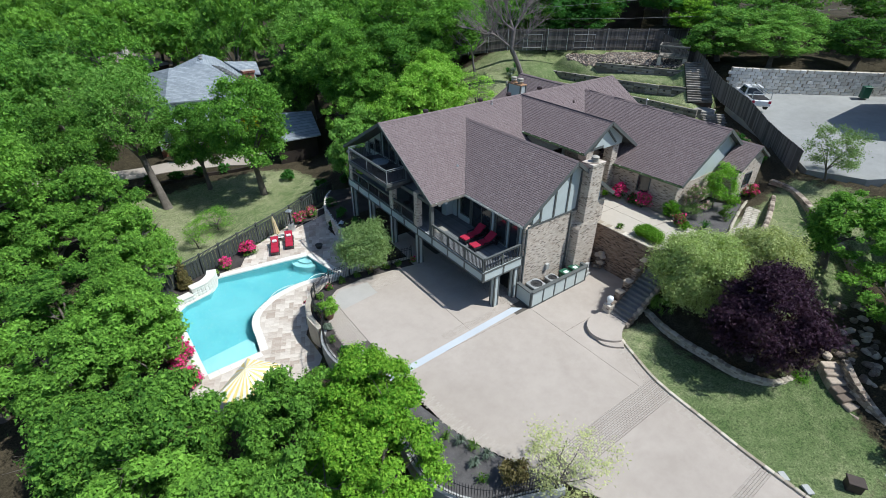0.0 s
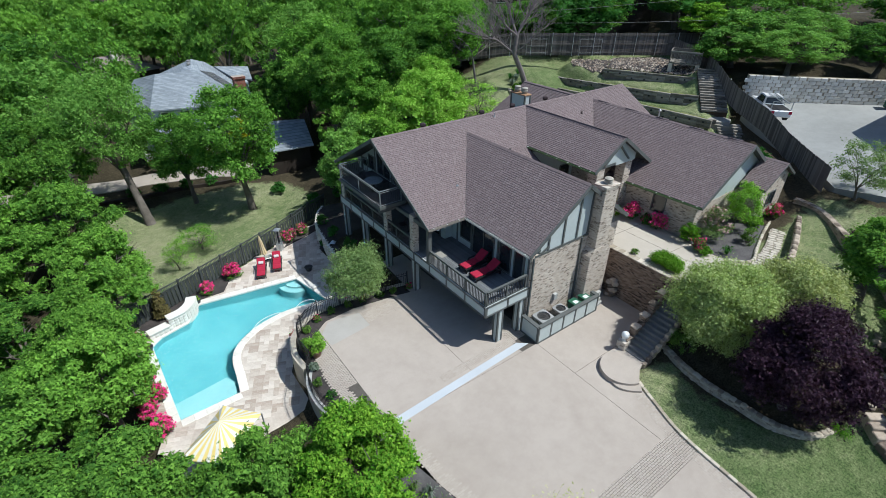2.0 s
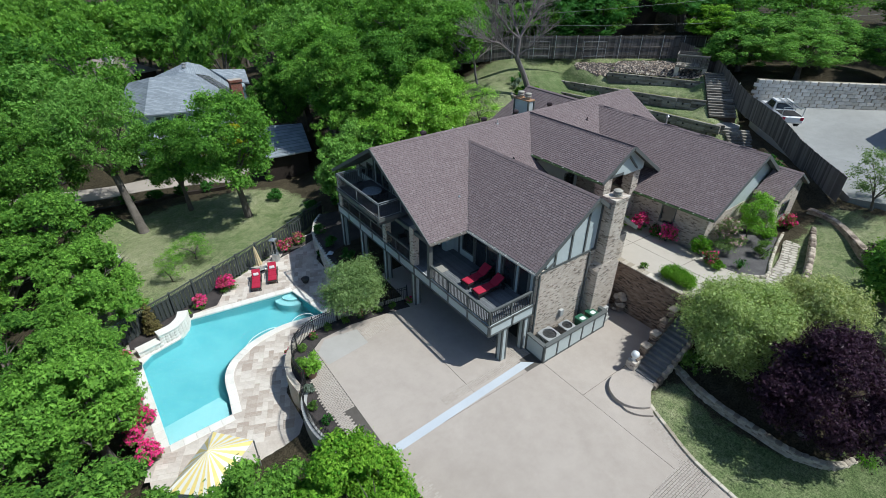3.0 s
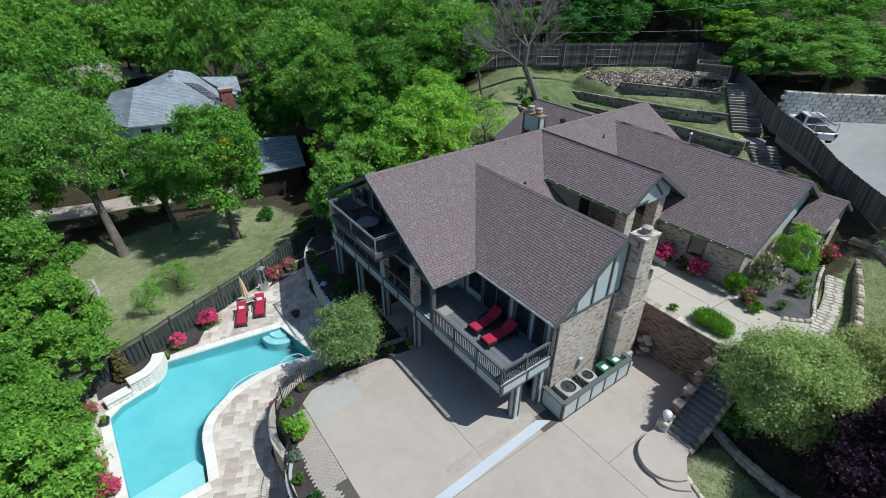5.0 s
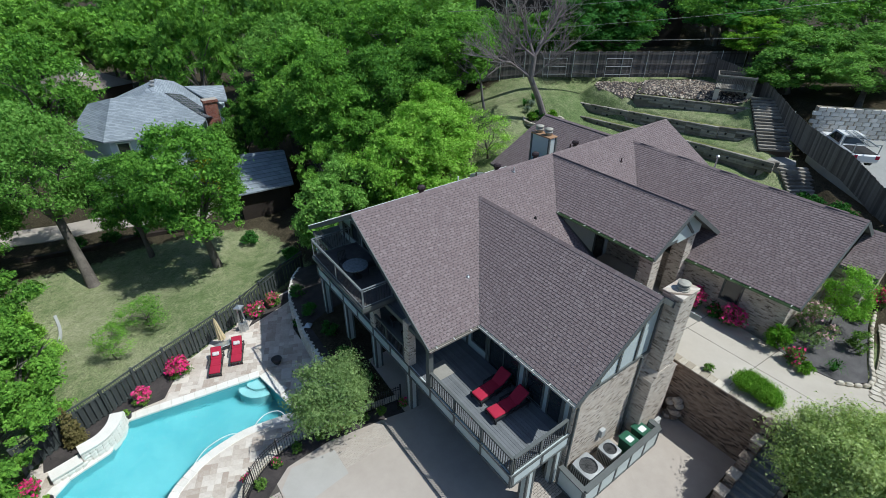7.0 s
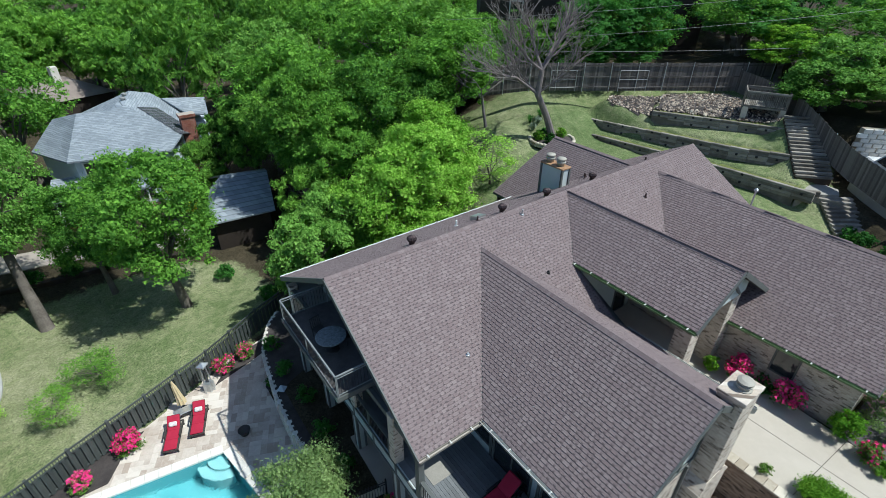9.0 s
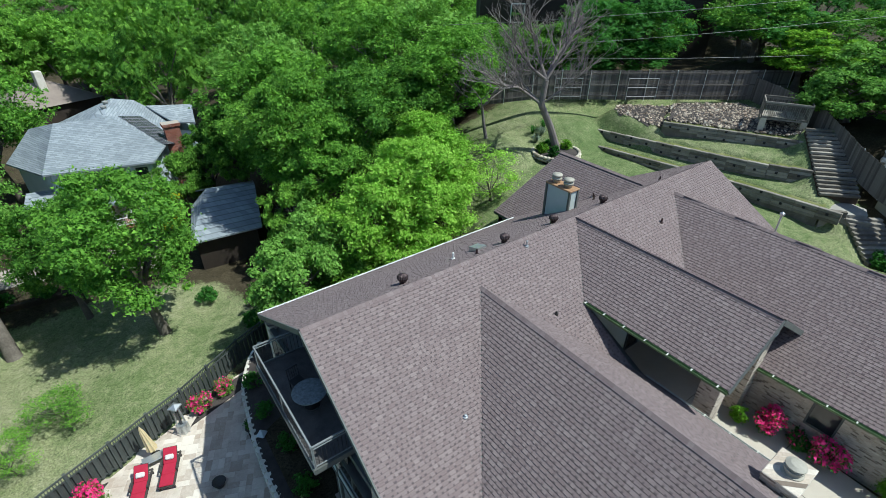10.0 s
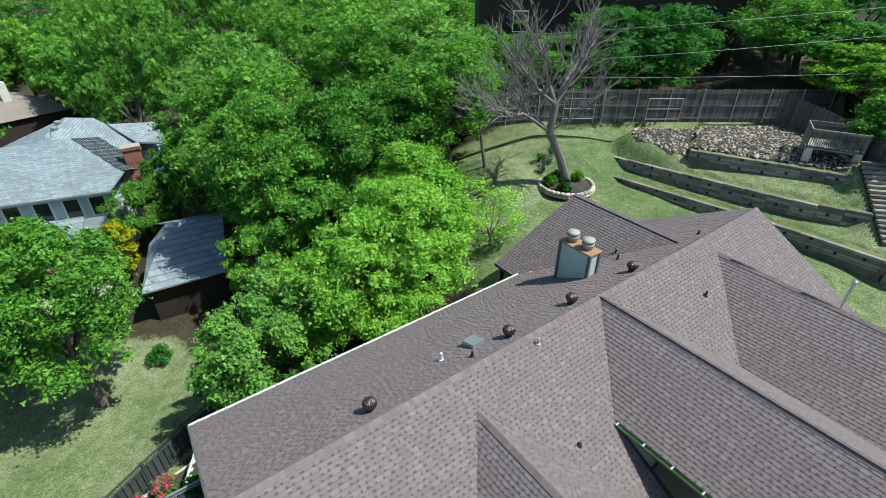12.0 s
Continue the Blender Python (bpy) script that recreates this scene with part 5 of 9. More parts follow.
for i in range(NS):
    z = 0.15 + (PZ - 0.15) * (i + 1) / NS
    x = 3.45 + 0.275 * i
    g = Geo()
    g.rbox(x, -4.75, 0 if i < 4 else z - 0.7, x + 0.30, -3.5, z, 0.015)
    part("step", g, stair_m, stair)
for i in range(6):
    x0 = 3.55 + i * 0.68
    z1 = 0.85 + i * 0.52
    g = Geo()
    g.rbox(x0, -3.52, -0.1, x0 + 0.68, -3.14, z1, 0.01)
    part("stepped_wall", g, shaded_brown_brick_m, stair, "stepped brick side wall")
    g = Geo()
    g.rbox(x0 - 0.03, -3.56, z1, x0 + 0.5, -3.1, z1 + 0.09, 0.02)
    part("cap", g, rock_m, stair, "rough stone cap")
for i in range(12):
    x0, z1 = 3.3 + i * 0.36, 0.2 + i * 0.235
    g = Geo()
    g.rbox(x0, -4.98, z1 - 0.35, x0 + 0.34, -4.76, z1 + 0.12, 0.02)
    part("edge_stone", g, rock_m, stair)
g = Geo()
g.rbox(3.3, -3.58, -0.02, 3.85, -3.05, 0.82, 0.02)
pier = solid("brick_pier", g, brick_m, "square brick pier at the foot of the stair", "pier")
g = Geo()
g.lathe([(0.12, 0.82), (0.16, 0.85), (0.09, 0.92), (0.14, 0.98), (0.20, 1.1), (0.22, 1.2), (0.19, 1.32), (0.10, 1.4), (0.02, 1.42)], 20, (3.57, -3.32, 0))
solid("globe_lamp", g, orb_m, "white globe lamp on the brick pier", "lamp", smooth=True)
g = Geo()
g.prism([V(3.5, -3.3), V(2.9, -3.1)] + smooth_line([V(2.9, -3.1), V(2.05, -3.12), V(1.4, -3.45), V(1.03, -4.07), V(1.08, -4.74), V(1.48, -5.27), V(1.95, -5.56)], 5)[1:] + [V(2.9, -4.95), V(3.5, -4.8)], -0.1, 0.28)
solid("stair_landing", g, drive_m, "round concrete landing at the stair foot", "landing", "structure")
g = Geo()
g.prism(smooth_line([V(1.16, -4.25), V(0.95, -4.86), V(1.2, -5.44), V(1.74, -5.93)], 5) + [V(2.1, -5.6), V(1.9, -4.6)], -0.1, 0.13)
solid("landing_step", g, drive_m, "lower rounded concrete step before the landing", "step", "structure")

# boulders beside the chimney
def stone_mesh(name, sx, sy, sz, mat, seed, n=10):
    """A rough stone: a lumpy closed body."""
    r = random.Random(seed)
    g = Geo()
    rings = 6
    for k in range(1, rings):
        t = math.pi * k / rings
        for i in range(n):
            a = 2 * math.pi * i / n
            q = 1 + r.uniform(-.16, .16)
            c, s = math.cos(a), math.sin(a)
            e = 0.75
            g.v.append((sx * q * math.copysign(abs(c) ** e, c) * math.sin(t) ** .7, sy * q * math.copysign(abs(s) ** e, s) * math.sin(t) ** .7, -sz * math.cos(t) * (1 + r.uniform(-.08, .08))))
    for k in range(rings - 2):
        for i in range(n):
            g.f.append((k * n + i, k * n + (i + 1) % n, (k + 1) * n + (i + 1) % n, (k + 1) * n + i))
    g.f.append(tuple(range(n))[::-1])
    g.f.append(tuple(range((rings - 2) * n, (rings - 1) * n)))
    return mesh_of(name, g, mat)


STONES = [stone_mesh("stone", 0.5, 0.36, 0.28, rock_m, s) for s in range(6)]
PALER = [stone_mesh("stone", 0.5, 0.36, 0.28, pale_stone_m, s + 40) for s in range(6)]
# Tan rock for the garden wall, its darker tone standing for the plum's shade.
SHADED_TAN = [stone_mesh("stone", 0.5, 0.34, 0.28, tanrock_m, s + 80) for s in range(6)]
PALE = [stone_mesh("stone", 0.5, 0.36, 0.28, stone_m, s + 20) for s in range(6)]
for k in range(11):
    ob = tagged(new("boulder", STONES[k % 6]), "rough boulder stacked beside the chimney", "boulder", "boulders by the chimney")
    ob.matrix_world = pose(7.35 + rng.uniform(-.08, .08), 0.62 - 0.2 * (k % 3) + rng.uniform(-.1, .1), 0.15 + 0.26 * (k // 2) * 0.85 + rng.uniform(0, .05), rng.uniform(-20, 20), rng.uniform(-20, 20), rng.uniform(0, 360)) @ Matrix.Diagonal((0.5, 0.55, 0.62, 1))

# garden wall beside the lawn, stone by stone
GW = smooth_line([V(5.3, -4.98), V(4.85, -6.4), V(4.65, -7.8), V(4.68, -9.4), V(4.75, -10.9), V(5.3, -12.15), V(6.3, -12.75), V(7.5, -12.85)], 8)
g = Geo()
ribbon_wall(g, GW, 0.26, -0.3, 0.56)
gwall = solid("garden_wall", g, tanrock_m, "low curved garden wall of rough limestone", "garden wall", "structure")
for row in range(5):
    for (p, a) in along(GW, 0.3):
        m = pose(p.x + rng.uniform(-.02, .02), p.y + rng.uniform(-.02, .02), 0.05 + row * 0.125, 0, 0, math.degrees(a) + rng.uniform(-3, 3)) @ Matrix.Diagonal((0.31, 0.5, 0.235, 1))
        piece("stone", SHADED_TAN[rng.randrange(6)], gwall, m @ Matrix.Translation((rng.uniform(-.3, .3), 0, 0)))
# kerb along the lawn
KB = smooth_line([V(2.35, -5.2), V(1.75, -6.6), V(1.02, -8.7), V(0.66, -11.8), V(0.45, -14), V(0.35, -18)], 6)
g = Geo()
ribbon_wall(g, KB, 0.1, -0.2, 0.06)
kerb = solid("kerb", g, flag_m, "pale stone edging between driveway and lawn", "kerb", "structure")
m_k = mesh_of("kerb_stone", Geo().rbox(-0.2, -0.09, 0, 0.2, 0.09, 0.11, 0.02), stone_m)
for p, a in along(KB, 0.42):
    piece("kerb_stone", m_k, kerb, pose(p.x, p.y, 0.0, 0, 0, math.degrees(a)))


# ---- pool and its terrace ----
TZ = -1.9
OUT = offset_line(POOL + POOL[:1], -0.42)[:-1]      # outer edge of the coping


def ring_slab(g, inner, outer, z0, z1):
    n = len(inner)
    vs = [(p.x, p.y, z) for line in (inner, outer) for z in (z0, z1) for p in line]
    q = lambda a, i: a * n + i % n
    for i in range(n):
        g.f += [tuple(len(g.v) + k for k in f) for f in ((q(1, i), q(1, i + 1), q(3, i + 1), q(3, i)), (q(3, i), q(3, i + 1), q(2, i + 1), q(2, i)), (q(0, i), q(1, i), q(1, i + 1), q(0, i + 1))[::-1])]
    g.v += vs


pool = thing("swimming_pool", (-12, 13, TZ), "turquoise freeform swimming pool with pale coping", "swimming pool", kind="structure")
POOLF = POOL[:7] + smooth_line(POOL[7:], 3)
n = len(POOLF)


def floor_z(p):
    return -2.7 - 1.0 * max(0, min(1, (p.x + 17) / 9.0)) if p.x > -17.9 or p.y > 10 else -2.6


g = Geo()
vs = [(p.x, p.y, TZ - 0.02) for p in POOLF] + [(p.x, p.y, floor_z(p)) for p in POOLF]
g.add(vs, [(i, n + i, n + (i + 1) % n, (i + 1) % n) for i in range(n)])
bm = bmesh.new()
bv = [bm.verts.new((p.x, p.y, floor_z(p))) for p in POOLF]
bf = bm.faces.new(bv)
bmesh.ops.triangulate(bm, faces=[bf])
bm.verts.index_update()
off = len(g.v)
g.v += [tuple(v.co) for v in bm.verts]
g.f += [tuple(off + v.index for v in f.verts) for f in bm.faces]
bm.free()
part("basin", g, plaster_m, pool, "pale turquoise plaster basin")
g = Geo()
g.prism([V(-18.33, 8.4), V(-15.28, 8.5), V(-15.15, 9.7), V(-15.4, 10.3), V(-18.36, 9.9)], -2.7, -2.12)
part("tanning_ledge", g, shelf_m, pool, "pale shallow ledge")
for rad, top in ((1.35, -2.5), (0.85, -2.25)):
    g = Geo()
    g.prism([V(-8.18, 17.44)] + [V(-8.18 + rad * math.cos(radians(d)), 17.44 + rad * math.sin(radians(d))) for d in range(174, 284, 10)], -3.6, top)
    part("step", g, shelf_m, pool, "rounded entry step")
g = Geo()
bm = bmesh.new()
bv = [bm.verts.new((p.x, p.y, TZ - 0.12)) for p in POOLF]
bmesh.ops.triangulate(bm, faces=[bm.faces.new(bv)])
bm.normal_update()
g.v = [tuple(v.co) for v in bm.verts]
bm.verts.index_update()
g.f = [tuple(v.index for v in (f.verts if f.normal.z > 0 else reversed(f.verts))) for f in bm.faces]
bm.free()
water = part("water", g, water_m, pool, "clear rippled water")
water.visible_shadow = False
# coping stones
line = POOLF + POOLF[:1]
for a, b in zip(line, line[1:]):
    L = (b - a).length
    k = max(1, round(L / 0.6))
    ang = math.atan2(b.y - a.y, b.x - a.x)
    for i in range(k):
        c = a + (b - a) * ((i + 0.5) / k)
        gg = Geo()
        o = V(math.sin(ang), -math.cos(ang), 0) * (-1 if not inside(c.x + 0.2 * math.sin(ang), c.y - 0.2 * math.cos(ang), POOLF) and False else 1)
        sgn = -1 if inside(c.x + 0.2 * math.sin(ang), c.y - 0.2 * math.cos(ang), POOLF) else 1
        m = Matrix.Translation((c.x, c.y, 0)) @ Matrix.Rotation(ang, 4, "Z")
        y0, y1 = (-0.46, 0.04) if sgn > 0 else (-0.04, 0.46)
        gg.rbox(-L / k / 2 + .004, y0, TZ - 0.12, L / k / 2 - .004 + (0.0), y1, TZ + 0.02, 0.02, m)
        part("coping_stone", gg, coping_m, pool)
# raised stone wall with a white top along the back
WHITE = [stone_mesh("stone", 0.5, 0.36, 0.28, coping_m, s + 40) for s in range(6)]
BW = smooth_line([V(-15.2, 18.35), V(-15.5, 17.6), V(-16.2, 16.95), V(-17.2, 16.7)], 6)
BL = smooth_line([V(-17.2, 16.55), V(-17.8, 16.4), V(-18.5, 16.25)], 5)
for line, top, rows in ((BW, -1.12, 4), (BL, -1.5, 2)):
    g = Geo()
    ribbon_wall(g, offset_line(line, -0.2), 0.5, -2.4, top)
    bwall = solid("pool_wall", g, coping_m, "raised white stone wall at the pool edge", "garden wall", "structure")
    for row in range(rows):
        for p, a in along(offset_line(line, 0.04), 0.3):
            piece("stone", WHITE[rng.randrange(6)], bwall, pose(p.x, p.y, -1.92 + row * 0.2, 0, 0, math.degrees(a) + rng.uniform(-3, 3)) @ Matrix.Diagonal((0.33, 0.2, 0.38, 1)))
    g = Geo()
    ribbon_wall(g, offset_line(line, -0.2), 0.66, top + 0.003, top + 0.075)
    part("cap", g, coping_m, bwall, "white cap stone")
# terrace bed; its tiles come last
g = Geo()
bm = bmesh.new()


def fill(outline, holes, z):
    """Flat face with holes, as triangles."""
    bm = bmesh.new()
    for loop in [outline] + holes:
        vs = [bm.verts.new((p.x, p.y, z)) for p in loop]
        for i in range(len(vs)):
            bm.edges.new((vs[i - 1], vs[i]))
    bmesh.ops.triangle_fill(bm, edges=bm.edges[:], use_beauty=True)
    bm.verts.index_update()
    bm.normal_update()
    g = Geo()
    g.v = [tuple(v.co) for v in bm.verts]
    g.f = [tuple(v.index for v in (f.verts if f.normal.z > 0 else reversed(f.verts))) for f in bm.faces]
    bm.free()
    return g


terrace = solid("pool_terrace", fill(DECKING, [POOLF], TZ - 0.012), trav_m, "travertine-paved pool terrace", "terrace", "structure")
# dark earth beds against the fence
for pl in ([V(-18.9, 17.3), V(-15.9, 17.2), V(-15.3, 18.9), V(-13.2, 18.9), V(-12.4, 20.2), V(-11.3, 21.2), V(-12.5, 21.3), V(-18.9, 18.3)], [V(-7.3, 22.3), V(-5.2, 23), V(-3.6, 23.6), V(-2.9, 24.6), V(-5.7, 24.2)]):
    g = Geo()
    g.prism(pl, TZ - 0.1, TZ + 0.05)
    solid("flower_bed", g, mulch_m, "dark mulched bed by the fence", "flower bed", "structure")
# curved retaining wall under the veranda, bed behind
CW = smooth_line([V(-2.4, 25.0), V(-3.3, 24.0), V(-4.25, 22.0), V(-4.6, 20), V(-4.9, 17.6), V(-4.95, 14.5), V(-4.5, 11.6), V(-3.3, 9.6)], 6)
g = Geo()
ribbon_wall(g, CW, 0.3, -2.2, -0.55)
cwall = solid("curved_wall", g, stone_m, "curved dry-stone retaining wall below the veranda", "retaining wall", "structure")
for row in range(7):
    for p, a in along(CW, 0.4):
        piece("stone", PALER[rng.randrange(6)], cwall, pose(p.x, p.y, -1.85 + row * 0.21, 0, 0, math.degrees(a) + rng.uniform(-3, 3)) @ Matrix.Diagonal((0.42, 0.5, 0.37, 1)))
g = Geo()
g.prism([V(-0.3, 9.6), V(-0.3, 24.6)] + [V(p.x, p.y) for p in CW], -1.2, -0.5)
solid("planting_bed", g, mulch_m, "dark planted bed behind the curved wall", "flower bed", "structure")

# ---- dark board fence behind the pool ----
FL = [V(-19.6, 17.75), V(-17.95, 18.65), V(-15.8, 19.5), V(-14.2, 20.3), V(-12.5, 21.08), V(-10.7, 21.85), V(-8.95, 22.68), V(-7.2, 23.45), V(-5.6, 24.4), V(-3.6, 25.6), V(-1.5, 26.6)]
m_board = mesh_of("fence_board", Geo().rbox(-0.085, -0.012, 0.12, 0.085, 0.012, 1.55, 0.004), fence_m)
m_picket = mesh_of("picket", Geo().box(-0.02, -0.012, 1.55, 0.02, 0.012, 1.82), fence_m)
for a, b in zip(FL, FL[1:]):
    fm, L = frame_along((a.x, a.y, TZ - 0.05), (b.x, b.y, TZ - 0.05))
    f = thing("fence_panel", (a.x, a.y, TZ - 0.05), "dark green-grey board fence panel with a picket top", "fence panel", "panels of the pool fence")
    for z in (0.2, 1.5, 1.8):
        g = Geo()
        g.box(0, -0.03, z, L, 0.03, z + 0.07, fm)
        part("rail", g, fence_m, f)
    g = Geo()
    g.rbox(-0.07, -0.07, -0.1, 0.07, 0.07, 1.95, 0.01, fm)
    part("post", g, fence_m, f)
    k = 0.12
    side = 1
    while k < L:
        piece("fence_board", m_board, f, fm @ Matrix.Translation((k, 0.042 * side, rng.uniform(-.01, .01))))
        side = -side
        k += 0.15
    k = 0.08
    while k < L:
        piece("picket", m_picket, f, fm @ Matrix.Translation((k, 0, 0)))
        k += 0.115

# ---- iron fence between drive and pool ----
IL = smooth_line([V(-3.1, 9.35), V(-5.2, 9.75), V(-7.4, 10.05), V(-9.6, 9.9), V(-11.0, 9.0), V(-11.55, 7.6), V(-11.5, 6.2)], 5)
ifence = thing("iron_fence", (-8, 9.5, -0.1), "black iron fence along the driveway edge", "fence")
for z in (0.12, 0.95, 1.1):
    g = Geo()
    g.tube([p + V(0, 0, z - 0.05) for p in IL], [0.018] * len(IL), 5)
    part("rail", g, iron_m, ifence)
m_bal = mesh_of("picket", Geo().box(-0.01, -0.01, -0.02, 0.01, 0.01, 1.2), iron_m)
for p, a in along(IL, 0.125):
    piece("picket", m_bal, ifence, pose(p.x, p.y, -0.05, 0, 0, math.degrees(a)))
for p, a in along(IL, 1.6):
    g = Geo()
    g.box(-0.03, -0.03, -0.12, 0.03, 0.03, 1.28, pose(p.x, p.y, -0.05))
    part("post", g, iron_m, ifence)
IL2 = smooth_line([V(-11.5, 6.2), V(-12.15, 5.0), V(-12.3, 3.4), V(-12.0, 2.0)], 5)
IL3 = smooth_line([V(-11.9, -3.2), V(-12.25, -5.2), V(-11.95, -6.8), V(-10.9, -8.2), V(-9.2, -9.0), V(-7.6, -9.7)], 5)
for line in (IL2, IL3):
    f2 = thing("iron_fence", tuple(line[0]), "black iron fence on a curved kerb", "fence")
    for z in (0.12, 0.95):
        g = Geo()
        g.tube([p + V(0, 0, z) for p in line], [0.018] * len(line), 5)
        part("rail", g, iron_m, f2)
    for p, a in along(line, 0.125):
        piece("picket", m_bal, f2, pose(p.x, p.y, 0, 0, 0, math.degrees(a)))
    g = Geo()
    ribbon_wall(g, line, 0.3, -1.2, 0.05)
    part("kerb", g, pale_m, f2, "pale curved kerb")
g = Geo()
ribbon_wall(g, offset_line(IL, -0.35), 0.35, -2.1, -0.02)
solid("planting_edge", g, stone_m, "stone edge of the planted strip above the pool", "garden wall", "structure")
g = Geo()
g.prism([V(-10.75, 6.0), V(-10.5, 8.1), V(-9.3, 9.15), V(-7.3, 9.3), V(-4.3, 8.85), V(-3.2, 8.6), V(-3.2, 9.4), V(-7.4, 10.2), V(-9.7, 10.05), V(-11.2, 9.1), V(-11.7, 7.6), V(-11.6, 6.0), V(-12.2, 4.5), V(-12.0, 2.0), V(-10.7, 3.2)][::-1], -0.6, -0.03)
solid("planting_strip", g, mulch_m, "dark mulched strip along the driveway", "flower bed", "structure")
g = Geo()
g.prism([V(-10.15, -2.5), V(-9.55, -5.3), V(-8.65, -7.4), V(-7.45, -9.6), V(-9.2, -8.95), V(-10.85, -8.15), V(-11.85, -6.75), V(-12.15, -5.2), V(-11.8, -3.0), V(-11.6, 1.2), V(-10.75, 3.1)][::-1], -0.9, -0.03)
solid("planting_strip", g, slate_m, "grey gravelled bed with spiky plants", "flower bed", "structure")


# ---- trees and shrubs ----
def leaf_cloud(name, blobs, count, size, mat, seed, droop=0.25, spread=0.43):
    """Leaves as small tilted blades on the skins of many clumps, thinner inside and beneath."""
    r = np.random.default_rng(seed)
    B = np.array(blobs, float)
    w = B[:, 3] ** 2
    pick = r.choice(len(B), count, p=w / w.sum())
    d = r.normal(size=(count, 3))
    d[:, 2] = d[:, 2] * 0.62 + 0.2
    c = B[pick, :3] + d * B[pick, 3][:, None] * spread
    nrm = d * 0.4 + np.array([0, 0, 0.55]) + r.normal(size=(count, 3)) * 0.6
    nrm /= np.linalg.norm(nrm, axis=1)[:, None]
    t = np.cross(nrm, r.normal(size=(count, 3)))
    t /= np.linalg.norm(t, axis=1)[:, None]
    b = np.cross(nrm, t)
    s = (size * (0.75 + 0.9 * r.random(count)))[:, None]
    v = np.stack([c - t * s * 0.8 - b * s * 0.7, c + t * s * 1.1 - nrm * s * droop, c - t * s * 0.5 + b * s * 0.9 + nrm * s * 0.15], 1).reshape(-1, 3)
    me = bpy.data.meshes.new(name)
    me.vertices.add(count * 3)
    me.vertices.foreach_set("co", v.astype(np.float32).ravel())
    me.loops.add(count * 3)
    me.loops.foreach_set("vertex_index", np.arange(count * 3, dtype=np.int32))
    me.polygons.add(count)
    me.polygons.foreach_set("loop_start", np.arange(0, count * 3, 3, dtype=np.int32))
    me.update(calc_edges=True)
    me.materials.append(mat)
    return me


def crown_blobs(rx, rz, zc, n, seed, size=0.34, core=0.35):
    """Clumps spread over a lumpy crown."""
    r = random.Random(seed)
    out = []
    lob = [(r.uniform(0, 6.28), r.uniform(0.75, 1.2)) for _ in range(5)]
    for i in range(n):
        z = r.uniform(-0.75, 1)
        a = r.uniform(0, 2 * math.pi)
        k = math.sqrt(max(0, 1 - z * z))
        q = 0.85
        for la, lk in lob:
            q += 0.22 * (lk - 0.9) * math.cos(a - la) * 2
        bump = noise.noise(Vector((math.cos(a) * k * 1.7 + seed, math.sin(a) * k * 1.7, z * 1.7)))
        q *= (r.uniform(0.74, 1.02) if r.random() > core * 0.5 else r.uniform(0.3, 0.7)) * (1 + 0.38 * bump)
        out.append((rx * k * q * math.cos(a), rx * k * q * math.sin(a), zc + rz * z * r.uniform(0.8, 1.0) * (1 + 0.3 * bump), rx * size * r.choice((0.5, 0.7, 0.9, 1.3))))
    return out


def limbs(g, h, zc, rx, rz, r0, seed, n=7, twigs=3, bend=None):
    """Trunk and limbs into the crown."""
    r = random.Random(seed)
    lean = V(r.uniform(-.06, .06) * h, r.uniform(-.06, .06) * h, 0) if bend is None else bend
    mid_k = V(0, 0, 0) if bend is None else bend
    fork = max(0.25 * h, zc - rz * 0.85)
    top = lean + V(0, 0, fork)
    g.tube([V(0, 0, -0.5), V(0, 0, 0.1), lean * 0.5 + V(0, 0, fork * 0.55), top], [r0 * 1.9, r0 * 1.3, r0 * 0.92, r0 * 0.8], 10)
    for i in range(n):
        a = 2 * math.pi * i / n + r.uniform(-.4, .4)
        e = mid_k + V(math.cos(a) * rx * r.uniform(.5, .85), math.sin(a) * rx * r.uniform(.5, .85), zc + rz * r.uniform(-.4, .6))
        mid = top.lerp(e, 0.5) + V(r.uniform(-.3, .3), r.uniform(-.3, .3), rz * 0.12)
        g.tube([top - V(0, 0, fork * 0.12), top.lerp(mid, .5), mid, e], [r0 * .55, r0 * .42, r0 * .28, r0 * .06], 6)
        for k in range(twigs):
            e2 = mid.lerp(e, r.uniform(.2, .7)) + V(r.uniform(-1, 1), r.uniform(-1, 1), r.uniform(0.1, .8)) * rx * 0.35
            g.tube([mid.lerp(e, .15 + .2 * k), e2], [r0 * .18, r0 * .03], 5)


KINDS = {}


def tree_kind(key, h, rx, rz, leaves, size, mat, bark, seed, n=60, blob=0.34, r0=0.22, core=0.35, twigs=3, bend=None, spread=0.43):
    zc = h - rz
    g = Geo()
    limbs(g, h, zc, rx, rz, r0, seed, 7 if twigs else 5, twigs, bend)
    blobs = crown_blobs(rx, rz, zc, n, seed, blob, core)
    if bend is not None:
        blobs = [(a + bend.x, b + bend.y, c, d) for a, b, c, d in blobs]
    KINDS[key] = (mesh_of("trunk", g, bark, smooth=True), leaf_cloud("crown", blobs, leaves, size, mat, seed, spread=spread), h)


def plant(key, x, y, z=None, s=1.0, turn=0.0, sz=None, label="leafy green oak tree in full leaf", category="tree", group=""):
    t, c, h = KINDS[key]
    z = ground_z(x, y) if z is None else z
    e = new("tree")
    e.empty_display_size = 0.3
    tagged(e, label, category, group)
    e.matrix_world = pose(x, y, z - 0.05, 0, 0, turn) @ Matrix.Diagonal((s, s, sz or s, 1))
    for nm, me in (("trunk", t), ("crown", c)):
        ob = new(nm, me)
        ob.parent = e
    return e


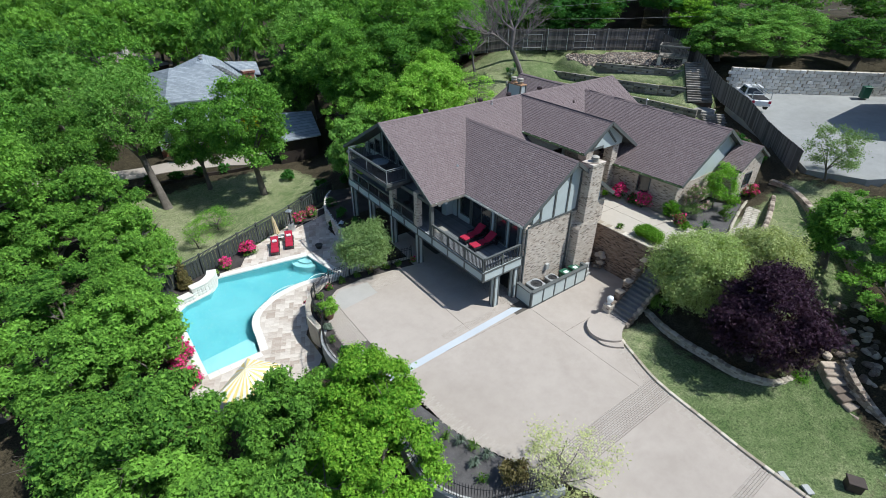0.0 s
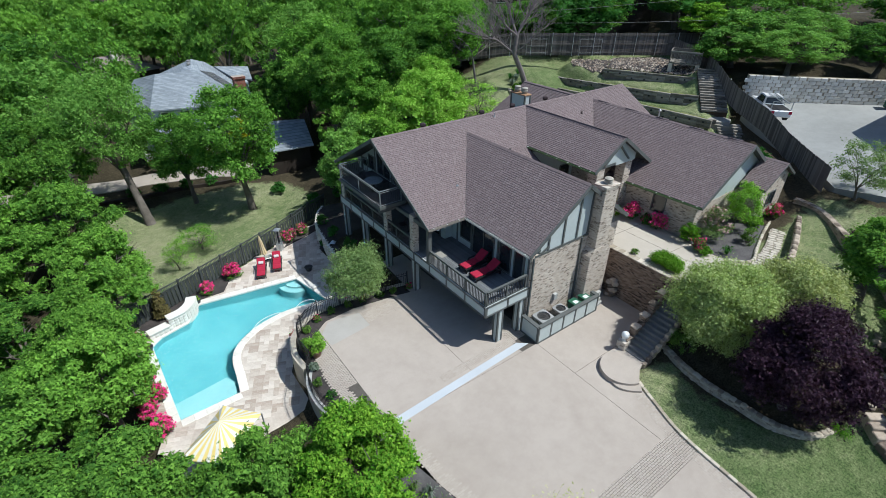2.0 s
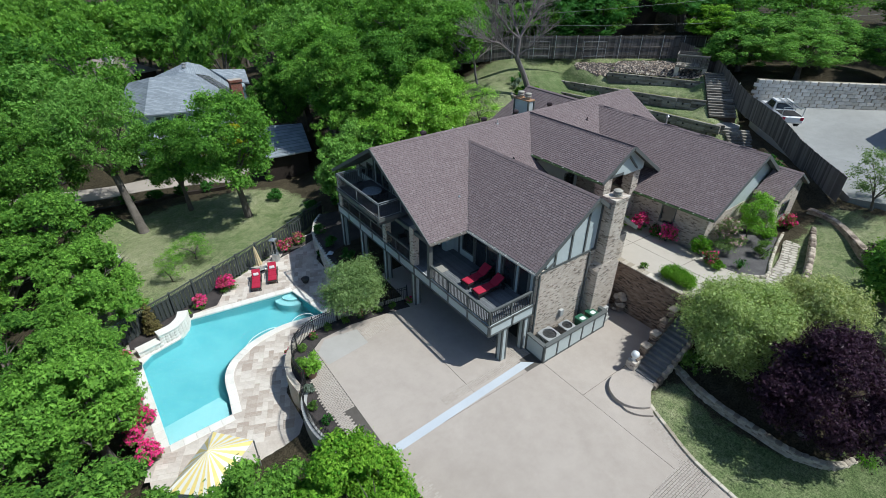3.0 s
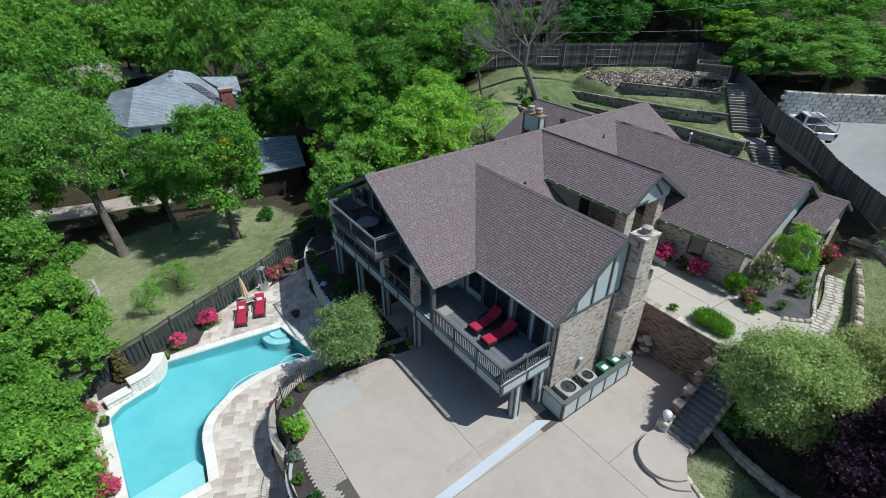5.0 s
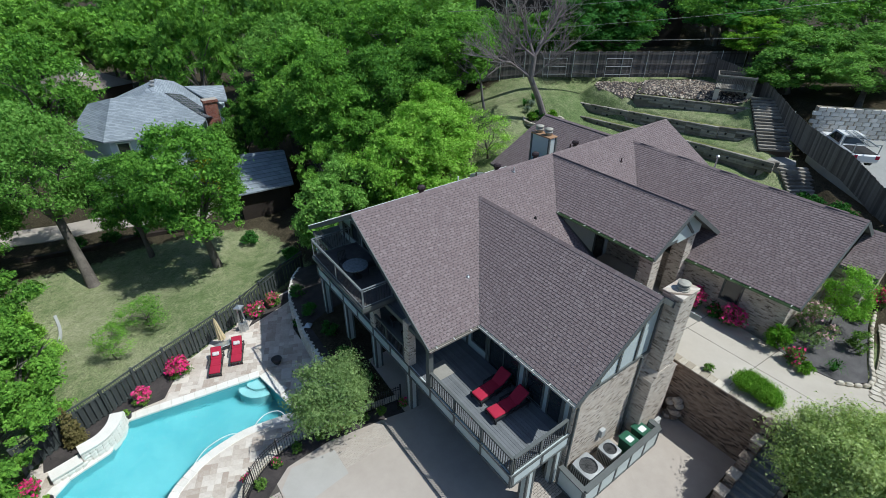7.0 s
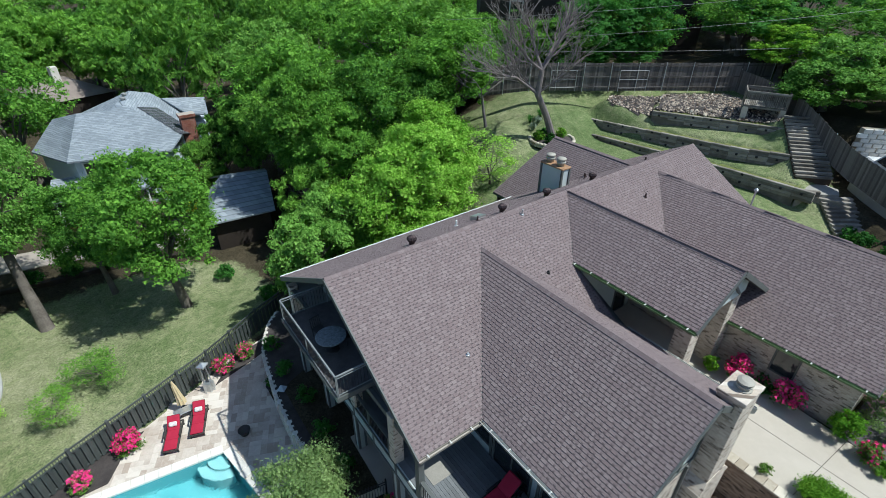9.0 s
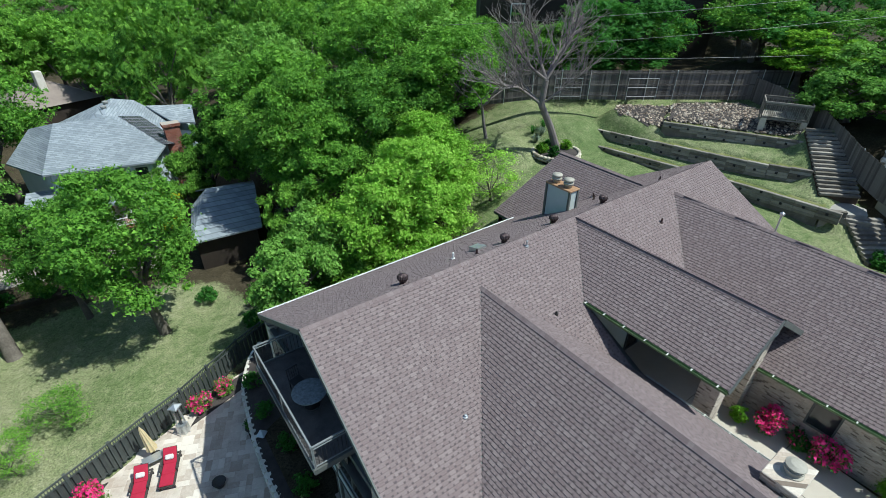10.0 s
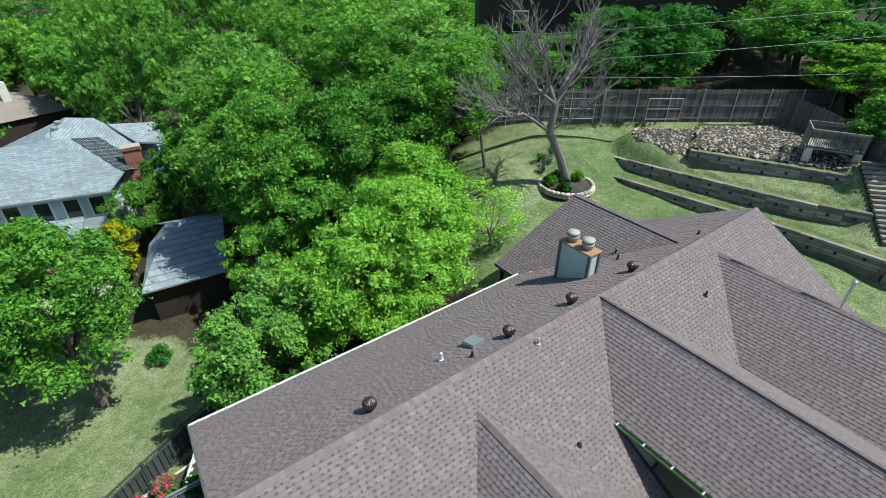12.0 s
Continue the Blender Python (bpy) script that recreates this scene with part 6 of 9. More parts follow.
# kinds: height, crown radius across and up
tree_kind("near_a", 7.0, 3.0, 2.7, 28000, 0.098, oak_m, bark_m, 3, 120, 0.2, spread=0.36)
tree_kind("near_b", 6.4, 2.8, 2.4, 27000, 0.098, oak_m, bark_m, 5, 115, 0.2, spread=0.36)
tree_kind("near_c", 6.8, 3.1, 2.5, 28000, 0.098, oak_m, bark_m, 8, 120, 0.2, spread=0.36)
tree_kind("near_d", 7.0, 3.0, 2.6, 36000, 0.09, fresh_m, bark_m, 67, 120, 0.19, spread=0.37)
tree_kind("near_e", 7.0, 3.0, 2.6, 32000, 0.09, pale_leaf_m, bark_m, 68, 120, 0.19, spread=0.37)
tree_kind("leaning", 11.0, 4.8, 3.6, 30000, 0.1, pale_leaf_m, bark_m, 62, 170, 0.19, 0.36, bend=V(-0.6, 3.6, 0))
tree_kind("mid_a", 12, 4.6, 4.3, 30000, 0.112, wood_m, bark_m, 13, 150, 0.18, 0.3)
tree_kind("mid_b", 12, 4.2, 4.8, 30000, 0.112, wood_m, bark_m, 17, 150, 0.18, 0.3)
tree_kind("mid_c", 12, 4.9, 4.0, 30000, 0.112, oak_m, bark_m, 19, 150, 0.18, 0.3)
tree_kind("lime_a", 8.5, 3.2, 3.6, 34000, 0.08, lime_m, bark_m, 23, 150, 0.2, 0.16)
tree_kind("lime_b", 8.0, 2.7, 3.4, 30000, 0.08, lime_m, bark_m, 29, 140, 0.21, 0.14)
tree_kind("thin", 6.0, 2.0, 2.6, 4200, 0.06, lime_m, bark_m, 31, 60, 0.28, 0.08)
tree_kind("pale", 12, 4.4, 4.2, 30000, 0.1, pale_leaf_m, bark_m, 61, 170, 0.19, 0.3)
tree_kind("far_a", 12, 5.2, 4.4, 8500, 0.175, wood_m, bark_m, 37, 120, 0.2, 0.3)
tree_kind("far_b", 12, 4.8, 4.8, 8500, 0.175, wood_m, bark_m, 41, 120, 0.2, 0.3)
tree_kind("far_c", 12, 5.4, 4.2, 6500, 0.225, deep_m, bark_m, 43, 120, 0.2, 0.3)
tree_kind("dist_a", 12, 5.2, 4.6, 3600, 0.29, wood_m, bark_m, 73, 110, 0.2, 0.3, twigs=0)
tree_kind("dist_b", 12, 5.0, 4.4, 3600, 0.29, oak_m, bark_m, 75, 110, 0.2, 0.3, twigs=0)
tree_kind("pale_far", 12, 5.0, 4.5, 8500, 0.175, pale_leaf_m, bark_m, 45, 120, 0.2, 0.3)
tree_kind("plum", 4.8, 2.75, 2.35, 38000, 0.07, plum_m, bark_m, 47, 180, 0.18, 0.14, spread=0.52)
tree_kind("sage", 4.2, 2.5, 2.05, 40000, 0.055, sage_m, bark_m, 53, 240, 0.17, 0.12, spread=0.6)
tree_kind("sage_green", 4.2, 2.5, 2.05, 80000, 0.046, sagegreen_m, bark_m, 55, 260, 0.17, 0.12, spread=0.62)
tree_kind("olive", 3.3, 2.0, 1.35, 20000, 0.05, olive_m, bark_m, 59, 120, 0.21, 0.07, spread=0.55)

for key, x, y, top, s, t in (("near_d", -13.0, -1.9, 4.3, 0.88, 0), ("near_b", -16.4, -0.4, 4.0, 0.9, 40), ("near_d", -14.6, -5.0, 3.7, 0.95, 80), ("near_a", -18.2, -4.0, 3.4, 1.0, 130), ("near_c", -20.9, 2.0, 3.8, 1.0, 10),
                             ("near_b", -20.9, 9.6, 4.3, 1.05, 200), ("near_c", -20.9, 13.4, 3.6, 0.8, 70), ("near_a", -24.2, 9.6, 3.4, 1.05, 260), ("near_c", -23.8, 4.0, 2.7, 1.0, 310), ("near_a", -24.2, 16.4, 2.9, 1.05, 20), ("near_b", -20.6, 18.6, 3.4, 1.0, 95),
                             ("near_c", -19.6, 23.2, 3.2, 0.9, 150), ("near_b", -28.5, 13, 2.8, 1.1, 60), ("near_c", -28, 21.5, 3.2, 1.1, 0), ("near_a", -22.5, -1.6, 2.6, 1.0, 33), ("near_b", -24.5, 26.5, 3.6, 1.1, 77), ("near_a", -30, 28, 4, 1.2, 21), ("near_c", -27.5, -2.5, 2.2, 1.1, 170)):
    h = KINDS[key][2]
    z0 = ground_z(x, y)
    plant(key, x, y, z0, s, t, (top - z0) / h, "broad green oak with dense fresh leaves", "tree", "oaks round the pool")
for key, x, y, top, s, t, lab in (("leaning", -15.6, 36.4, 9.6, 1.0, 0, "tall oak with a pale leaning trunk"), ("near_c", -1.4, 47.6, 4.6, 0.8, 60, "small tree beside the neighbouring house"), ("mid_a", -6.9, 32.0, 9.4, 0.97, 50, "oak with a low spreading crown"), ("mid_a", -11.0, 37.5, 6.4, 0.66, 90, "oak with a dense crown"),
                                  ("near_c", -21.5, 29.2, 5.0, 1.15, 15, "broad oak at the edge of the lawn"), ("mid_c", -22.6, 38.4, 7.6, 0.9, 200, "oak beside the lane"), ("mid_a", -27.5, 44, 8.4, 0.95, 260, "oak beside the lane"), ("mid_b", 6.6, 32.6, 10.6, 0.85, 30, "tall green tree behind the house"), ("near_c", 3.6, 32.2, 6.2, 0.8, 30, "green tree beside the brick outbuilding"), ("lime_a", 9.2, 24.4, 10.2, 1.2, 10, "bright green young tree behind the roof"), ("lime_b", 6.2, 24.0, 9.2, 1.25, 60, "bright green young tree behind the roof"),
                                  ("near_e", -0.2, 23.6, 6.6, 1.05, 100, "round green tree at the house corner"), ("near_e", 2.9, 25.6, 7.0, 1.05, 140, "bright green tree behind the house"), ("lime_b", 12.0, 27.6, 10.6, 1.2, 190, "bright green tree by the back lawn"),
                                  ("thin", 15.2, 24.0, 8.6, 1.15, 0, "slender tree with sparse new leaves"), ("mid_a", 10.3, 34.5, 12.5, 0.95, 77, "tall dark green tree"), ("mid_b", 15.6, 34.5, 13.2, 0.95, 0, "tall dark green tree"),
                                  ("mid_c", 5.2, 37, 12.0, 1.0, 200, "tall dark green tree"), ("mid_b", 6.2, 46.5, 12.0, 1.2, 20, "tall dark green tree"), ("mid_a", 20, 37, 13.5, 0.9, 120, "tall dark green tree"),
                                  ("near_c", -9.6, 46.9, 3.6, 0.8, 75, "round green tree before the neighbouring porch"), ("near_b", 1.2, 48.2, 6.6, 0.9, 33, "green tree beside the neighbouring house"), ("near_a", 3.6, 46.2, 8.0, 0.9, 133, "green tree beside the neighbouring house"), ("far_c", 33.3, 30.2, 16.6, 0.8, 40, "dark green tree behind the back fence"), ("far_c", 36.6, 28.2, 16.8, 0.8, 140, "dark green tree behind the back fence"), ("far_c", 35.2, 28.4, 13.0, 0.7, 200, "low dark green tree behind the back fence"), ("far_c", 31.6, 30.6, 12.8, 0.65, 20, "low dark green tree behind the back fence"), ("far_a", 44.6, 21.6, 17.5, 0.7, 240, "green tree behind the back fence"), ("near_d", 42.4, 16.6, 14.8, 1.2, 40, "bright green tree hanging over the fence corner"), ("near_e", 37.7, 11.9, 13.5, 1.15, 0, "green tree beside the corner platform"), ("near_e", 39.8, 11.6, 14.8, 1.2, 80, "green tree leaning over the back fence"), ("pale", 40.0, 6.2, 13.8, 0.85, 60, "green tree beyond the stone wall"), ("pale", 44.5, 7.5, 15, 0.95, 100, "tall green tree on the slope"), ("mid_a", 47, 1, 14, 0.9, 190, "green tree on the slope"),
                                  # the last two trees of this row are added to shade the lawn
                                  ("near_b", 15.4, -10.2, 7.8, 1.0, 0, "small green tree beside the path"), ("near_a", 19.5, -13.5, 7.6, 1.0, 10, "green tree on the bank"), ("near_c", 13.6, -14.6, 5.6, 0.9, 50, "green tree over the rocky bank"), ("near_b", 11.2, -18.6, 6.8, 1.0, 150, "green tree over the rocky bank"), ("near_a", 8.4, -21.0, 6.4, 1.0, 250, "green tree below the lawn")):
    z0 = ground_z(x, y)
    plant(key, x, y, z0, s, t, (top - z0) / KINDS[key][2], lab)
# woods beyond
KEEP = [(-14, 5, 41, 64), (-8, 5, 32, 41), (-24, -3, 24, 41), (-30, -12, 40, 50), (-20, -3, 64, 96)]
wood = random.Random(5)
spots = []
tries = 0
while len(spots) < 120 and tries < 9000:
    tries += 1
    y = 28 + 110 * wood.random() ** 1.35
    x = wood.uniform(-34 - 0.42 * y, 12 + 0.85 * y)
    if x > 22 and y < 36:
        continue
    if any(a < x < b and c < y < d for a, b, c, d in KEEP) or (x > -4 and y < 33 and x < 24) or (x < -3 and y < 40 and x > -21):
        continue
    if (x > 30 and y < 40 and wood.random() < .5) or (28 < x < 58 and 28 < y < 56):
        continue
    sep = 4.4 + 0.03 * y
    if all((x - a) ** 2 + (y - b) ** 2 > sep * sep for a, b in spots):
        spots.append((x, y))
spots += [(-14, 101), (-8, 101), (-2, 99), (-22, 99), (-5, 107), (-12, 108), (-28, 90), (-21, 80), (-27, 74), (-3, 90), (-42, 150), (-34, 146), (-26, 152), (-18, 148), (-10, 153), (-2, 147), (6, 152)]
for x, y in spots:
    key = wood.choice(["mid_a", "mid_b", "mid_c"]) if y < 40 else wood.choice(["far_a", "far_b", "far_a", "pale_far"] if y < 64 else ["dist_a", "dist_b"])
    s = wood.uniform(0.85, 1.15)
    z0 = ground_z(x, y)
    top = (12.2 if x > 0 else 9.5) + wood.uniform(-1.8, 1.6) + 0.02 * y + (max(0, z0 - 4) * 0.8)
    plant(key, x, y, z0, s, wood.uniform(0, 360), max(0.6, (top - z0) / 12), "green woodland tree in spring leaf", "tree", "woodland trees")
for x, y, top in ((28, 37, 14), (57, 22, 19), (54, 12, 18), (24, 41, 13.5), (62, 34, 20), (47, 42, 17), (66, 16, 19), (58, 3, 17), (52, -6, 14), (70, 3, 18), (31, 33, 14.5), (39, 29.5, 15.5), (34.5, 32, 16.5), (30, 35.5, 14), (46, 21.5, 16.5), (52, 26, 18), (29, 43, 14), (35, 44, 15), (60, 28, 19), (47, 15, 16)):
    z0 = ground_z(x, y)
    plant(wood.choice(["mid_a", "mid_b"]) if x < 40 else wood.choice(["far_a", "far_c"]), x, y, z0, 1.0, wood.uniform(0, 360), (top - z0) / 12, "tall dark tree on the hillside", "tree", "woodland trees")
plant("sage_green", 7.2, -6.3, 1.0, 1.12, 0, 1.12, "large round bush with pale sage leaves", "bush")
plant("sage", 9.8, -8.4, 2.0, 1.0, 120, 1.0, "large round bush with pale cream-green leaves", "bush")
plant("plum", 6.1, -10.8, 0.95, 0.97, 0, 1.06, "dark purple-leaved plum tree", "tree")
plant("olive", -6.5, 10.0, -0.1, 1.08, 0, 1.15, "small round-headed green tree by the iron fence", "tree")


# ---- back garden ----
def tie_wall(line, top0, top1, h, rows):
    """Terrace wall of stacked timbers, each a piece, tapering out at its tip."""
    line = smooth_line(line, 5)
    g = Geo()
    n = len(line) - 1
    ribbon_wall(g, line, 0.16, lambda p: min(ground_z(p.x - 0.5, p.y), ground_z(p.x + .3, p.y)) - 0.6, lambda p: top_at(line, p, top0, top1) - 0.04)
    w = solid("terrace_wall", g, timber_m, "stepped terrace wall of weathered grey timbers", "retaining wall", "structure")
    g = Geo()
    ribbon_wall(g, offset_line(line, 0.55), 1.0, lambda p: top_at(line, p, top0, top1) - 0.9, lambda p: top_at(line, p, top0, top1) - 0.07)
    part("backfill", g, grass_m, w, "grass up to the wall top")
    pts = along(line, 1.3)
    for (p, a) in pts:
        t = top_at(line, p, top0, top1)
        k = max(1, min(rows, int((t - ground_z(p.x - 0.6, p.y - 0.2)) / 0.2) + 1, 2 + int((p - line[0]).length / 1.2)))
        for r in range(k):
            gg = Geo()
            gg.rbox(0.0, -0.13, -0.19, 1.29, 0.13, 0.0, 0.02, pose(p.x, p.y, t - 0.2 * r, 0, 0, math.degrees(a) + rng.uniform(-.6, .6)))
            part("timber", gg, timber_m, w)
            if (r + int(p.x * 7)) % 3 == 1:
                gg = Geo()
                gg.rbox(0.5, -0.2, -0.17, 0.66, 0.15, -0.02, 0.01, pose(p.x, p.y, t - 0.2 * r, 0, 0, math.degrees(a)))
                part("tie_end", gg, dark_m, w, "dark end of a tie timber")


def top_at(line, p, t0, t1):
    d, s, side = plan_dist(p.x, p.y, line)
    return t0 + (t1 - t0) * s


tie_wall(T1, 6.45, 6.4, 0.9, 4)
tie_wall(T2, 7.28, 7.7, 1.0, 5)
tie_wall(T3, 8.75, 8.85, 0.9, 4)
tie_wall([V(29.3, 8.1), V(29.8, 7.4), V(30.1, 6.8)], 6.35, 5.85, 0.7, 3)
# rocks on the top terrace
rocks = thing("rock_bank", (31.5, 21, 9), "bank of loose broken rocks below the fence", "rocks")
rk = random.Random(3)
SHARDS = [stone_mesh("rock", 0.5, 0.36, 0.24, m, k + 60, 6) for k, m in enumerate((rock_m, rock_m, stone_m, redrock_m, rock_m, tanrock_m))]
g = Geo()
for x in np.arange(28.9, 39, 0.35):
    for y in np.arange(12, 26, 0.35):
        if inside(x + .17, y + .17, RB):
            g.add([(px, py, ground_z(px, py) + 0.04) for px, py in ((x, y), (x + .35, y), (x + .35, y + .35), (x, y + .35))], [(0, 1, 2, 3)])
part("soil", g, mulch_m, rocks, "bare brown soil between the rocks")
count = 0
g = Geo()
while count < 2300:
    x, y = rk.uniform(28.5, 39), rk.uniform(12, 26)
    if not inside(x, y, RB):
        continue
    s = rk.uniform(0.16, 0.28) * (1.5 if rk.random() < 0.1 else 1) if count < 300 else rk.uniform(0.09, 0.2)
    m = pose(x, y, ground_z(x, y) + s * 0.16, rk.uniform(-50, 50), rk.uniform(-50, 50), rk.uniform(0, 360)) @ Matrix.Diagonal((s * rk.uniform(0.9, 1.9), s * 1.2, s * rk.uniform(0.6, 1.3), 1))
    me = SHARDS[rk.randrange(6)]
    if count < 300:
        piece("rock", me, rocks, m)
    else:
        g.add([m @ v.co for v in me.vertices], [tuple(f.vertices) for f in me.polygons])
    count += 1
part("gravel", g, rock_m, rocks, "small broken rocks", kind="stuff")


def plank_fence(line, zb, h, mat, label, group, white=()):
    """Board fence with posts and rails; zb(p) is the foot."""
    line = smooth_line(line, 4)
    f = thing("board_fence", (line[0].x, line[0].y, zb(line[0])), label, "fence", group)
    me = mesh_of("board", Geo().rbox(0.003, -0.012, 0, 0.142, 0.012, 1.0, 0.004), mat)
    for p, a in along(line, 0.145):
        piece("board", me, f, pose(p.x, p.y, zb(p) - 0.05, 0, 0, math.degrees(a)) @ Matrix.Diagonal((1, 1, h + rng.uniform(-.03, .03), 1)))
    side = offset_line(line, 0.05)
    for z in (0.3, h / 2, h - 0.25):
        for a, b in zip(side, side[1:]):
            g = Geo()
            g.beam((a.x, a.y, zb(a) + z), (b.x, b.y, zb(b) + z), 0.04, 0.09)
            part("rail", g, mat, f)
    for p, a in along(side, 2.4):
        g = Geo()
        g.lathe([(0.035, -0.1), (0.035, h), (0.005, h + 0.03)], 8, (p.x, p.y, zb(p)))
        part("post", g, metal_m, f, "galvanised post")
    return f


BF = [V(16.5, 35.6), V(23.4, 30.9), V(26.2, 28.9), V(30.5, 25.5), V(34.6, 22.4), V(38.1, 19.7), V(42, 17.0)]
bz = lambda p: 9.35 + 0.012 * (p.x - 30) - max(0, 25 - p.x) * 0.12
plank_fence(BF[::-1], bz, 2.4, oldfence_m, "weathered grey board fence along the back of the garden", "boundary fences")
# pale repair frames on the back fence
for a, b in ((V(26.2, 28.8), V(28.0, 27.4)), (V(31.0, 25.0), V(33.0, 23.5))):
    e = thing("gate_frame", (a.x, a.y, 9.4), "pale pipe frame of a fence gate", "gate")
    g = Geo()
    for z in (0.25, 1.0, 1.75):
        g.tube([(a.x - 0.12, a.y - 0.12, bz(a) + z), (b.x - 0.12, b.y - 0.12, bz(b) + z)], [0.035, 0.035], 6)
    for q in (a, b):
        g.tube([(q.x - 0.12, q.y - 0.12, bz(q) - 0.05), (q.x - 0.12, q.y - 0.12, bz(q) + 1.8)], [0.035, 0.035], 6)
    part("frame", g, oldpipe_m, e)
RF = [V(39.6, 18.6), V(38.2, 15.4), V(36.2, 12.4), V(34.7, 10.1), V(33.4, 8.4), V(32.2, 6.6), V(31.2, 5.0), V(30.0, 3.1), V(28.7, 0.5), V(26.4, -1.7), V(23.9, -4.3)]
rz = lambda p: float(np.interp(p.y, (-4.3, 0.5, 3.1, 5.0, 6.6, 8.4, 10.1, 12.4, 18.6), (5.05, 5.3, 6.45, 6.75, 7.0, 7.5, 8.1, 8.9, 9.4)))
plank_fence(RF, rz, 1.9, oldfence_m, "dark weathered board fence beside the neighbouring drive", "boundary fences")
# garden platform on stone piers
plat = thing("garden_platform", (33.8, 14.2, 9.2), "small grey timber platform with rails on stone piers", "platform")
pm = frame_along((33.35, 15.0, 0), (34.85, 12.0, 0))[0] @ Matrix.Translation((0, 0, -0.62)) @ Matrix.Diagonal((0.82, 0.85, 1, 1))
for i in range(14):
    g = Geo()
    g.box(0.05 + i * 0.255, 0.0, 10.55, 0.29 + i * 0.255, 2.4, 10.6, pm)
    part("floor_board", g, timber_m, plat)
for a, b in (((0, 0), (3.6, 0)), ((3.6, 0), (3.6, 2.4)), ((3.6, 2.4), (0, 2.4)), ((0, 2.4), (0, 0))):
    for z in (10.45, 11.5, 11.6):
        g = Geo()
        g.beam(pm @ V(*a, z), pm @ V(*b, z), 0.08, 0.12)
        part("rail", g, timber_m, plat, "weathered rail")
m_gb = mesh_of("baluster", Geo().box(-0.02, -0.02, 10.55, 0.02, 0.02, 11.5), timber_m)
for i in range(25):
    for y in (0, 2.4):
        piece("baluster", m_gb, plat, pm @ Matrix.Translation((i * 0.15, y, 0)))
for i in range(16):
    for x in (0, 3.6):
        piece("baluster", m_gb, plat, pm @ Matrix.Translation((x, i * 0.15, 0)))
for x in (0.25, 3.35):
    for y in (0.2, 2.2):
        g = Geo()
        g.rbox(x - 0.25, y - 0.25, 8.3, x + 0.25, y + 0.25, 10.5, 0.04, pm)
        part("pier", g, stone_m, plat, "rough stone pier")
# back stair: long timber treads
bst = thing("hill_stair", (31, 9.5, 5.5), "long hillside stair with grey timber treads", "stair", kind="structure")
A, B = FLIGHTS[0]
NB = 17
for i in range(NB):
    t = i / (NB - 1)
    p = A.lerp(B, t)
    ang = math.degrees(math.atan2(B.y - A.y, B.x - A.x))
    g = Geo()
    g.rbox(-0.13, -1.2, -0.14, 0.13, 1.2, 0.03, 0.015, pose(p.x, p.y, p.z, 0, 0, ang))
    part("tread", g, timber_m, bst)
g = Geo()
g.add([pose(A.x, A.y, 0, 0, 0, ang) @ V(0, y, A.z - z) for y in (-1.2, 1.2) for z in (.16, 1.6)] + [pose(B.x, B.y, 0, 0, 0, ang) @ V(0, y, B.z - z) for y in (-1.2, 1.2) for z in (.16, 1.6)],
      [(0, 2, 6, 4), (1, 5, 7, 3), (0, 4, 5, 1), (2, 3, 7, 6), (0, 1, 3, 2), (4, 6, 7, 5)])
part("bed", g, soil_m, bst)
A2, B2 = FLIGHTS[1]
ang2 = math.degrees(math.atan2(B2.y - A2.y, B2.x - A2.x))
for i in range(10):
    p = A2.lerp(B2, i / 9)
    g = Geo()
    g.rbox(-0.17, -1.1, -0.2, 0.17, 1.1, 0.03, 0.015, pose(p.x, p.y, p.z, 0, 0, ang2))
    part("tread", g, timber_m, bst)
g = Geo()
g.prism([V(30.3, 8.9), V(29.6, 8.0), V(30.2, 6.9), V(31.0, 6.2), V(32.0, 6.6), V(32.2, 7.6)], 5.2, 6.15)
part("landing", g, flag_m, bst, "pale flagstone landing")
# planted ring with a leaning bare tree
RC = V(22.7, 24.8)
rc_z = ground_z(RC.x, RC.y)
ring = thing("tree_ring", (RC.x, RC.y, rc_z), "round pale stone planter ring round a tree", "planter")
for row in range(2):
    for i in range(36):
        a = 2 * math.pi * (i + 0.5 * row) / 36
        piece("stone", PALE[i % 6], ring, pose(RC.x + 1.85 * math.cos(a), RC.y + 1.85 * math.sin(a), rc_z + 0.12 + row * 0.22, 0, 0, math.degrees(a) + 90) @ Matrix.Diagonal((0.36, 0.4, 0.42, 1)))
g = Geo()
g.lathe([(1.75, rc_z - 0.4), (1.75, rc_z + 0.3), (0.3, rc_z + 0.38)], 22, (RC.x, RC.y, 0))
part("soil", g, mulch_m, ring)


def branching(g, p, d, L, r, depth, rnd, up=0.25):
    """A bare limb that forks."""
    d = d.normalized()
    q = p + d * L * 0.5 + V(rnd.uniform(-.1, .1), rnd.uniform(-.1, .1), 0.02) * L
    e = q + (d + V(rnd.uniform(-.35, .35), rnd.uniform(-.35, .35), up * rnd.uniform(0, 1))).normalized() * L * 0.5
    g.tube([p, q, e], [r, r * 0.82, r * 0.66], 6 if depth > 2 else 4)
    if depth:
        for k in range(2 if rnd.random() < 0.6 else 3):
            nd = d + V(rnd.uniform(-1, 1), rnd.uniform(-1, 1), rnd.uniform(-.25, .8)) * 0.75
            branching(g, e, nd, L * rnd.uniform(0.6, 0.85), r * 0.62, depth - 1, rnd, up)


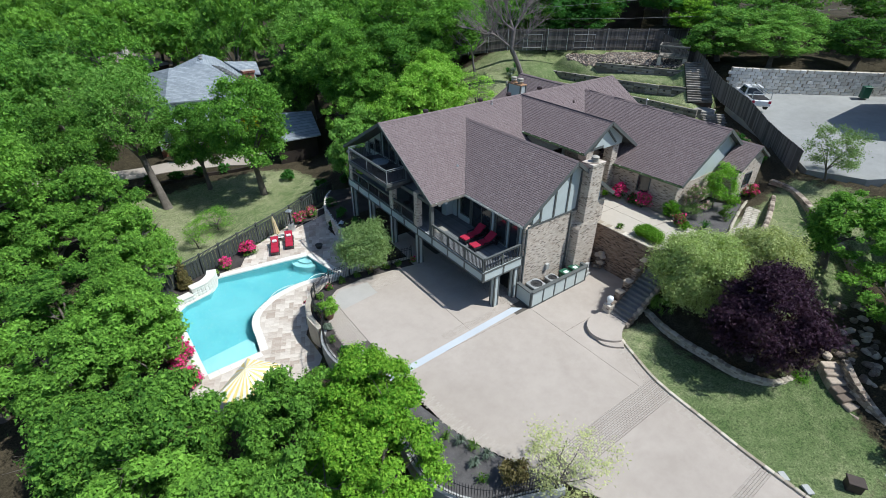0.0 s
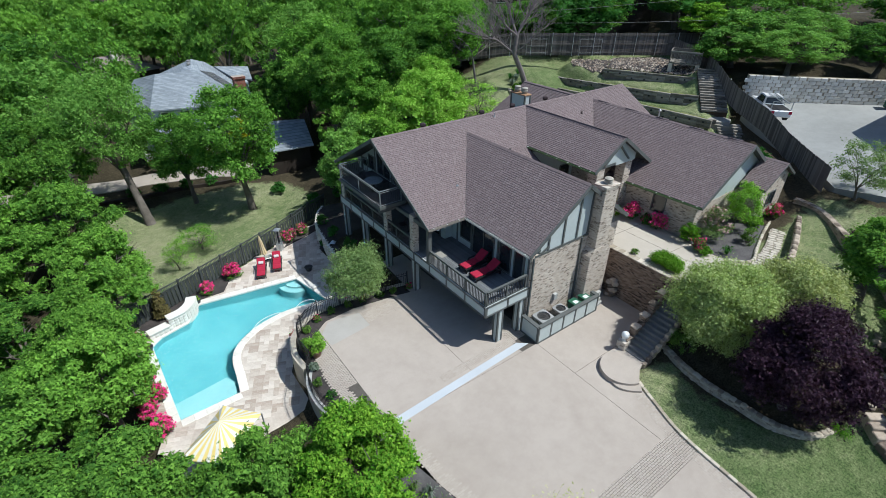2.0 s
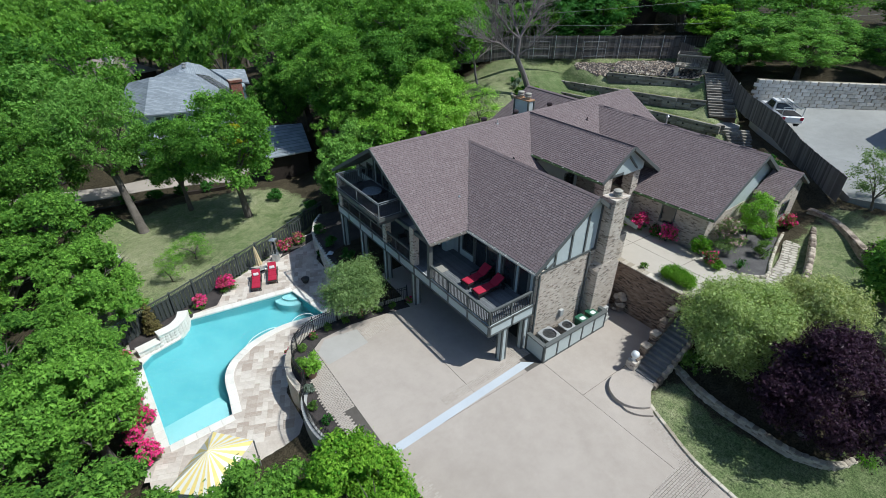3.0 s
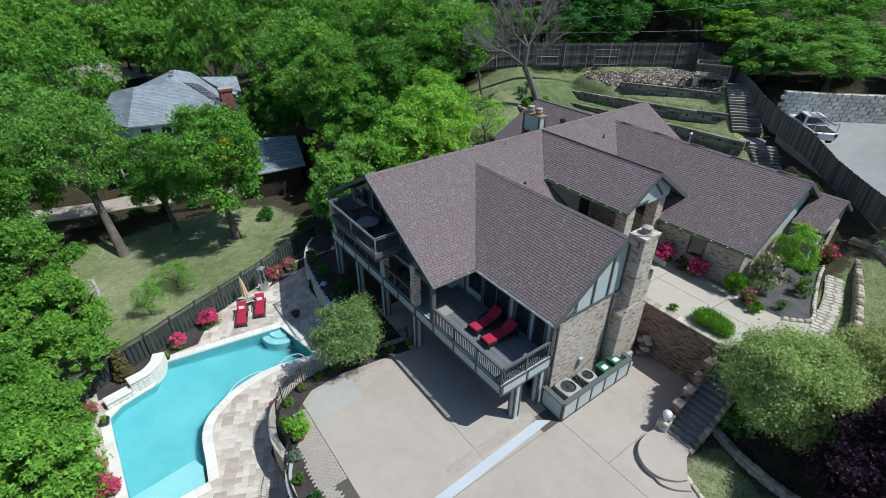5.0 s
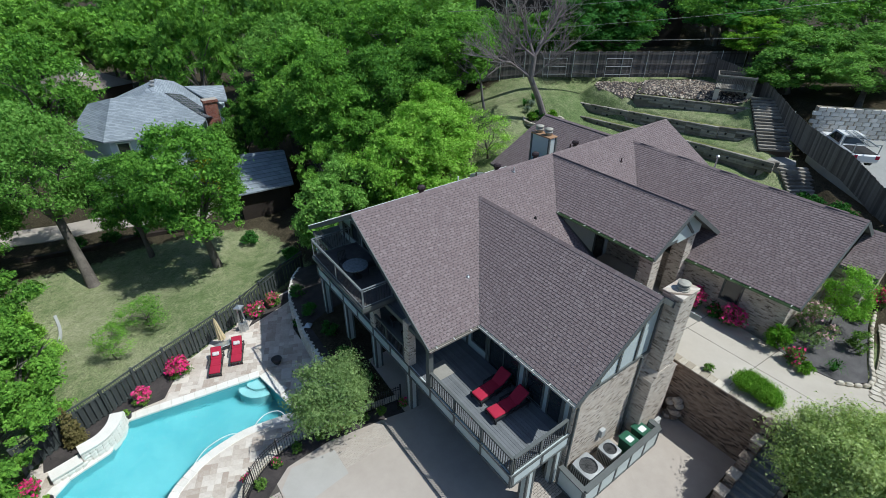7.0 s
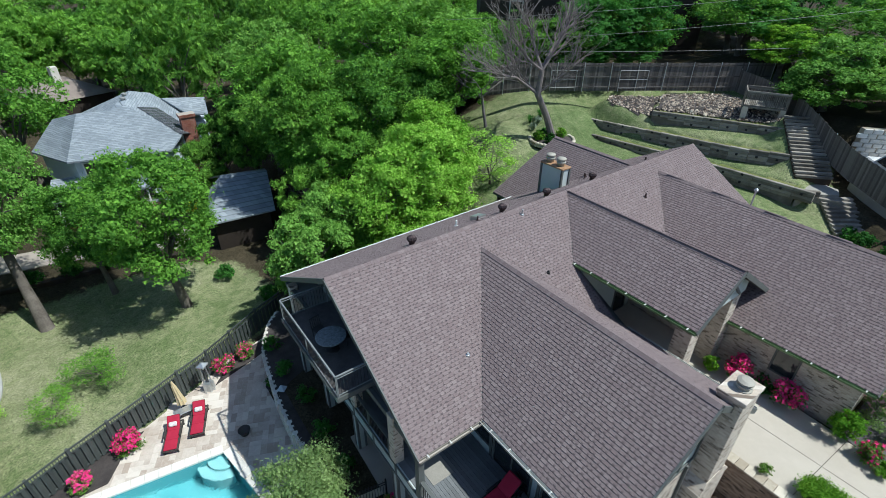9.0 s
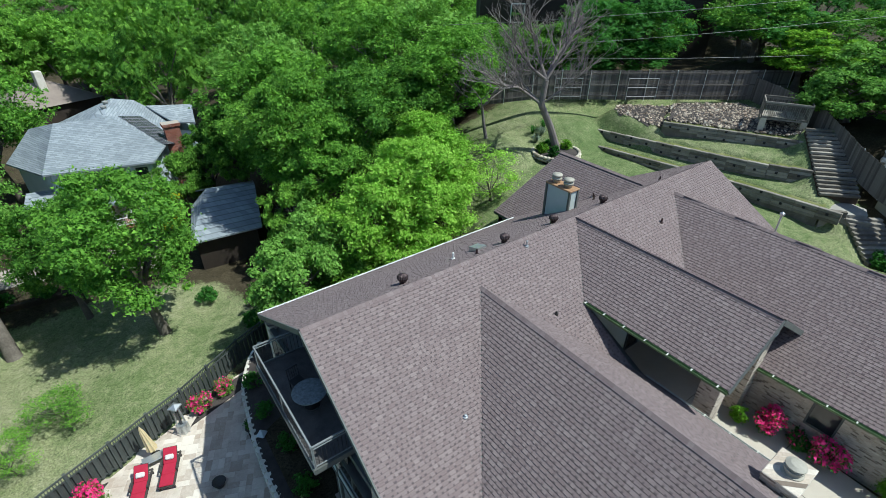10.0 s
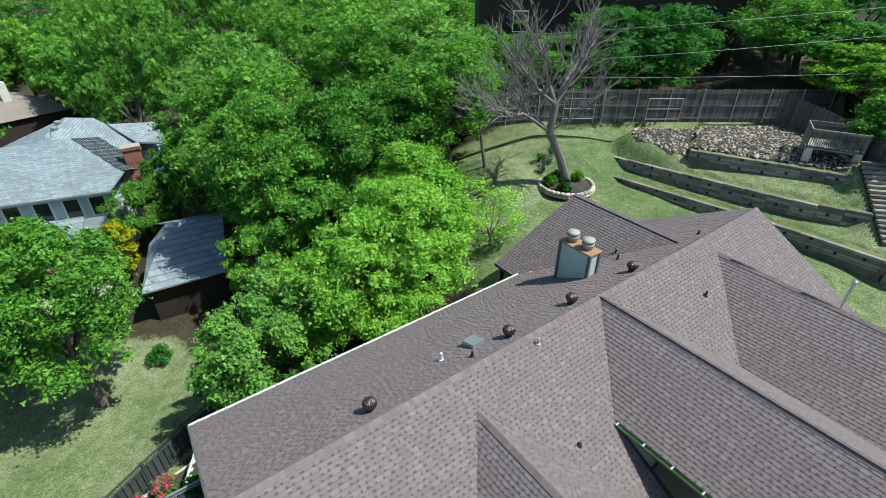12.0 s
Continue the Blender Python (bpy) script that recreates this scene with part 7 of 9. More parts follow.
def bare_tree(x, y, z, lean, h, r, seed, depth, label):
    t = thing("bare_tree", (x, y, z), label, "tree")
    rnd = random.Random(seed)
    g = Geo()
    p = [V(x, y, z - 0.4), V(x, y, z + 0.1) + lean * 0.05, V(x, y, z + h * 0.5) + lean * 0.6, V(x, y, z + h) + lean]
    g.tube(p, [r * 1.5, r * 1.1, r * 0.9, r * 0.75], 10)
    part("trunk", g, twig_m, t)
    for k in range(5):
        a = k * 1.3 + rnd.uniform(-.3, .3)
        g = Geo()
        branching(g, p[3] - lean * 0.1 * (k % 2) - V(0, 0, 0.3 * (k % 2)), V(math.cos(a) * 1.1, math.sin(a) * 1.1, 0.8), h * 0.68, r * 0.55, depth, rnd)
        part("branch", g, twig_m, t)
    return t


old_tree = thing("bare_tree", (RC.x + 0.5, RC.y + 0.3, rc_z + 0.3), "bare grey tree with a leaning trunk and thin twigs", "tree")
g = Geo()
rnd = random.Random(4)
tb = V(RC.x + 0.5, RC.y + 0.3, rc_z + 0.1)
f1, f2 = tb + V(-2.5, 0.0, 4.2), tb + V(-2.5, -0.2, 6.0)
g.tube([tb - V(0, 0, 0.5), tb, tb + V(-1.15, 0, 2.2), f1, f2], [0.45, 0.34, 0.28, 0.25, 0.2], 10)
part("trunk", g, twig_m, old_tree)
for start, ends, r0 in ((f1, [V(-4.6, 0.3, 5.6), V(-6.0, -0.4, 6.0), V(-7.4, 0.2, 6.4)], 0.12), (f1, [V(-3.4, 1.2, 5.6), V(-4.3, 1.6, 7.2)], 0.1), (f2, [V(-3.8, 0.2, 7.0), V(-5.2, 0.6, 8.6)], 0.12), (f2, [V(-1.6, -0.4, 7.4), V(-0.7, -0.7, 9.2)], 0.13), (f2, [V(-2.7, 0.6, 7.6), V(-3.2, 1.2, 9.6)], 0.13), (f2, [V(-1.0, 0.6, 7.0), V(0.8, 0.9, 8.4)], 0.11), (f1, [V(-1.8, -0.9, 5.2), V(-0.9, -1.8, 6.4)], 0.08)):
    line = smooth_line([start] + [tb + e for e in ends], 3)
    g = Geo()
    g.tube(line, [r0 * (1 - 0.6 * i / len(line)) for i in range(len(line))], 7)
    for q in range(2, len(line)):
        d = (line[q] - line[q - 1]).normalized()
        for k in range(3):
            branching(g, line[q], d + V(rnd.uniform(-1, 1), rnd.uniform(-1, 1), rnd.uniform(-.3, .8)), rnd.uniform(0.8, 1.4), r0 * 0.38, 3, rnd)
    part("branch", g, twig_m, old_tree, "bare limb with fine twigs")
bare_tree(19.6, 29.8, ground_z(19.6, 29.8), V(-0.4, 0.2, 0), 2.6, 0.14, 9, 4, "thin bare grey tree by the fence")

# ---- neighbouring drive, stone wall, pick-up ----
g = Geo()
n = len(RD)
bm = bmesh.new()
fill_g = fill(RD, [], 0)
g.v = [(x, y, dz(x, y) + 0.05) for x, y, z in fill_g.v]
g.f = fill_g.f
m = len(g.v)
g.v += [(p.x, p.y, dz(p.x, p.y) + 0.05) for p in RD] + [(p.x, p.y, dz(p.x, p.y) - 1.6) for p in RD]
g.f += [(m + i, m + n + i, m + n + (i + 1) % n, m + (i + 1) % n) for i in range(n)]
bm.free()
solid("neighbour_drive", g, court_m, "pale grey concrete drive beyond the fence", "driveway", "structure")
# the house whose eaves shade that drive
g = Geo()
g.prism([V(37.6, -6.0), V(43.6, -6.2), V(46.0, -10), V(44.0, -16.0), V(38.0, -14), V(35.6, -8.2)], 5.0, 13.05)
side_house = solid("neighbour_house", g, redbrick_m, "red brick house standing beside the grey drive", "house")
EV = [V(37.2, -5.1), V(43.2, -5.3), V(47.0, -9.6), V(44.6, -17.0), V(37.4, -14.8), V(34.4, -7.9)]
g = Geo()
g.prism(EV, 13.054, 13.25)
part("eaves", g, brownroof_m, side_house, "brown roof edge")
g = Geo()
g.add([(p.x, p.y, 13.252) for p in EV] + [(40.2, -10.4, 15.2)], [(i, (i + 1) % 6, 6) for i in range(6)][::1] + [tuple(range(5, -1, -1))])
part("roof", g, brownroof_m, side_house, "brown shingle hip roof")
SW = smooth_line([V(34.6, 7.4), V(36.3, 5.45), V(39.4, 2.25), V(44.3, -2.75), V(49, -7.6)], 6)
g = Geo()
ribbon_wall(g, SW, 0.5, 6.5, lambda p: 9.84)
swall = solid("block_wall", g, stone_m, "pale rough-block retaining wall behind the drive", "retaining wall", "structure")
m_block = mesh_of("wall_block", Geo().rbox(-0.3, -0.1, -0.155, 0.3, 0.1, 0.155, 0.035), pale_stone_m)
bk = random.Random(17)
for row in range(8):
    for p, a in along(offset_line(SW, -0.22), 0.62):
        if len(swall.children) < 290:
            q = 0.3 * (row % 2) + bk.uniform(-.05, .05)
            piece("wall_block", m_block, swall, pose(p.x + q * math.cos(a), p.y + q * math.sin(a), 7.45 + row * 0.32, 0, 0, math.degrees(a) + bk.uniform(-2, 2)) @ Matrix.Diagonal((bk.uniform(.8, 1.05), 1, 1, 1)))


def pickup(x, y, z, turn):
    m = pose(x, y, z, 0, 0, turn)
    t = thing("pickup_truck", (x, y, z), "white pick-up truck with a ladder on its bed", "truck")

    def pt(name, g, mat, parent=t, label="", smooth=False):
        g.v = [tuple(m @ Vector(p)) for p in g.v]
        return part(name, g, mat, parent, label, smooth)
    g = Geo()
    g.rbox(-2.6, -0.9, 0.45, 2.6, 0.9, 1.05, 0.1)
    body = pt("body", g, carpaint_m)
    g = Geo()
    g.add([(-0.5, -.85, 1.03), (1.5, -.85, 1.03), (1.5, .85, 1.03), (-0.5, .85, 1.03), (-0.3, -.68, 1.72), (0.95, -.68, 1.72), (0.95, .68, 1.72), (-0.3, .68, 1.72)], [(3, 2, 1, 0), (4, 5, 6, 7), (0, 1, 5, 4), (1, 2, 6, 5), (2, 3, 7, 6), (3, 0, 4, 7)])
    cab = pt("cab", g, carpaint_m)
    g = Geo()
    g.add([(-0.48, -.72, 1.12), (-0.48, .72, 1.12), (-0.33, .6, 1.64), (-0.33, -.6, 1.64)], [(0, 3, 2, 1)])
    g.add([(1.49, -.72, 1.1), (1.49, .72, 1.1), (1.02, .6, 1.66), (1.02, -.6, 1.66)], [(0, 1, 2, 3)])
    for s in (-1, 1):
        g.add([(-0.3, .83 * s, 1.12), (1.25, .83 * s, 1.12), (0.85, .71 * s, 1.62), (-0.2, .71 * s, 1.62)], [(0, 1, 2, 3)])
    g.v = [(px * 1.01 + (0.0), py * 1.01, pz) for px, py, pz in g.v]
    pt("window", g, pane_m, cab, "dark glass")
    g = Geo()
    g.box(-2.5, -0.75, 1.0, -0.6, 0.75, 1.06)
    pt("bed", g, dark_m, body, "dark load bed")
    g = Geo()
    for sy in (-0.25, 0.25):
        g.beam((-2.9, sy, 1.75), (0.6, sy, 1.8), 0.06)
    for i in range(10):
        g.beam((-2.8 + i * 0.36, -.25, 1.75), (-2.8 + i * 0.36, .25, 1.75), 0.03)
    for px in (-2.3, -0.7):
        for sy in (-.8, .8):
            g.beam((px, sy, 1.0), (px, sy, 1.7), 0.05)
        g.beam((px, -.8, 1.7), (px, .8, 1.7), 0.05)
    pt("ladder_rack", g, metal_m, t, "metal rack with a ladder")
    for px in (-1.65, 1.7):
        for s in (-1, 1):
            g = Geo()
            g.tube([(px, .7 * s, .36), (px, .92 * s, .36)], [.36, .36], 16)
            w = pt("wheel", g, tyre_m)
    for s in (-.7, .7):
        g = Geo()
        g.box(-2.63, s - .12, .75, -2.58, s + .12, 1.0)
        pt("tail_light", g, red_m, t, "red tail light")


pickup(33.3, 4.2, dz(33.3, 4.2) + 0.05, 42)
g = Geo()
g.rbox(-.3, -.34, 0, .3, .34, 1.0, .04, pose(42.3, -2.2, dz(42.3, -2.2) + .05, 0, 0, 45))
wb = solid("wheeled_bin", g, green_m, "dark green wheeled bin against the block wall", "bin")
g = Geo()
g.rbox(-.33, -.38, 1.002, .33, .36, 1.08, .02, pose(42.3, -2.2, dz(42.3, -2.2) + .05, 0, 0, 45))
part("lid", g, green_m, wb)
# low wall at the end of the drive, path on the bank
LW = smooth_line([V(22.6, -3.6), V(22.2, -5.2), V(20.4, -7.4), V(18.0, -9.8), V(15.5, -12.2)], 5)
g = Geo()
ribbon_wall(g, LW, 0.4, 2.0, lambda p: 4.5 - (22.6 - p.x) * 0.16)
lw = solid("bank_wall", g, rock_m, "low stone wall along the bank below the drive", "garden wall", "structure")
for row in range(4):
    for p, a in along(LW, 0.5):
        piece("stone", STONES[rng.randrange(6)], lw, pose(p.x, p.y, 4.4 - (22.6 - p.x) * 0.16 - row * 0.26, 0, 0, math.degrees(a)) @ Matrix.Diagonal((0.55, 0.62, 0.48, 1)))

# ---- power lines and house on the hill ----
for za, zb in ((13.5, 17.8), (13.0, 14.4), (15.3, 19.5)):
    g = Geo()
    a, b = V(17.4, 32.9, za), V(54, 4.9, zb)
    pts = [a.lerp(b, t / 16) - V(0, 0, 0.5 * (1 - (t / 8 - 1) ** 2)) for t in range(17)]
    g.tube(pts, [0.013] * 17, 5)
    solid("power_line", g, cable_m, "thin pale overhead cable", "cable", group="overhead cables")


def cottage(name, x, y, z, w, d, h, rise, turn, wall, roof, label, wins, chim=None):
    """A house with a hipped roof, windows and maybe a chimney."""
    m = pose(x, y, z, 0, 0, turn)
    t = thing(name, (x, y, z), label, "house")

    def pt(nm, g, mat, parent=t, lab=""):
        g.v = [tuple(m @ Vector(p)) for p in g.v]
        return part(nm, g, mat, parent, lab)
    g = Geo()
    g.box(-w / 2, -d / 2, -1.5, w / 2, d / 2, h)
    wl = pt("wall", g, wall)
    g = Geo()
    o = 0.5
    r = max(0.3, (w - d) / 2) if w > d else 0.3
    ridge = [(-r, 0, h + rise), (r, 0, h + rise)]
    e = [(-w / 2 - o, -d / 2 - o, h - .1), (w / 2 + o, -d / 2 - o, h - .1), (w / 2 + o, d / 2 + o, h - .1), (-w / 2 - o, d / 2 + o, h - .1)]
    g.add(e + ridge, [(0, 1, 5, 4), (1, 2, 5), (2, 3, 4, 5), (3, 0, 4), (3, 2, 1, 0)])
    rf = pt("roof", g, roof)
    for (ax, u, zz, ww, hh) in wins:
        g = Geo()
        if ax == "s":
            g.box(u - ww / 2 - .1, -d / 2 - .06, zz - .1, u + ww / 2 + .1, -d / 2 + .02, zz + hh + .1)
            q = (u - ww / 2, -d / 2 - .09, zz, u + ww / 2, -d / 2 - .02, zz + hh)
        else:
            sx = -1 if ax == "w" else 1
            g.box(min(sx * w / 2 - .02, sx * w / 2 + .06 * sx), u - ww / 2 - .1, zz - .1, max(sx * w / 2 + .02, sx * w / 2 + .06 * sx), u + ww / 2 + .1, zz + hh + .1)
            q = (min(sx * w / 2, sx * (w / 2 + .09)), u - ww / 2, zz, max(sx * w / 2, sx * (w / 2 + .09)), u + ww / 2, zz + hh)
        wn_ = pt("window", g, whitep_m, t, "white-framed window")
        g = Geo()
        g.box(*q)
        pt("pane", g, pane_m, wn_)
    if chim:
        g = Geo()
        cx, cy, cz = chim
        g.rbox(cx - .5, cy - .4, h - 1, cx + .5, cy + .4, cz, 0.02)
        g.rbox(cx - .58, cy - .48, cz - .25, cx + .58, cy + .48, cz, 0.02)
        pt("chimney", g, redbrick_m, t, "red brick chimney")
    return t, m, pt


# Dark timber; wall and roof colours also carry the shadow of the trees.
cottage("hill_house", 43.5, 40.5, 9.6, 25, 10, 7.4, 2.6, -37.5, timber_shade_m, dark_m, "dark timber house among the trees on the hill", [("s", u, z0, 1.3, 1.7) for u in (-8.5, 0.8, 6.6) for z0 in (0.8, 4.0)][1:5])


# ---- neighbours to the north ----
nb = thing("neighbour_house", (-6, 57, -2.2), "pale blue sided house with a grey shingle roof and solar panels", "house")
K5, K6, K2 = V(-9.35, 54.84, 6.9), V(-6.72, 54.17, 6.9), V(-5.35, 54.2, 7.2)
K1, K7, K3, K4 = V(-4.3, 59.0, 7.45), V(-2.28, 61.2, 6.52), V(-1.8, 50.26, 4.56), V(-3.1, 49.5, 3.6)
EL, LT, LB = V(-11.35, 51.55, 3.6), V(-11.4, 57.8, 6.0), V(-13.9, 56.6, 3.6)
BR, BK = V(1.1, 59.3, 4.0), V(-1.0, 66.0, 3.8)


def slab_of(name, pts, mat, parent, label="", t=0.16):
    """A roof face with thickness."""
    n = len(pts)
    g = Geo()
    g.add([tuple(p) for p in pts] + [(p.x, p.y, p.z - t) for p in pts], [tuple(range(n)), tuple(range(n, 2 * n))[::-1]] + [(i, n + i, n + (i + 1) % n, (i + 1) % n) for i in range(n)])
    return part(name, g, mat, parent, label)


for pts in ([EL, K4, K3, K2, K6, K5], [K3, BR, K7, K1, K2], [K6, K2, K1], [K7, BR, BK], [K1, K7, BK, V(-10.5, 66, 3.8)], [K5, K6, K1, V(-10.5, 66, 3.8), LT], [LT, LB, EL, K5], [LB, LT, V(-10.5, 66, 3.8)]):
    slab_of("roof_slope", pts, greyroof_m, nb, "pale grey shingle roof slope")
for pts in ([V(-1.4, 60.3, 6.0), V(0.3, 57.6, 4.7), V(2.3, 56.6, 4.5), V(2.9, 59.8, 5.6)], [V(-1.4, 60.3, 6.0), V(2.9, 59.8, 5.6), V(4.0, 65, 3.9), V(-1.0, 66, 3.9)]):
    slab_of("roof_slope", pts, greyroof_m, nb, "grey roof of the side wing")
g = Geo()
g.prism([V(-10.9, 52.3), V(-3.3, 50.3), V(-2.2, 50.9), V(0.5, 59.0), V(1.9, 57.2), V(2.6, 60), V(3.4, 64.4), V(-1.0, 65.4), V(-10.2, 65.4), V(-13.3, 57)], -3.6, 3.45)
part("wall", g, siding_m, nb)
fm, wl = frame_along((-10.9, 52.3, 0), (-3.3, 50.3, 0))
for u in (1.2, 3.2, 5.2, 7.0):
    for z in (-1.2, 1.5):
        g = Geo()
        g.box(u - .65, -.06, z - .1, u + .65, .02, z + 1.6, fm)
        w_ = part("window", g, whitep_m, nb, "white-framed window")
        g = Geo()
        g.box(u - .5, -.09, z, u + .5, -.02, z + 1.5, fm)
        part("pane", g, pane_m, w_)
# panels step down beside the hip
sv = (K2 - K3).normalized()
nrm = (BR - K3).cross(K1 - K3).normalized()
su = sv.cross(nrm)
for j in range(5):
    for i in range(3):
        o = K3 + su * (0.3 + j * 0.2 + i * 1.06) + sv * (0.25 + j * 1.06) + nrm * 0.1
        c = [o, o + su * .98, o + su * .98 + sv * .96, o + sv * .96]
        panel = slab_of("solar_panel", c, solar_m, nb, "dark blue solar panel", 0.05)
        g = Geo()
        for k in (0.0, 0.33, 0.66, 1.0):
            p = o + nrm * .012 + su * (.98 * k)
            g.beam(p, p + sv * .96, 0.03, 0.012, nrm)
        for k in (0.0, 0.5, 1.0):
            p = o + nrm * .012 + sv * (.96 * k)
            g.beam(p, p + su * .98, 0.03, 0.012, nrm)
        part("panel_frame", g, oldpipe_m, panel, "pale metal frame")
for k in (0.25, 0.55):
    p = K2.lerp(K1, 0.2 + k) + V(-.35, -.2, -.1)
    g = Geo()
    g.lathe([(0.18, p.z - .3), (0.18, p.z + .15), (0.26, p.z + .16), (0.26, p.z + .28), (0.05, p.z + .36)], 12, (p.x, p.y, 0))
    part("roof_vent", g, oldpipe_m, nb, "grey round roof vent")
g = Geo()
g.rbox(-1.25, 51.9, 0, 0.1, 52.8, 6.0, .02)
g.rbox(-1.35, 51.8, 5.75, 0.2, 52.9, 6.05, .02)
part("chimney", g, redbrick_m, nb, "red brick chimney")
# porch in front
pm2, _ = frame_along((-13.4, 49.9, 0), (-6.0, 48.7, 0))
slab_of("porch_roof", [pm2 @ V(-.3, -.3, .9), pm2 @ V(7.7, -.3, .9), pm2 @ V(7.7, 3.4, 1.7), pm2 @ V(-.3, 3.4, 1.7)], greyroof_m, nb, "grey porch roof")
g = Geo()
g.box(0, 0, -3.8, 7.4, 3.2, -1.7, pm2)
part("porch_floor", g, redbrick_m, nb, "red brick porch base")
for i in range(6):
    g = Geo()
    g.rbox(i * 1.45 + .02, .02, -1.7, i * 1.45 + .18, .18, .85, .01, pm2)
    part("porch_post", g, whitep_m, nb, "white porch post")
for z in (-1.5, -.85):
    g = Geo()
    g.box(0, .06, z, 7.4, .14, z + .07, pm2)
    part("porch_rail", g, whitep_m, nb, "white rail")
m_pb = mesh_of("baluster", Geo().box(-.02, -.02, -1.45, .02, .02, -.82), whitep_m)
for i in range(49):
    piece("baluster", m_pb, nb, pm2 @ Matrix.Translation((.08 + i * .15, .1, 0)))
shed = thing("brick_shed", (0, 40, -2), "small red brick outbuilding with a low grey roof", "shed")
slab_of("roof_slope", [V(-3.35, 36.7, 1.25), V(1.9, 36.2, 1.25), V(3.5, 42.4, 2.35), V(-0.35, 43.5, 2.45)], greyroof_m, shed, "pale grey shingle slope", 0.12)
slab_of("roof_slope", [V(-3.35, 36.7, 1.24), V(-0.35, 43.5, 2.44), V(-1.9, 43.0, 1.35)], greyroof_m, shed, "pale grey hip", 0.12)
slab_of("roof_slope", [V(-0.35, 43.5, 2.44), V(3.5, 42.4, 2.34), V(4.2, 45.6, 1.3), V(-1.0, 46.4, 1.3)], greyroof_m, shed, "pale grey rear slope", 0.12)
g = Geo()
g.prism([V(-2.9, 37.2), V(1.6, 36.8), V(3.4, 44.4), V(-1.2, 44.8)], -2.6, 1.05)
# Shade of the trees is put into this wall's colour.
part("wall", g, timber_shade_m, shed, "dark boarded wall")
t3, m3, pt3 = cottage("far_house", -11.5, 91.5, -4.6, 12, 8.5, 6.0, 2.4, 20, timber_shade_m, brownroof_m, "far house with a brown roof among trees", [("s", u, 1, 1.1, 1.4) for u in (-4, 0, 4)])
g = Geo()
g.rbox(0.0, -1.6, 6, 1.0, -0.6, 10.0, 0.05)
pt3("chimney", g, pale_stone_m, t3, "pale stone chimney")
# curving grey lane
ND = smooth_line([V(-34, 50), V(-24, 49.4), V(-17, 47.5), V(-11.5, 45.3), V(-7, 43.8), V(-4.6, 41)], 6)
g = Geo()
for side in (1,):
    L_, R_ = offset_line(ND, 1.6), offset_line(ND, -1.6)
    k = len(ND)
    g.v = [(p.x, p.y, ground_z(p.x, p.y) + 0.07) for p in L_] + [(p.x, p.y, ground_z(p.x, p.y) + 0.07) for p in R_] + [(p.x, p.y, ground_z(p.x, p.y) - 0.3) for p in L_] + [(p.x, p.y, ground_z(p.x, p.y) - 0.3) for p in R_]
    g.f = [(i + k, i + k + 1, i + 1, i) for i in range(k - 1)] + [(i, i + 1, 2 * k + i + 1, 2 * k + i) for i in range(k - 1)] + [(k + i, 3 * k + i, 3 * k + i + 1, k + i + 1) for i in range(k - 1)]
solid("lane", g, drive_m, "curving grey concrete lane past the brick house", "driveway", "structure")
g = Geo()
ribbon_wall(g, smooth_line([V(-20, 43.2), V(-14, 41.6), V(-8.5, 40.2), V(-5.2, 38.0)], 5), 0.35, lambda p: ground_z(p.x, p.y) - 0.5, lambda p: ground_z(p.x, p.y) + 0.35)
solid("lawn_edge_wall", g, timber_shade_m, "low dark timber edging between lawn and lane", "garden wall", "structure")
EDG = smooth_line([V(-18.2, 33.0), V(-18.0, 30.2), V(-18.9, 27.0), V(-20.5, 25.2)], 5)
g = Geo()
ribbon_wall(g, EDG, 0.18, lambda p: ground_z(p.x, p.y) - 0.3, lambda p: ground_z(p.x, p.y) + 0.12)
solid("bed_edging", g, pale_m, "curved pale concrete bed edging on the lawn", "edging", "structure")


# ---- loose things round the pool and on the decks ----
def sun_lounger(label, group, pillow=True, frame_mat=None):
    """A lounger at the origin, feet towards -y, back raised."""
    fm = frame_mat or wicker_m
    t = thing("sun_lounger", (0, 0, 0), label, "sun lounger", group)
    g = Geo()
    for x in (-0.34, 0.34):
        g.beam((x, -1.0, 0.27), (x, 0.95, 0.27), 0.07, 0.1)
    for y in (-0.97, 0.0, 0.92):
        g.beam((-0.34, y, 0.26), (0.34, y, 0.26), 0.06, 0.08)
    for x in (-0.37, 0.37):
        g.beam((x, -0.2, 0.46), (x, 0.5, 0.46), 0.07, 0.05)
        g.beam((x, -0.18, 0.25), (x, -0.18, 0.46), 0.05)
        g.beam((x, 0.48, 0.25), (x, 0.48, 0.46), 0.05)
    part("frame", g, fm, t)
    for x in (-0.33, 0.33):
        for y in (-0.92, 0.85):
            g = Geo()
            g.rbox(x - .035, y - .035, 0, x + .035, y + .035, 0.26, 0.008)
            part("leg", g, fm, t)
    g = Geo()
    g.rbox(-0.31, -0.98, 0.31, 0.31, -0.36, 0.41, 0.035)
    g.rbox(-0.31, -0.36, 0.31, 0.31, 0.28, 0.41, 0.035)
    cu = part("cushion", g, red_m, t, "crimson seat cushion")
    b = Matrix.Translation((0, 0.27, 0.33)) @ Matrix.Rotation(radians(38), 4, "X")
    g = Geo()
    g.rbox(-0.31, 0.0, 0.0, 0.31, 0.78, 0.1, 0.035, b)
    bk = part("backrest", g, red_m, t, "crimson back cushion")
    g = Geo()
    g.rbox(-0.32, 0.0, -0.05, 0.32, 0.8, -0.005, 0.01, b)
    part("backrest_frame", g, fm, t)
    if pillow:
        g = Geo()
        g.rbox(-0.2, 0.2, 0.09, 0.2, 0.44, 0.2, 0.045, b)
        part("pillow", g, pillow_m, t, "patterned pale pillow")
    return t


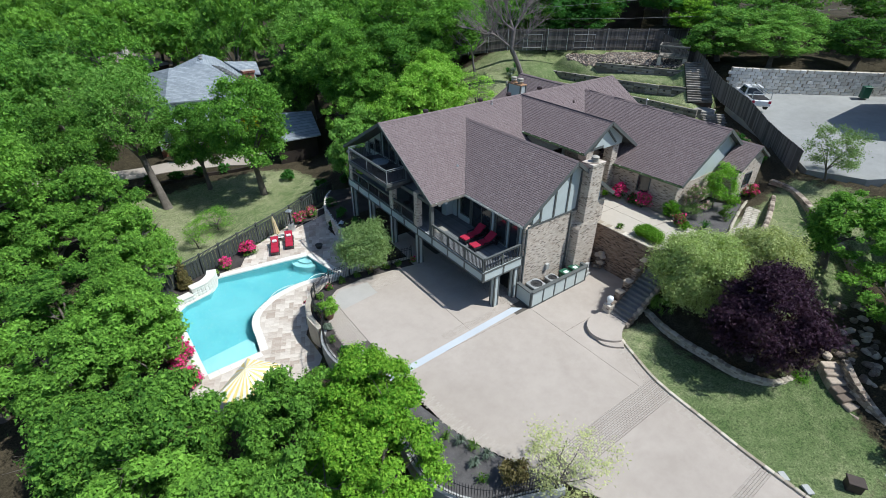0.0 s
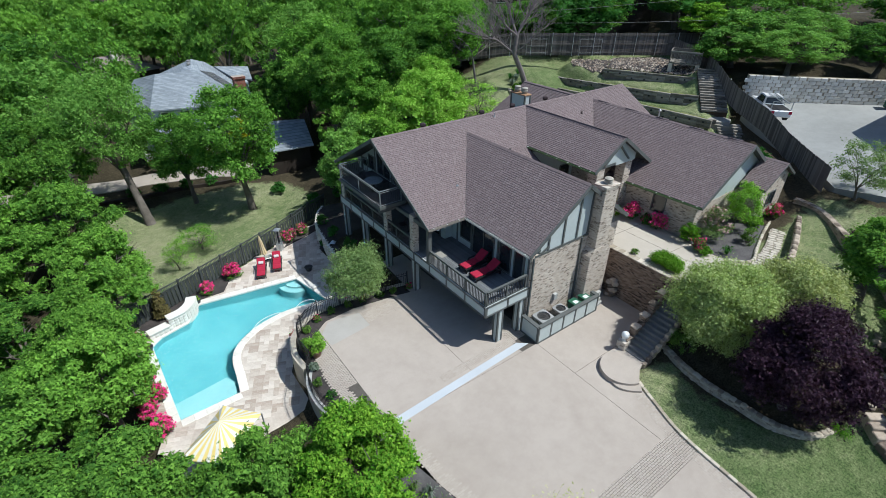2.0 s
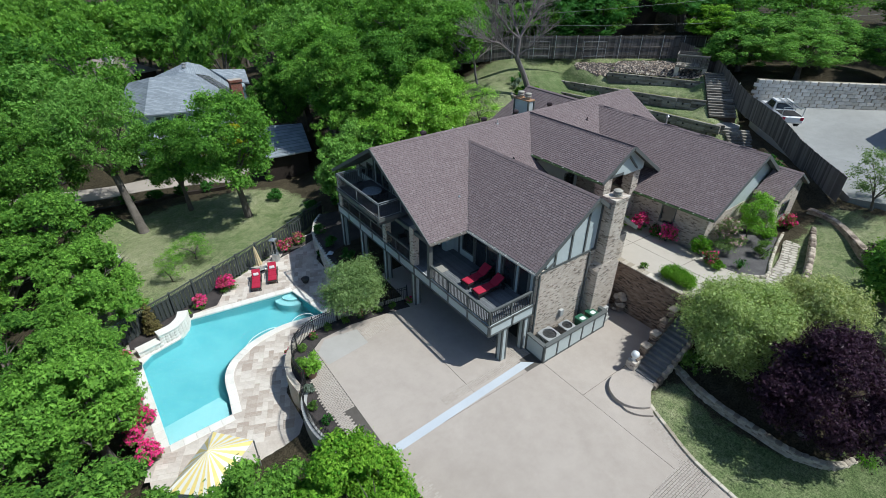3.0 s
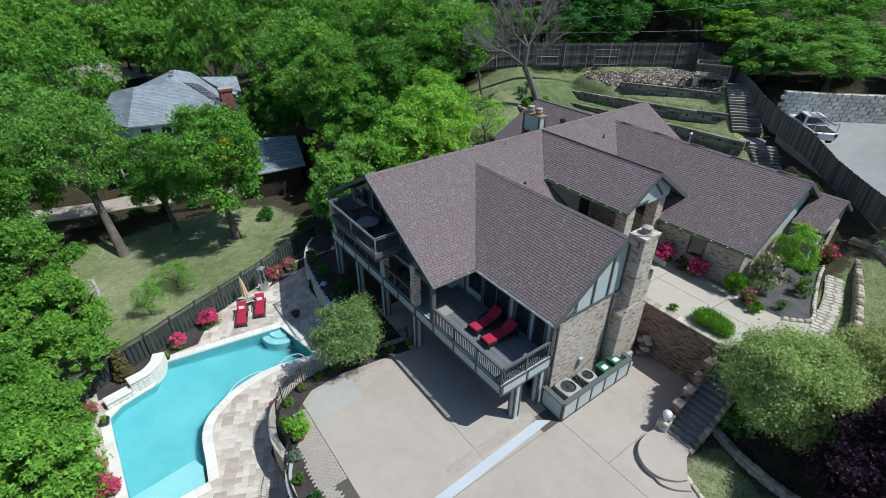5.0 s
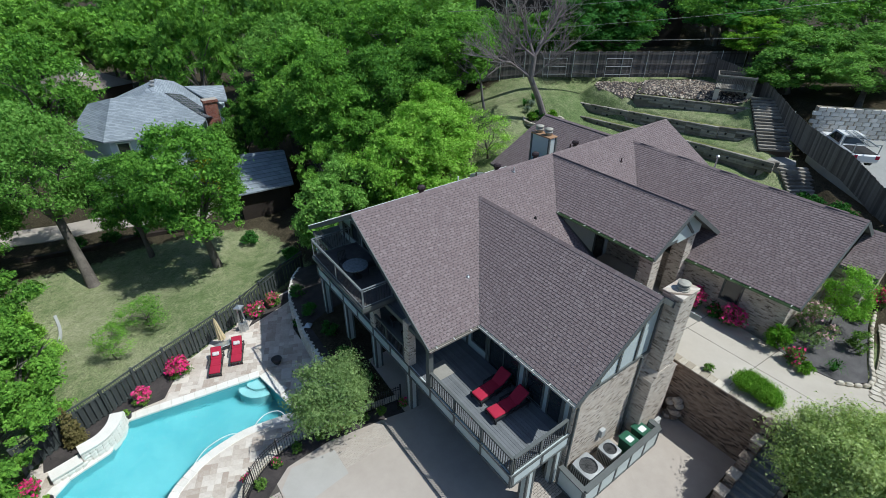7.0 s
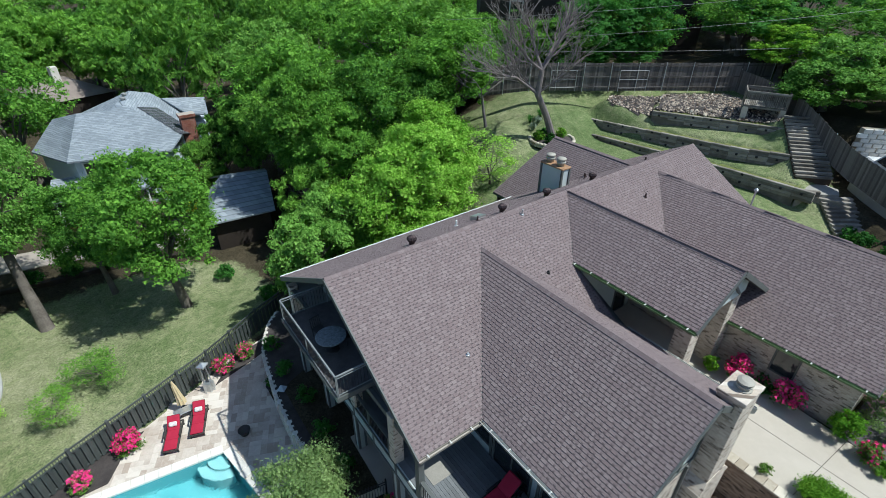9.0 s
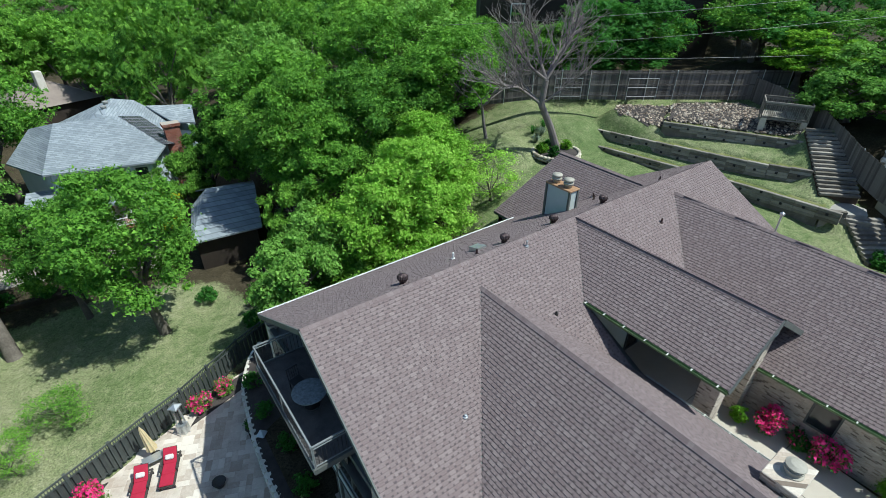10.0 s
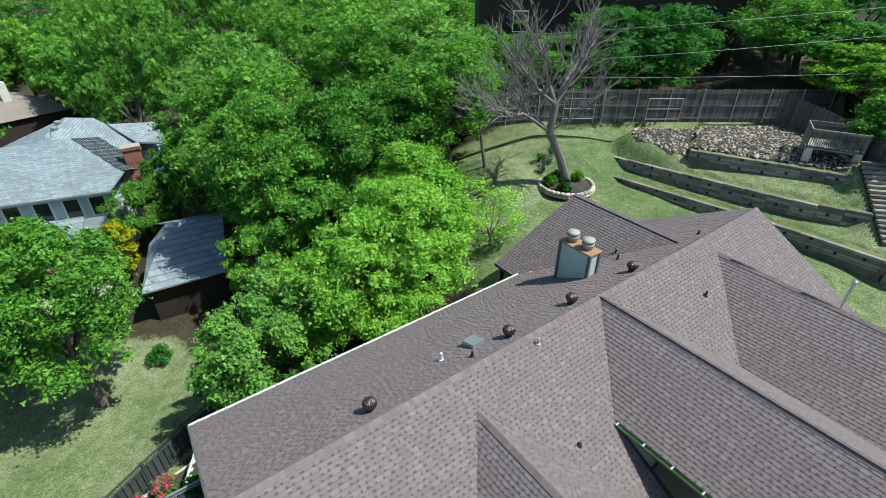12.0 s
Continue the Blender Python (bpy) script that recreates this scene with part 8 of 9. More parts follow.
lg = sun_lounger("red-cushioned lounger with a patterned pillow beside the pool", "poolside loungers")
lg.matrix_world = pose(-10.05, 19.75, TZ + 0.005, 0, 0, -20)
copy_thing(lg, pose(-8.72, 20.0, TZ + 0.005, 0, 0, -20))
dl = sun_lounger("red-cushioned lounger on a dark frame on the deck", "deck loungers", False, iron_m)
dl.matrix_world = pose(-0.8, 5.05, DZ, 0, 0, -88)
copy_thing(dl, pose(-0.9, 3.87, DZ, 0, 0, -94))
# parasol, closed, on the terrace
um = thing("closed_parasol", (-9.15, 21.5, TZ), "closed cream parasol leaning on its stand", "parasol")
g = Geo()
g.lathe([(0.26, 0), (0.26, 0.06), (0.06, 0.1), (0.04, 0.3)], 16, (-9.15, 21.5, TZ))
part("base", g, darkpot_m, um)
g = Geo()
g.tube([(-9.15, 21.5, TZ), (-9.3, 21.6, TZ + 2.25)], [.025, .02], 8)
part("pole", g, timber_m, um)
g = Geo()
n = 16
rings = [(0.22, 0.55), (0.17, 0.9), (0.14, 1.3), (0.10, 1.8), (0.03, 2.2)]
vs = [(-9.15 - .07 * z + r * (1 + 0.25 * (i % 2)) * math.cos(6.283 * i / n), 21.5 + .04 * z + r * (1 + 0.25 * (i % 2)) * math.sin(6.283 * i / n), TZ + z) for r, z in rings for i in range(n)]
g.add(vs, [(k * n + i, k * n + (i + 1) % n, (k + 1) * n + (i + 1) % n, (k + 1) * n + i) for k in range(4) for i in range(n)] + [tuple(range(n))[::-1], tuple(range(4 * n, 5 * n))])
part("canopy", g, cream_m, um, "cream folded canopy")
# pyramid patio heater
ph = thing("patio_heater", (-7.65, 22.2, TZ), "tapered grey patio heater", "heater")
g = Geo()
for a in range(4):
    c = [(1, 1), (-1, 1), (-1, -1), (1, -1)][a]
    g.beam((-7.65 + .24 * c[0], 22.2 + .24 * c[1], TZ), (-7.65 + .11 * c[0], 22.2 + .11 * c[1], TZ + 1.9), 0.04)
part("frame", g, metal_m, ph)
g = Geo()
g.lathe([(0.33, TZ), (0.30, TZ + 0.6), (0.28, TZ + .62)], 4, (-7.65, 22.2, 0))
part("base", g, metal_m, ph)
g = Geo()
g.lathe([(0.07, TZ + 0.6), (0.07, TZ + 1.85)], 10, (-7.65, 22.2, 0))
part("tube", g, pane_m, ph)
g = Geo()
g.lathe([(0.36, TZ + 1.9), (0.34, TZ + 1.96), (0.04, TZ + 2.1)], 4, (-7.65, 22.2, 0))
part("hood", g, metal_m, ph)
# small side table
st = thing("side_table", (-9.3, 20.9, TZ), "small grey side table between the loungers", "table")
g = Geo()
g.rbox(-9.75, 20.75, TZ + 0.42, -8.75, 21.25, TZ + 0.46, 0.01)
part("tabletop", g, metal_m, st)
for x in (-9.7, -8.8):
    for y in (20.8, 21.2):
        g = Geo()
        g.box(x - .02, y - .02, TZ, x + .02, y + .02, TZ + .42)
        part("leg", g, metal_m, st)
# diving board block, pool hose, bird bath, stool
g = Geo()
g.rbox(-0.32, -0.22, 0, 0.32, 0.22, 0.09, 0.02, pose(-7.55, 15.5, TZ + 0.02, 0, 0, 20))
solid("jump_block", g, coping_m, "pale block at the deep end of the pool", "block")
g = Geo()
hose = smooth_line([V(-13.4, 12.9, -2.01), V(-12.2, 14.1, -2.01), V(-10.8, 14.3, -2.01), V(-10.0, 13.5, -2.01), V(-9.6, 14.1, -2.01), V(-8.9, 14.5, -2.01), V(-8.2, 14.3, -2.01), V(-8.0, 13.6, -2.01), V(-8.1, 13.2, -1.9)], 6)
g.tube(hose, [0.025] * len(hose), 6)
solid("pool_hose", g, whitep_m, "white floating cleaner hose in the pool", "hose", smooth=True)
fd = thing("bird_feeder", (-4.35, 18.3, TZ), "blue-topped stand by the curved wall", "stand")
g = Geo()
g.tube([(-4.6, 18.3, TZ), (-4.55, 18.3, TZ + 1.5)], [.02, .02], 6)
g.tube([(-4.2, 18.2, TZ), (-4.45, 18.3, TZ + 1.5)], [.02, .02], 6)
part("leg", g, metal_m, fd)
g = Geo()
g.lathe([(0.3, TZ + 1.48), (0.28, TZ + 1.52), (0.03, TZ + 1.72)], 4, (-4.5, 18.3, 0))
part("roof", g, siding_m, fd, "pale blue roof")


def pot(x, y, z, r, h, mat, label):
    g = Geo()
    g.lathe([(r * .62, 0), (r * .85, h * .5), (r, h * .93), (r * 1.08, h * .94), (r * 1.08, h), (r * .9, h), (r * .85, h * .86), (0.02, h * .85)], 16, (x, y, z))
    return solid("plant_pot", g, mat, label, "pot", smooth=True)


def shrub(name, x, y, z, r, h, mat, label, leaves=2500, size=0.05, seed=1, flowers=None, nf=0, category="shrub", blob=0.34, fsize=0.06):
    """A leafy shrub: short stems, leaves, and blossoms where it has them."""
    t = thing(name, (x, y, z), label, category)
    g = Geo()
    rr = random.Random(seed)
    for i in range(7):
        a = rr.uniform(0, 6.28)
        g.tube([(x, y, z - 0.1), (x + .3 * r * math.cos(a), y + .3 * r * math.sin(a), z + h * .35), (x + .7 * r * math.cos(a), y + .7 * r * math.sin(a), z + h * .75)], [.025, .018, .006], 5)
    part("stem", g, bark_m, t)
    bl = [(x + a, y + b, z + c, d) for a, b, c, d in crown_blobs(r * .85, h * .5, h * .52, 40, seed, blob)]
    for nm, mt, cnt, sz, sd in (("foliage", mat, leaves, size, seed), ("blossom", flowers, nf, fsize, seed + 99)):
        if mt is None or not cnt:
            continue
        me = leaf_cloud(nm, bl if nm == "foliage" else [(a, b, c + .03, d * 1.06) for a, b, c, d in bl if c > z + h * .35], cnt, sz, mt, sd)
        ob = new(nm, me)
        ob.parent = t
        ob.location = -Vector((x, y, z))
    return t


pot(-6.95, 17.85, TZ, 0.3, 0.36, darkpot_m, "round dark pot on the terrace")
pot(-15.05, 18.6, TZ + 0.02, 0.24, 0.36, darkpot_m, "dark pot with a small plant")
shrub("potted_plant", -15.05, 18.6, TZ + 0.3, 0.22, 0.3, lime_m, "small yellow-green plant in a pot", 300, 0.04, 5)
pot(-18.7, 15.2, TZ + 0.02, 0.24, 0.36, darkpot_m, "dark pot with a small plant")
shrub("potted_plant", -18.7, 15.2, TZ + 0.3, 0.22, 0.3, lime_m, "small yellow-green plant in a pot", 300, 0.04, 6)
pot(-4.7, 20.0, TZ, 0.3, 0.4, darkpot_m, "dark pot at the foot of the wall")
shrub("potted_plant", -4.7, 20.0, TZ + 0.35, 0.42, 0.6, deep_m, "dark green shrub in a pot", 700, 0.05, 7)
pot(-10.95, 6.7, -0.03, 0.34, 0.5, pot_m, "large terracotta pot on the driveway edge")
shrub("potted_plant", -10.95, 6.7, 0.4, 0.75, 0.9, lime_m, "bright green plant in a terracotta pot", 1800, 0.06, 8)
pot(-6.5, 12.0, TZ, 0.25, 0.4, darkpot_m, "dark pot under the small tree")
shrub("potted_plant", -6.5, 12.0, TZ + 0.35, 0.25, 0.3, shrub_m, "small potted plant with red flowers", 200, 0.04, 9, rose_m, 60)
# rose bushes along the fence and the house
for i, (x, y, z, r, h, n) in enumerate(((-14.2, 19.3, TZ, .62, 1.0, 260), (-12.0, 20.4, TZ, .85, 1.05, 380), (-6.4, 23.1, TZ, .75, 1.0, 150), (-5.2, 23.6, TZ, .65, 0.9, 70), (-19.3, 11.8, TZ, .6, 1.2, 420), (-18.95, 10.6, TZ, .55, 1.1, 380), (-19.5, 9.4, TZ, .6, 1.2, 300), (-19.2, 8.0, TZ, .65, 1.1, 420), (-19.3, 16.2, TZ, .6, 1.0, 160),
                                        (12.1, 2.95, PZ, .68, 1.25, 420), (12.2, 0.95, PZ, .75, 1.2, 330), (12.3, 1.9, PZ, .5, .7, 20), (12.0, -2.2, PZ, .55, .8, 60), (20.3, -3.1, PZ + .1, .7, 1.1, 160), (-10.9, 10.6, TZ, .4, .8, 60))):
    shrub("rose_bush", x, y, z, r, h, deep_m if 12.0 < x < 12.35 and y > 0 else shrub_m, "rose bush covered in crimson blossom" if n > 100 else "green rose bush with a few crimson blossoms", 2200, 0.045, 60 + i, rose_m, n * 3, "rose bush", fsize=0.055)
# clipped hedge on the patio edge
t = thing("clipped_hedge", (8.75, -2.05, PZ), "clipped bright green box hedge on the patio edge", "hedge")
bl = [(8.5 + rng.uniform(-.36, .36), y + rng.uniform(-.1, .1), PZ + rng.uniform(.2, .5 + .24 * abs(math.sin((y + 3.0) * 1.9)) ** .5), .33) for y in [-2.95 + .13 * k for k in range(13)] for q in range(7)]
me = leaf_cloud("foliage", bl, 34000, 0.03, hedge_m, 5, spread=0.4)
ob = new("foliage", me)
ob.parent, ob.location = t, -Vector((8.75, -2.05, PZ))
g = Geo()
for y in (-2.9, -2.3, -1.7, -1.2):
    g.tube([(8.75, y, PZ - .1), (8.75, y, PZ + .6)], [.03, .015], 5)
part("stem", g, bark_m, t)
# planted corner by the long wing
BED = [V(12.4, -1.1), V(12.2, -2.9), V(12.4, -4.2), V(13.4, -4.9), V(15.2, -4.3), V(18.0, -3.5), V(20.8, -2.9), V(18.2, -1.3)]
g = Geo()
g.prism(BED, 2.8, PZ + 0.03)
solid("gravel_bed", g, slate_m, "dark slate-chip bed at the corner of the house", "flower bed", "structure")
EDGE = smooth_line([V(12.3, -4.15), V(13.3, -5.0), V(15.2, -4.45), V(18.0, -3.65), V(20.9, -3.05)], 6)
edging = thing("bed_edging", (15, -4.5, PZ), "low curved edging of pale stones", "edging", kind="structure")
for p, a in along(EDGE, 0.36):
    piece("stone", PALE[rng.randrange(6)], edging, pose(p.x, p.y, PZ + 0.06, 0, 0, math.degrees(a)) @ Matrix.Diagonal((0.36, 0.3, 0.42, 1)))
for i, (x, y, r, h, mt, lab, lv, sz, fl, nf) in enumerate(((12.4, -1.2, .75, 1.3, hedge_m, "rounded bright green shrub by the house", 3000, .05, None, 0), (11.75, -2.85, .4, .55, hedge_m, "small rounded green shrub", 1200, .045, None, 0), (14.3, -1.9, 1.05, 2.0, olive_m, "climbing rose with pale pink blossom", 4200, .045, pink_m, 420),
                                                           (15.4, -3.7, .65, 1.1, shrub_m, "feathery green shrub in the bed", 1800, .04, None, 0), (18.2, -2.9, .6, .7, hedge_m, "low bright green shrub in the bed", 1400, .045, None, 0), (19.2, -2.2, .7, .7, deep_m, "dark green low shrub in the bed", 1500, .05, None, 0),
                                                           (8.15, -0.1, .28, .4, shrub_m, "small plant on the wall top", 400, .04, None, 0), (5.9, -5.6, .9, 1.3, shrub_m, "small dark evergreen beside the stair", 2600, .04, None, 0))):
    shrub("shrub", x, y, PZ if x > 7 else 0.4, r, h, mt, lab, lv, sz, 200 + i, fl, nf)
tree_kind("willow", 4.6, 1.6, 1.9, 9000, 0.055, lime_m, bark_m, 71, 60, 0.3, 0.06)
plant("willow", 16.6, -2.2, PZ, 0.72, 0, 0.8, "wispy light green small tree by the gable")
tree_kind("many_stemmed", 5.0, 2.2, 2.0, 7000, 0.06, olive_m, bark_m, 36, 70, 0.26, 0.09)
plant("many_stemmed", 24.4, -6.3, 4.9, 0.95, 40, 0.85, "slender multi-stemmed tree at the drive end")
tree_kind("wispy", 6.0, 2.0, 2.6, 3600, 0.05, sage_m, bark_m, 33, 60, 0.3, 0.08)
shrub("shrub", -9.2, -8.3, -0.05, 0.75, 1.3, brown_leaf_m, "russet and green shrub at the end of the bed", 2200, .045, 221)
plant("wispy", -7.9, -9.5, -0.4, 0.95, 140, 0.6, "slender tree with sparse new leaves by the drive")
tree_kind("sapling", 6.0, 2.0, 2.6, 4200, 0.06, oak_m, bark_m, 35, 60, 0.3, 0.08)
plant("sapling", -15.1, 25.0, None, 0.6, 140, 0.45, "sparse sapling on the lawn")
plant("sapling", -12.8, 27.4, None, 0.85, 10, 0.42, "small sparse tree on the lawn")
def spiky(name, x, y, z, n, L, mat, label, seed):
    """A clump of long arching blades."""
    rr = random.Random(seed)
    t = thing(name, (x, y, z), label, "plant")
    g = Geo()
    for i in range(n):
        a, k, ln = rr.uniform(0, 6.28), rr.uniform(.25, .9), L * rr.uniform(.7, 1.1)
        d, s = V(math.cos(a), math.sin(a), 0), V(-math.sin(a), math.cos(a), 0) * 0.018
        p = [V(x, y, z - .03) + d * .05, V(x, y, z) + d * ln * k * .5 + V(0, 0, ln * .75), V(x, y, z) + d * ln * k + V(0, 0, ln * (.85 - .6 * k))]
        g.add([p[0] - s, p[0] + s, p[1] + s, p[1] - s, p[2]], [(0, 1, 2, 3), (3, 2, 4)])
    part("foliage", g, mat, t)


def conifer(x, y, z, h, r, mat, label, seed):
    """A narrow spire of upright sprays."""
    rr = random.Random(seed)
    t = thing("conifer", (x, y, z), label, "conifer")
    g = Geo()
    g.tube([(x, y, z - .1), (x, y, z + h * .9)], [.06, .015], 7)
    part("trunk", g, bark_m, t)
    bl = []
    for i in range(70):
        k = rr.uniform(.02, 1)
        a = rr.uniform(0, 6.28)
        q = r * (1 - k) ** .8 * .75
        bl.append((x + q * math.cos(a), y + q * math.sin(a), z + h * (.05 + .93 * k), .09 + .16 * (1 - k)))
    ob = new("foliage", leaf_cloud("foliage", bl, 5200, .045, mat, seed))
    ob.parent, ob.location = t, -Vector((x, y, z))


conifer(-17.35, 18.3, TZ, 2.7, .5, brown_leaf_m, "narrow brownish conifer by the fence", 12)
conifer(-20.4, 17.0, TZ - .3, 2.9, .55, deep_m, "narrow dark green conifer by the fence", 15)
shrub("yellow_shrub", -3.6, 44.5, -1.6, 1.4, 4.6, gold_m, "bright yellow flowering shrub by the house", 3000, .12, 14)
for i, (x, y) in enumerate(((RC.x - .1, RC.y + .9), (RC.x + 1.0, RC.y - .1), (RC.x - .9, RC.y - .7), (RC.x - 1.1, RC.y + .5))):
    shrub("shrub", x, y, rc_z + .25, .55, .8, hedge_m if i % 2 else deep_m, "rounded shrub in the tree ring", 1200, .06, 20 + i)
for i, (x, y) in enumerate(((RC.x + .5, RC.y + 2.2), (RC.x + .3, RC.y + 3.0), (RC.x - .4, RC.y + 1.9), (RC.x + 1.1, RC.y + 2.6))):
    spiky("iris_clump", x, y, ground_z(x, y), 90, 0.9, deep_m if i % 2 else grey_m, "clump of sword-shaped leaves beside the tree ring", 60 + i)
for i, (x, y) in enumerate(((-18.9, 28.5), (-19.6, 31), (-19.8, 26.2), (-20.2, 33.5), (-21.5, 29.5), (-21.5, 26))):
    shrub("ground_cover", x, y, ground_z(x, y), 1.2, .9, lime_m, "mound of bright green ground cover", 2600, .07, 30 + i)
for i, (x, y) in enumerate(((-16, 42.6), (-13.5, 41.8), (-11, 41.2), (-8.6, 40.6), (-3.6, 33.5), (-1.8, 28.5), (0.6, 27.4), (26.6, 1.6), (27.8, 3.4), (25.4, 0.2), (28.8, 4.2), (24.6, -1.2))):
    shrub("shrub", x, y, ground_z(x, y), .8, 1.0, deep_m, "dark green shrub beside the fence or lane", 1500, .08, 40 + i)
for i in range(5):
    x, y = -3.9 + 0.12 * (i % 3), 11.8 + i * 2.5
    shrub("shrub", x, y, -0.52, .6, .9, deep_m, "dark green shrub in the bed below the veranda", 1300, .05, 80 + i)
shrub("red_shrub", 19.6, -8.2, ground_z(19.6, -8.2), .7, 1.3, plum_m, "small dark red maple on the bank", 1500, .05, 91)


spiky("daylily_clump", 6.9, -13.1, 0.1, 260, 0.9, hedge_m, "clump of arching green lily leaves at the wall end", 3)
spiky("yucca", 12.9, -3.6, PZ, 90, 0.8, deep_m, "dark spiky yucca by the path", 4)
for i, (x, y) in enumerate(((-10.9, -3.3), (-10.5, -3.9), (-10.3, -4.7), (-9.9, -5.3), (-9.6, -5.9), (-10.1, -6.6), (-10.3, -7.4), (-9.4, -6.6), (-10.8, -1.4), (-10.9, 0.4), (-11.0, 1.8))):
    spiky("iris_clump", x, y, -0.05, 60, 0.6, grey_m if i % 2 else shrub_m, "clump of sword-shaped leaves in the bed", 30 + i)
for i, (p, a) in enumerate(along(offset_line(IL, 0.32), 1.1)):
    shrub("shrub", p.x, p.y, -0.06, .3, .45, shrub_m, "small shrub below the iron fence", 420, .045, 130 + i, rose_m if i % 3 == 0 else None, 24 if i % 3 == 0 else 0)

for i, (x, y, r) in enumerate(((-11.6, 3.4, .3), (-11.8, 4.6, .3), (-11.5, 5.8, .3), (-11.2, 7.6, .35), (-11.5, 2.4, .3))):
    shrub("shrub", x, y, -0.06, r, .5, (deep_m, shrub_m, grey_m)[i % 3], "small shrub in the bed along the driveway", 500, .045, 170 + i)

# flagstone path beside the house
FP = smooth_line([V(12.6, -5.6), V(14.0, -5.4), V(16.5, -4.9), V(19.0, -4.1), V(22.0, -3.0)], 6)
g = Geo()
ribbon_wall(g, FP, 0.86, 2.9, PZ + 0.02)
fpath = solid("garden_path", g, pathbed_m, "pale flagstone path along the house", "path", "structure")
fr = random.Random(8)
for p, a in along(FP, 0.34):
    off = fr.uniform(-.08, .08)
    for k in (-0.24, 0.2):
        nn = fr.choice((5, 6, 7))
        w, l = fr.uniform(.17, .27), fr.uniform(.15, .21)
        turn = fr.uniform(0, 6.28)
        gg = Geo()
        cx, cy = p.x - math.sin(a) * (k + off), p.y + math.cos(a) * (k + off)
        ring_ = []
        for q in range(nn):
            b = 6.283 * (q + fr.uniform(-.25, .25)) / nn + turn
            u, v = l * math.cos(b), w * math.sin(b)
            ring_.append((cx + u * math.cos(a) - v * math.sin(a), cy + u * math.sin(a) + v * math.cos(a)))
        ring_.sort(key=lambda q: math.atan2(q[1] - cy, q[0] - cx))
        gg.prism(ring_, PZ, PZ + 0.045 + fr.uniform(0, .012))
        part("flagstone", gg, pathstone_m, fpath)
BWL = smooth_line([V(13.4, -6.9), V(15.6, -6.3), V(18.2, -5.5), V(21, -4.5), V(23.2, -3.7)], 5)
g = Geo()
ribbon_wall(g, BWL, 0.3, 2.8, PZ + 0.55)
bankw = solid("path_wall", g, stone_m, "low stone wall beside the flagstone path", "garden wall", "structure")
for row in range(2):
    for p, a in along(BWL, 0.4):
        piece("stone", STONES[fr.randrange(6)], bankw, pose(p.x, p.y, PZ + .3 + row * .24, 0, 0, math.degrees(a) + fr.uniform(-5, 5)) @ Matrix.Diagonal((0.44, 0.5, 0.42, 1)))
# rocks and stone steps on the bank at the lawn's end
rs = random.Random(12)
for i in range(80):
    x, y = rs.uniform(8.6, 14.5), rs.uniform(-16.5, -11.5)
    s = rs.uniform(.25, .6)
    ob = tagged(new("boulder", STONES[i % 6]), "pale rough boulder on the shaded bank", "boulder", "boulders on the bank")
    ob.matrix_world = pose(x, y, ground_z(x, y) + .1 * s, rs.uniform(-20, 20), rs.uniform(-20, 20), rs.uniform(0, 360)) @ Matrix.Diagonal((s, s, s, 1))
STEPS = smooth_line([V(6.35, -16.6), V(6.6, -15.6), V(7.05, -14.6), V(7.8, -13.7)], 4)
for i, (p, a) in enumerate(along(STEPS, 0.4)):
    g = Geo()
    g.rbox(-.22, -.42, -.7, .22, .42, .0, .04, pose(p.x + .3, p.y, .1 + .17 * i, 0, 0, math.degrees(a) + rs.uniform(-4, 4)))
    solid("stone_step", g, rock_m, "rough grey stone step beside the lawn", "step", group="steps up the bank")
SIDE = offset_line(STEPS, -0.8)
g = Geo()
ribbon_wall(g, SIDE, 0.3, -0.3, lambda p: 0.75 + (p.y + 16.5) * 0.5)
side_wall = solid("bank_wall", g, rock_m, "rough stone wall beside the garden steps", "garden wall", "structure")
for row in range(5):
    for p, a in along(SIDE, 0.36):
        zt = 0.62 + (p.y + 16.5) * 0.5 - row * 0.24
        if zt > -0.1:
            piece("stone", STONES[rs.randrange(6)], side_wall, pose(p.x, p.y, zt, 0, 0, math.degrees(a) + rs.uniform(-4, 4)) @ Matrix.Diagonal((0.4, 0.56, 0.46, 1)))
g = Geo()
g.prism([V(6.9, -16.6), V(5.6, -16.3), V(4.7, -17.4), V(3.4, -18.6), V(5.2, -22), V(9, -22), V(8.6, -18)], -0.25, 0.06)
solid("garden_path", g, pale_m, "pale concrete path at the foot of the steps", "path", "structure")
g = Geo()
g.rbox(-.24, -.3, -.05, .24, .3, .42, .03, pose(2.5, -17.1, 0, 0, 0, 30))
g.rbox(-.28, -.34, .42, .28, .34, .5, .02, pose(2.5, -17.1, 0, 0, 0, 30))
solid("meter_box", g, rust_dark_m, "dark brown box with a lid at the lawn corner", "box")
for x, y in ((0.62, -15.1), (0.8, -16.0)):
    g = Geo()
    g.rbox(-.22, -.15, -.05, .22, .15, .06, .01, pose(x, y, .03, 0, 0, 60))
    solid("utility_lid", g, pale_m, "pale flush utility lid in the lawn", "lid", group="utility lids")

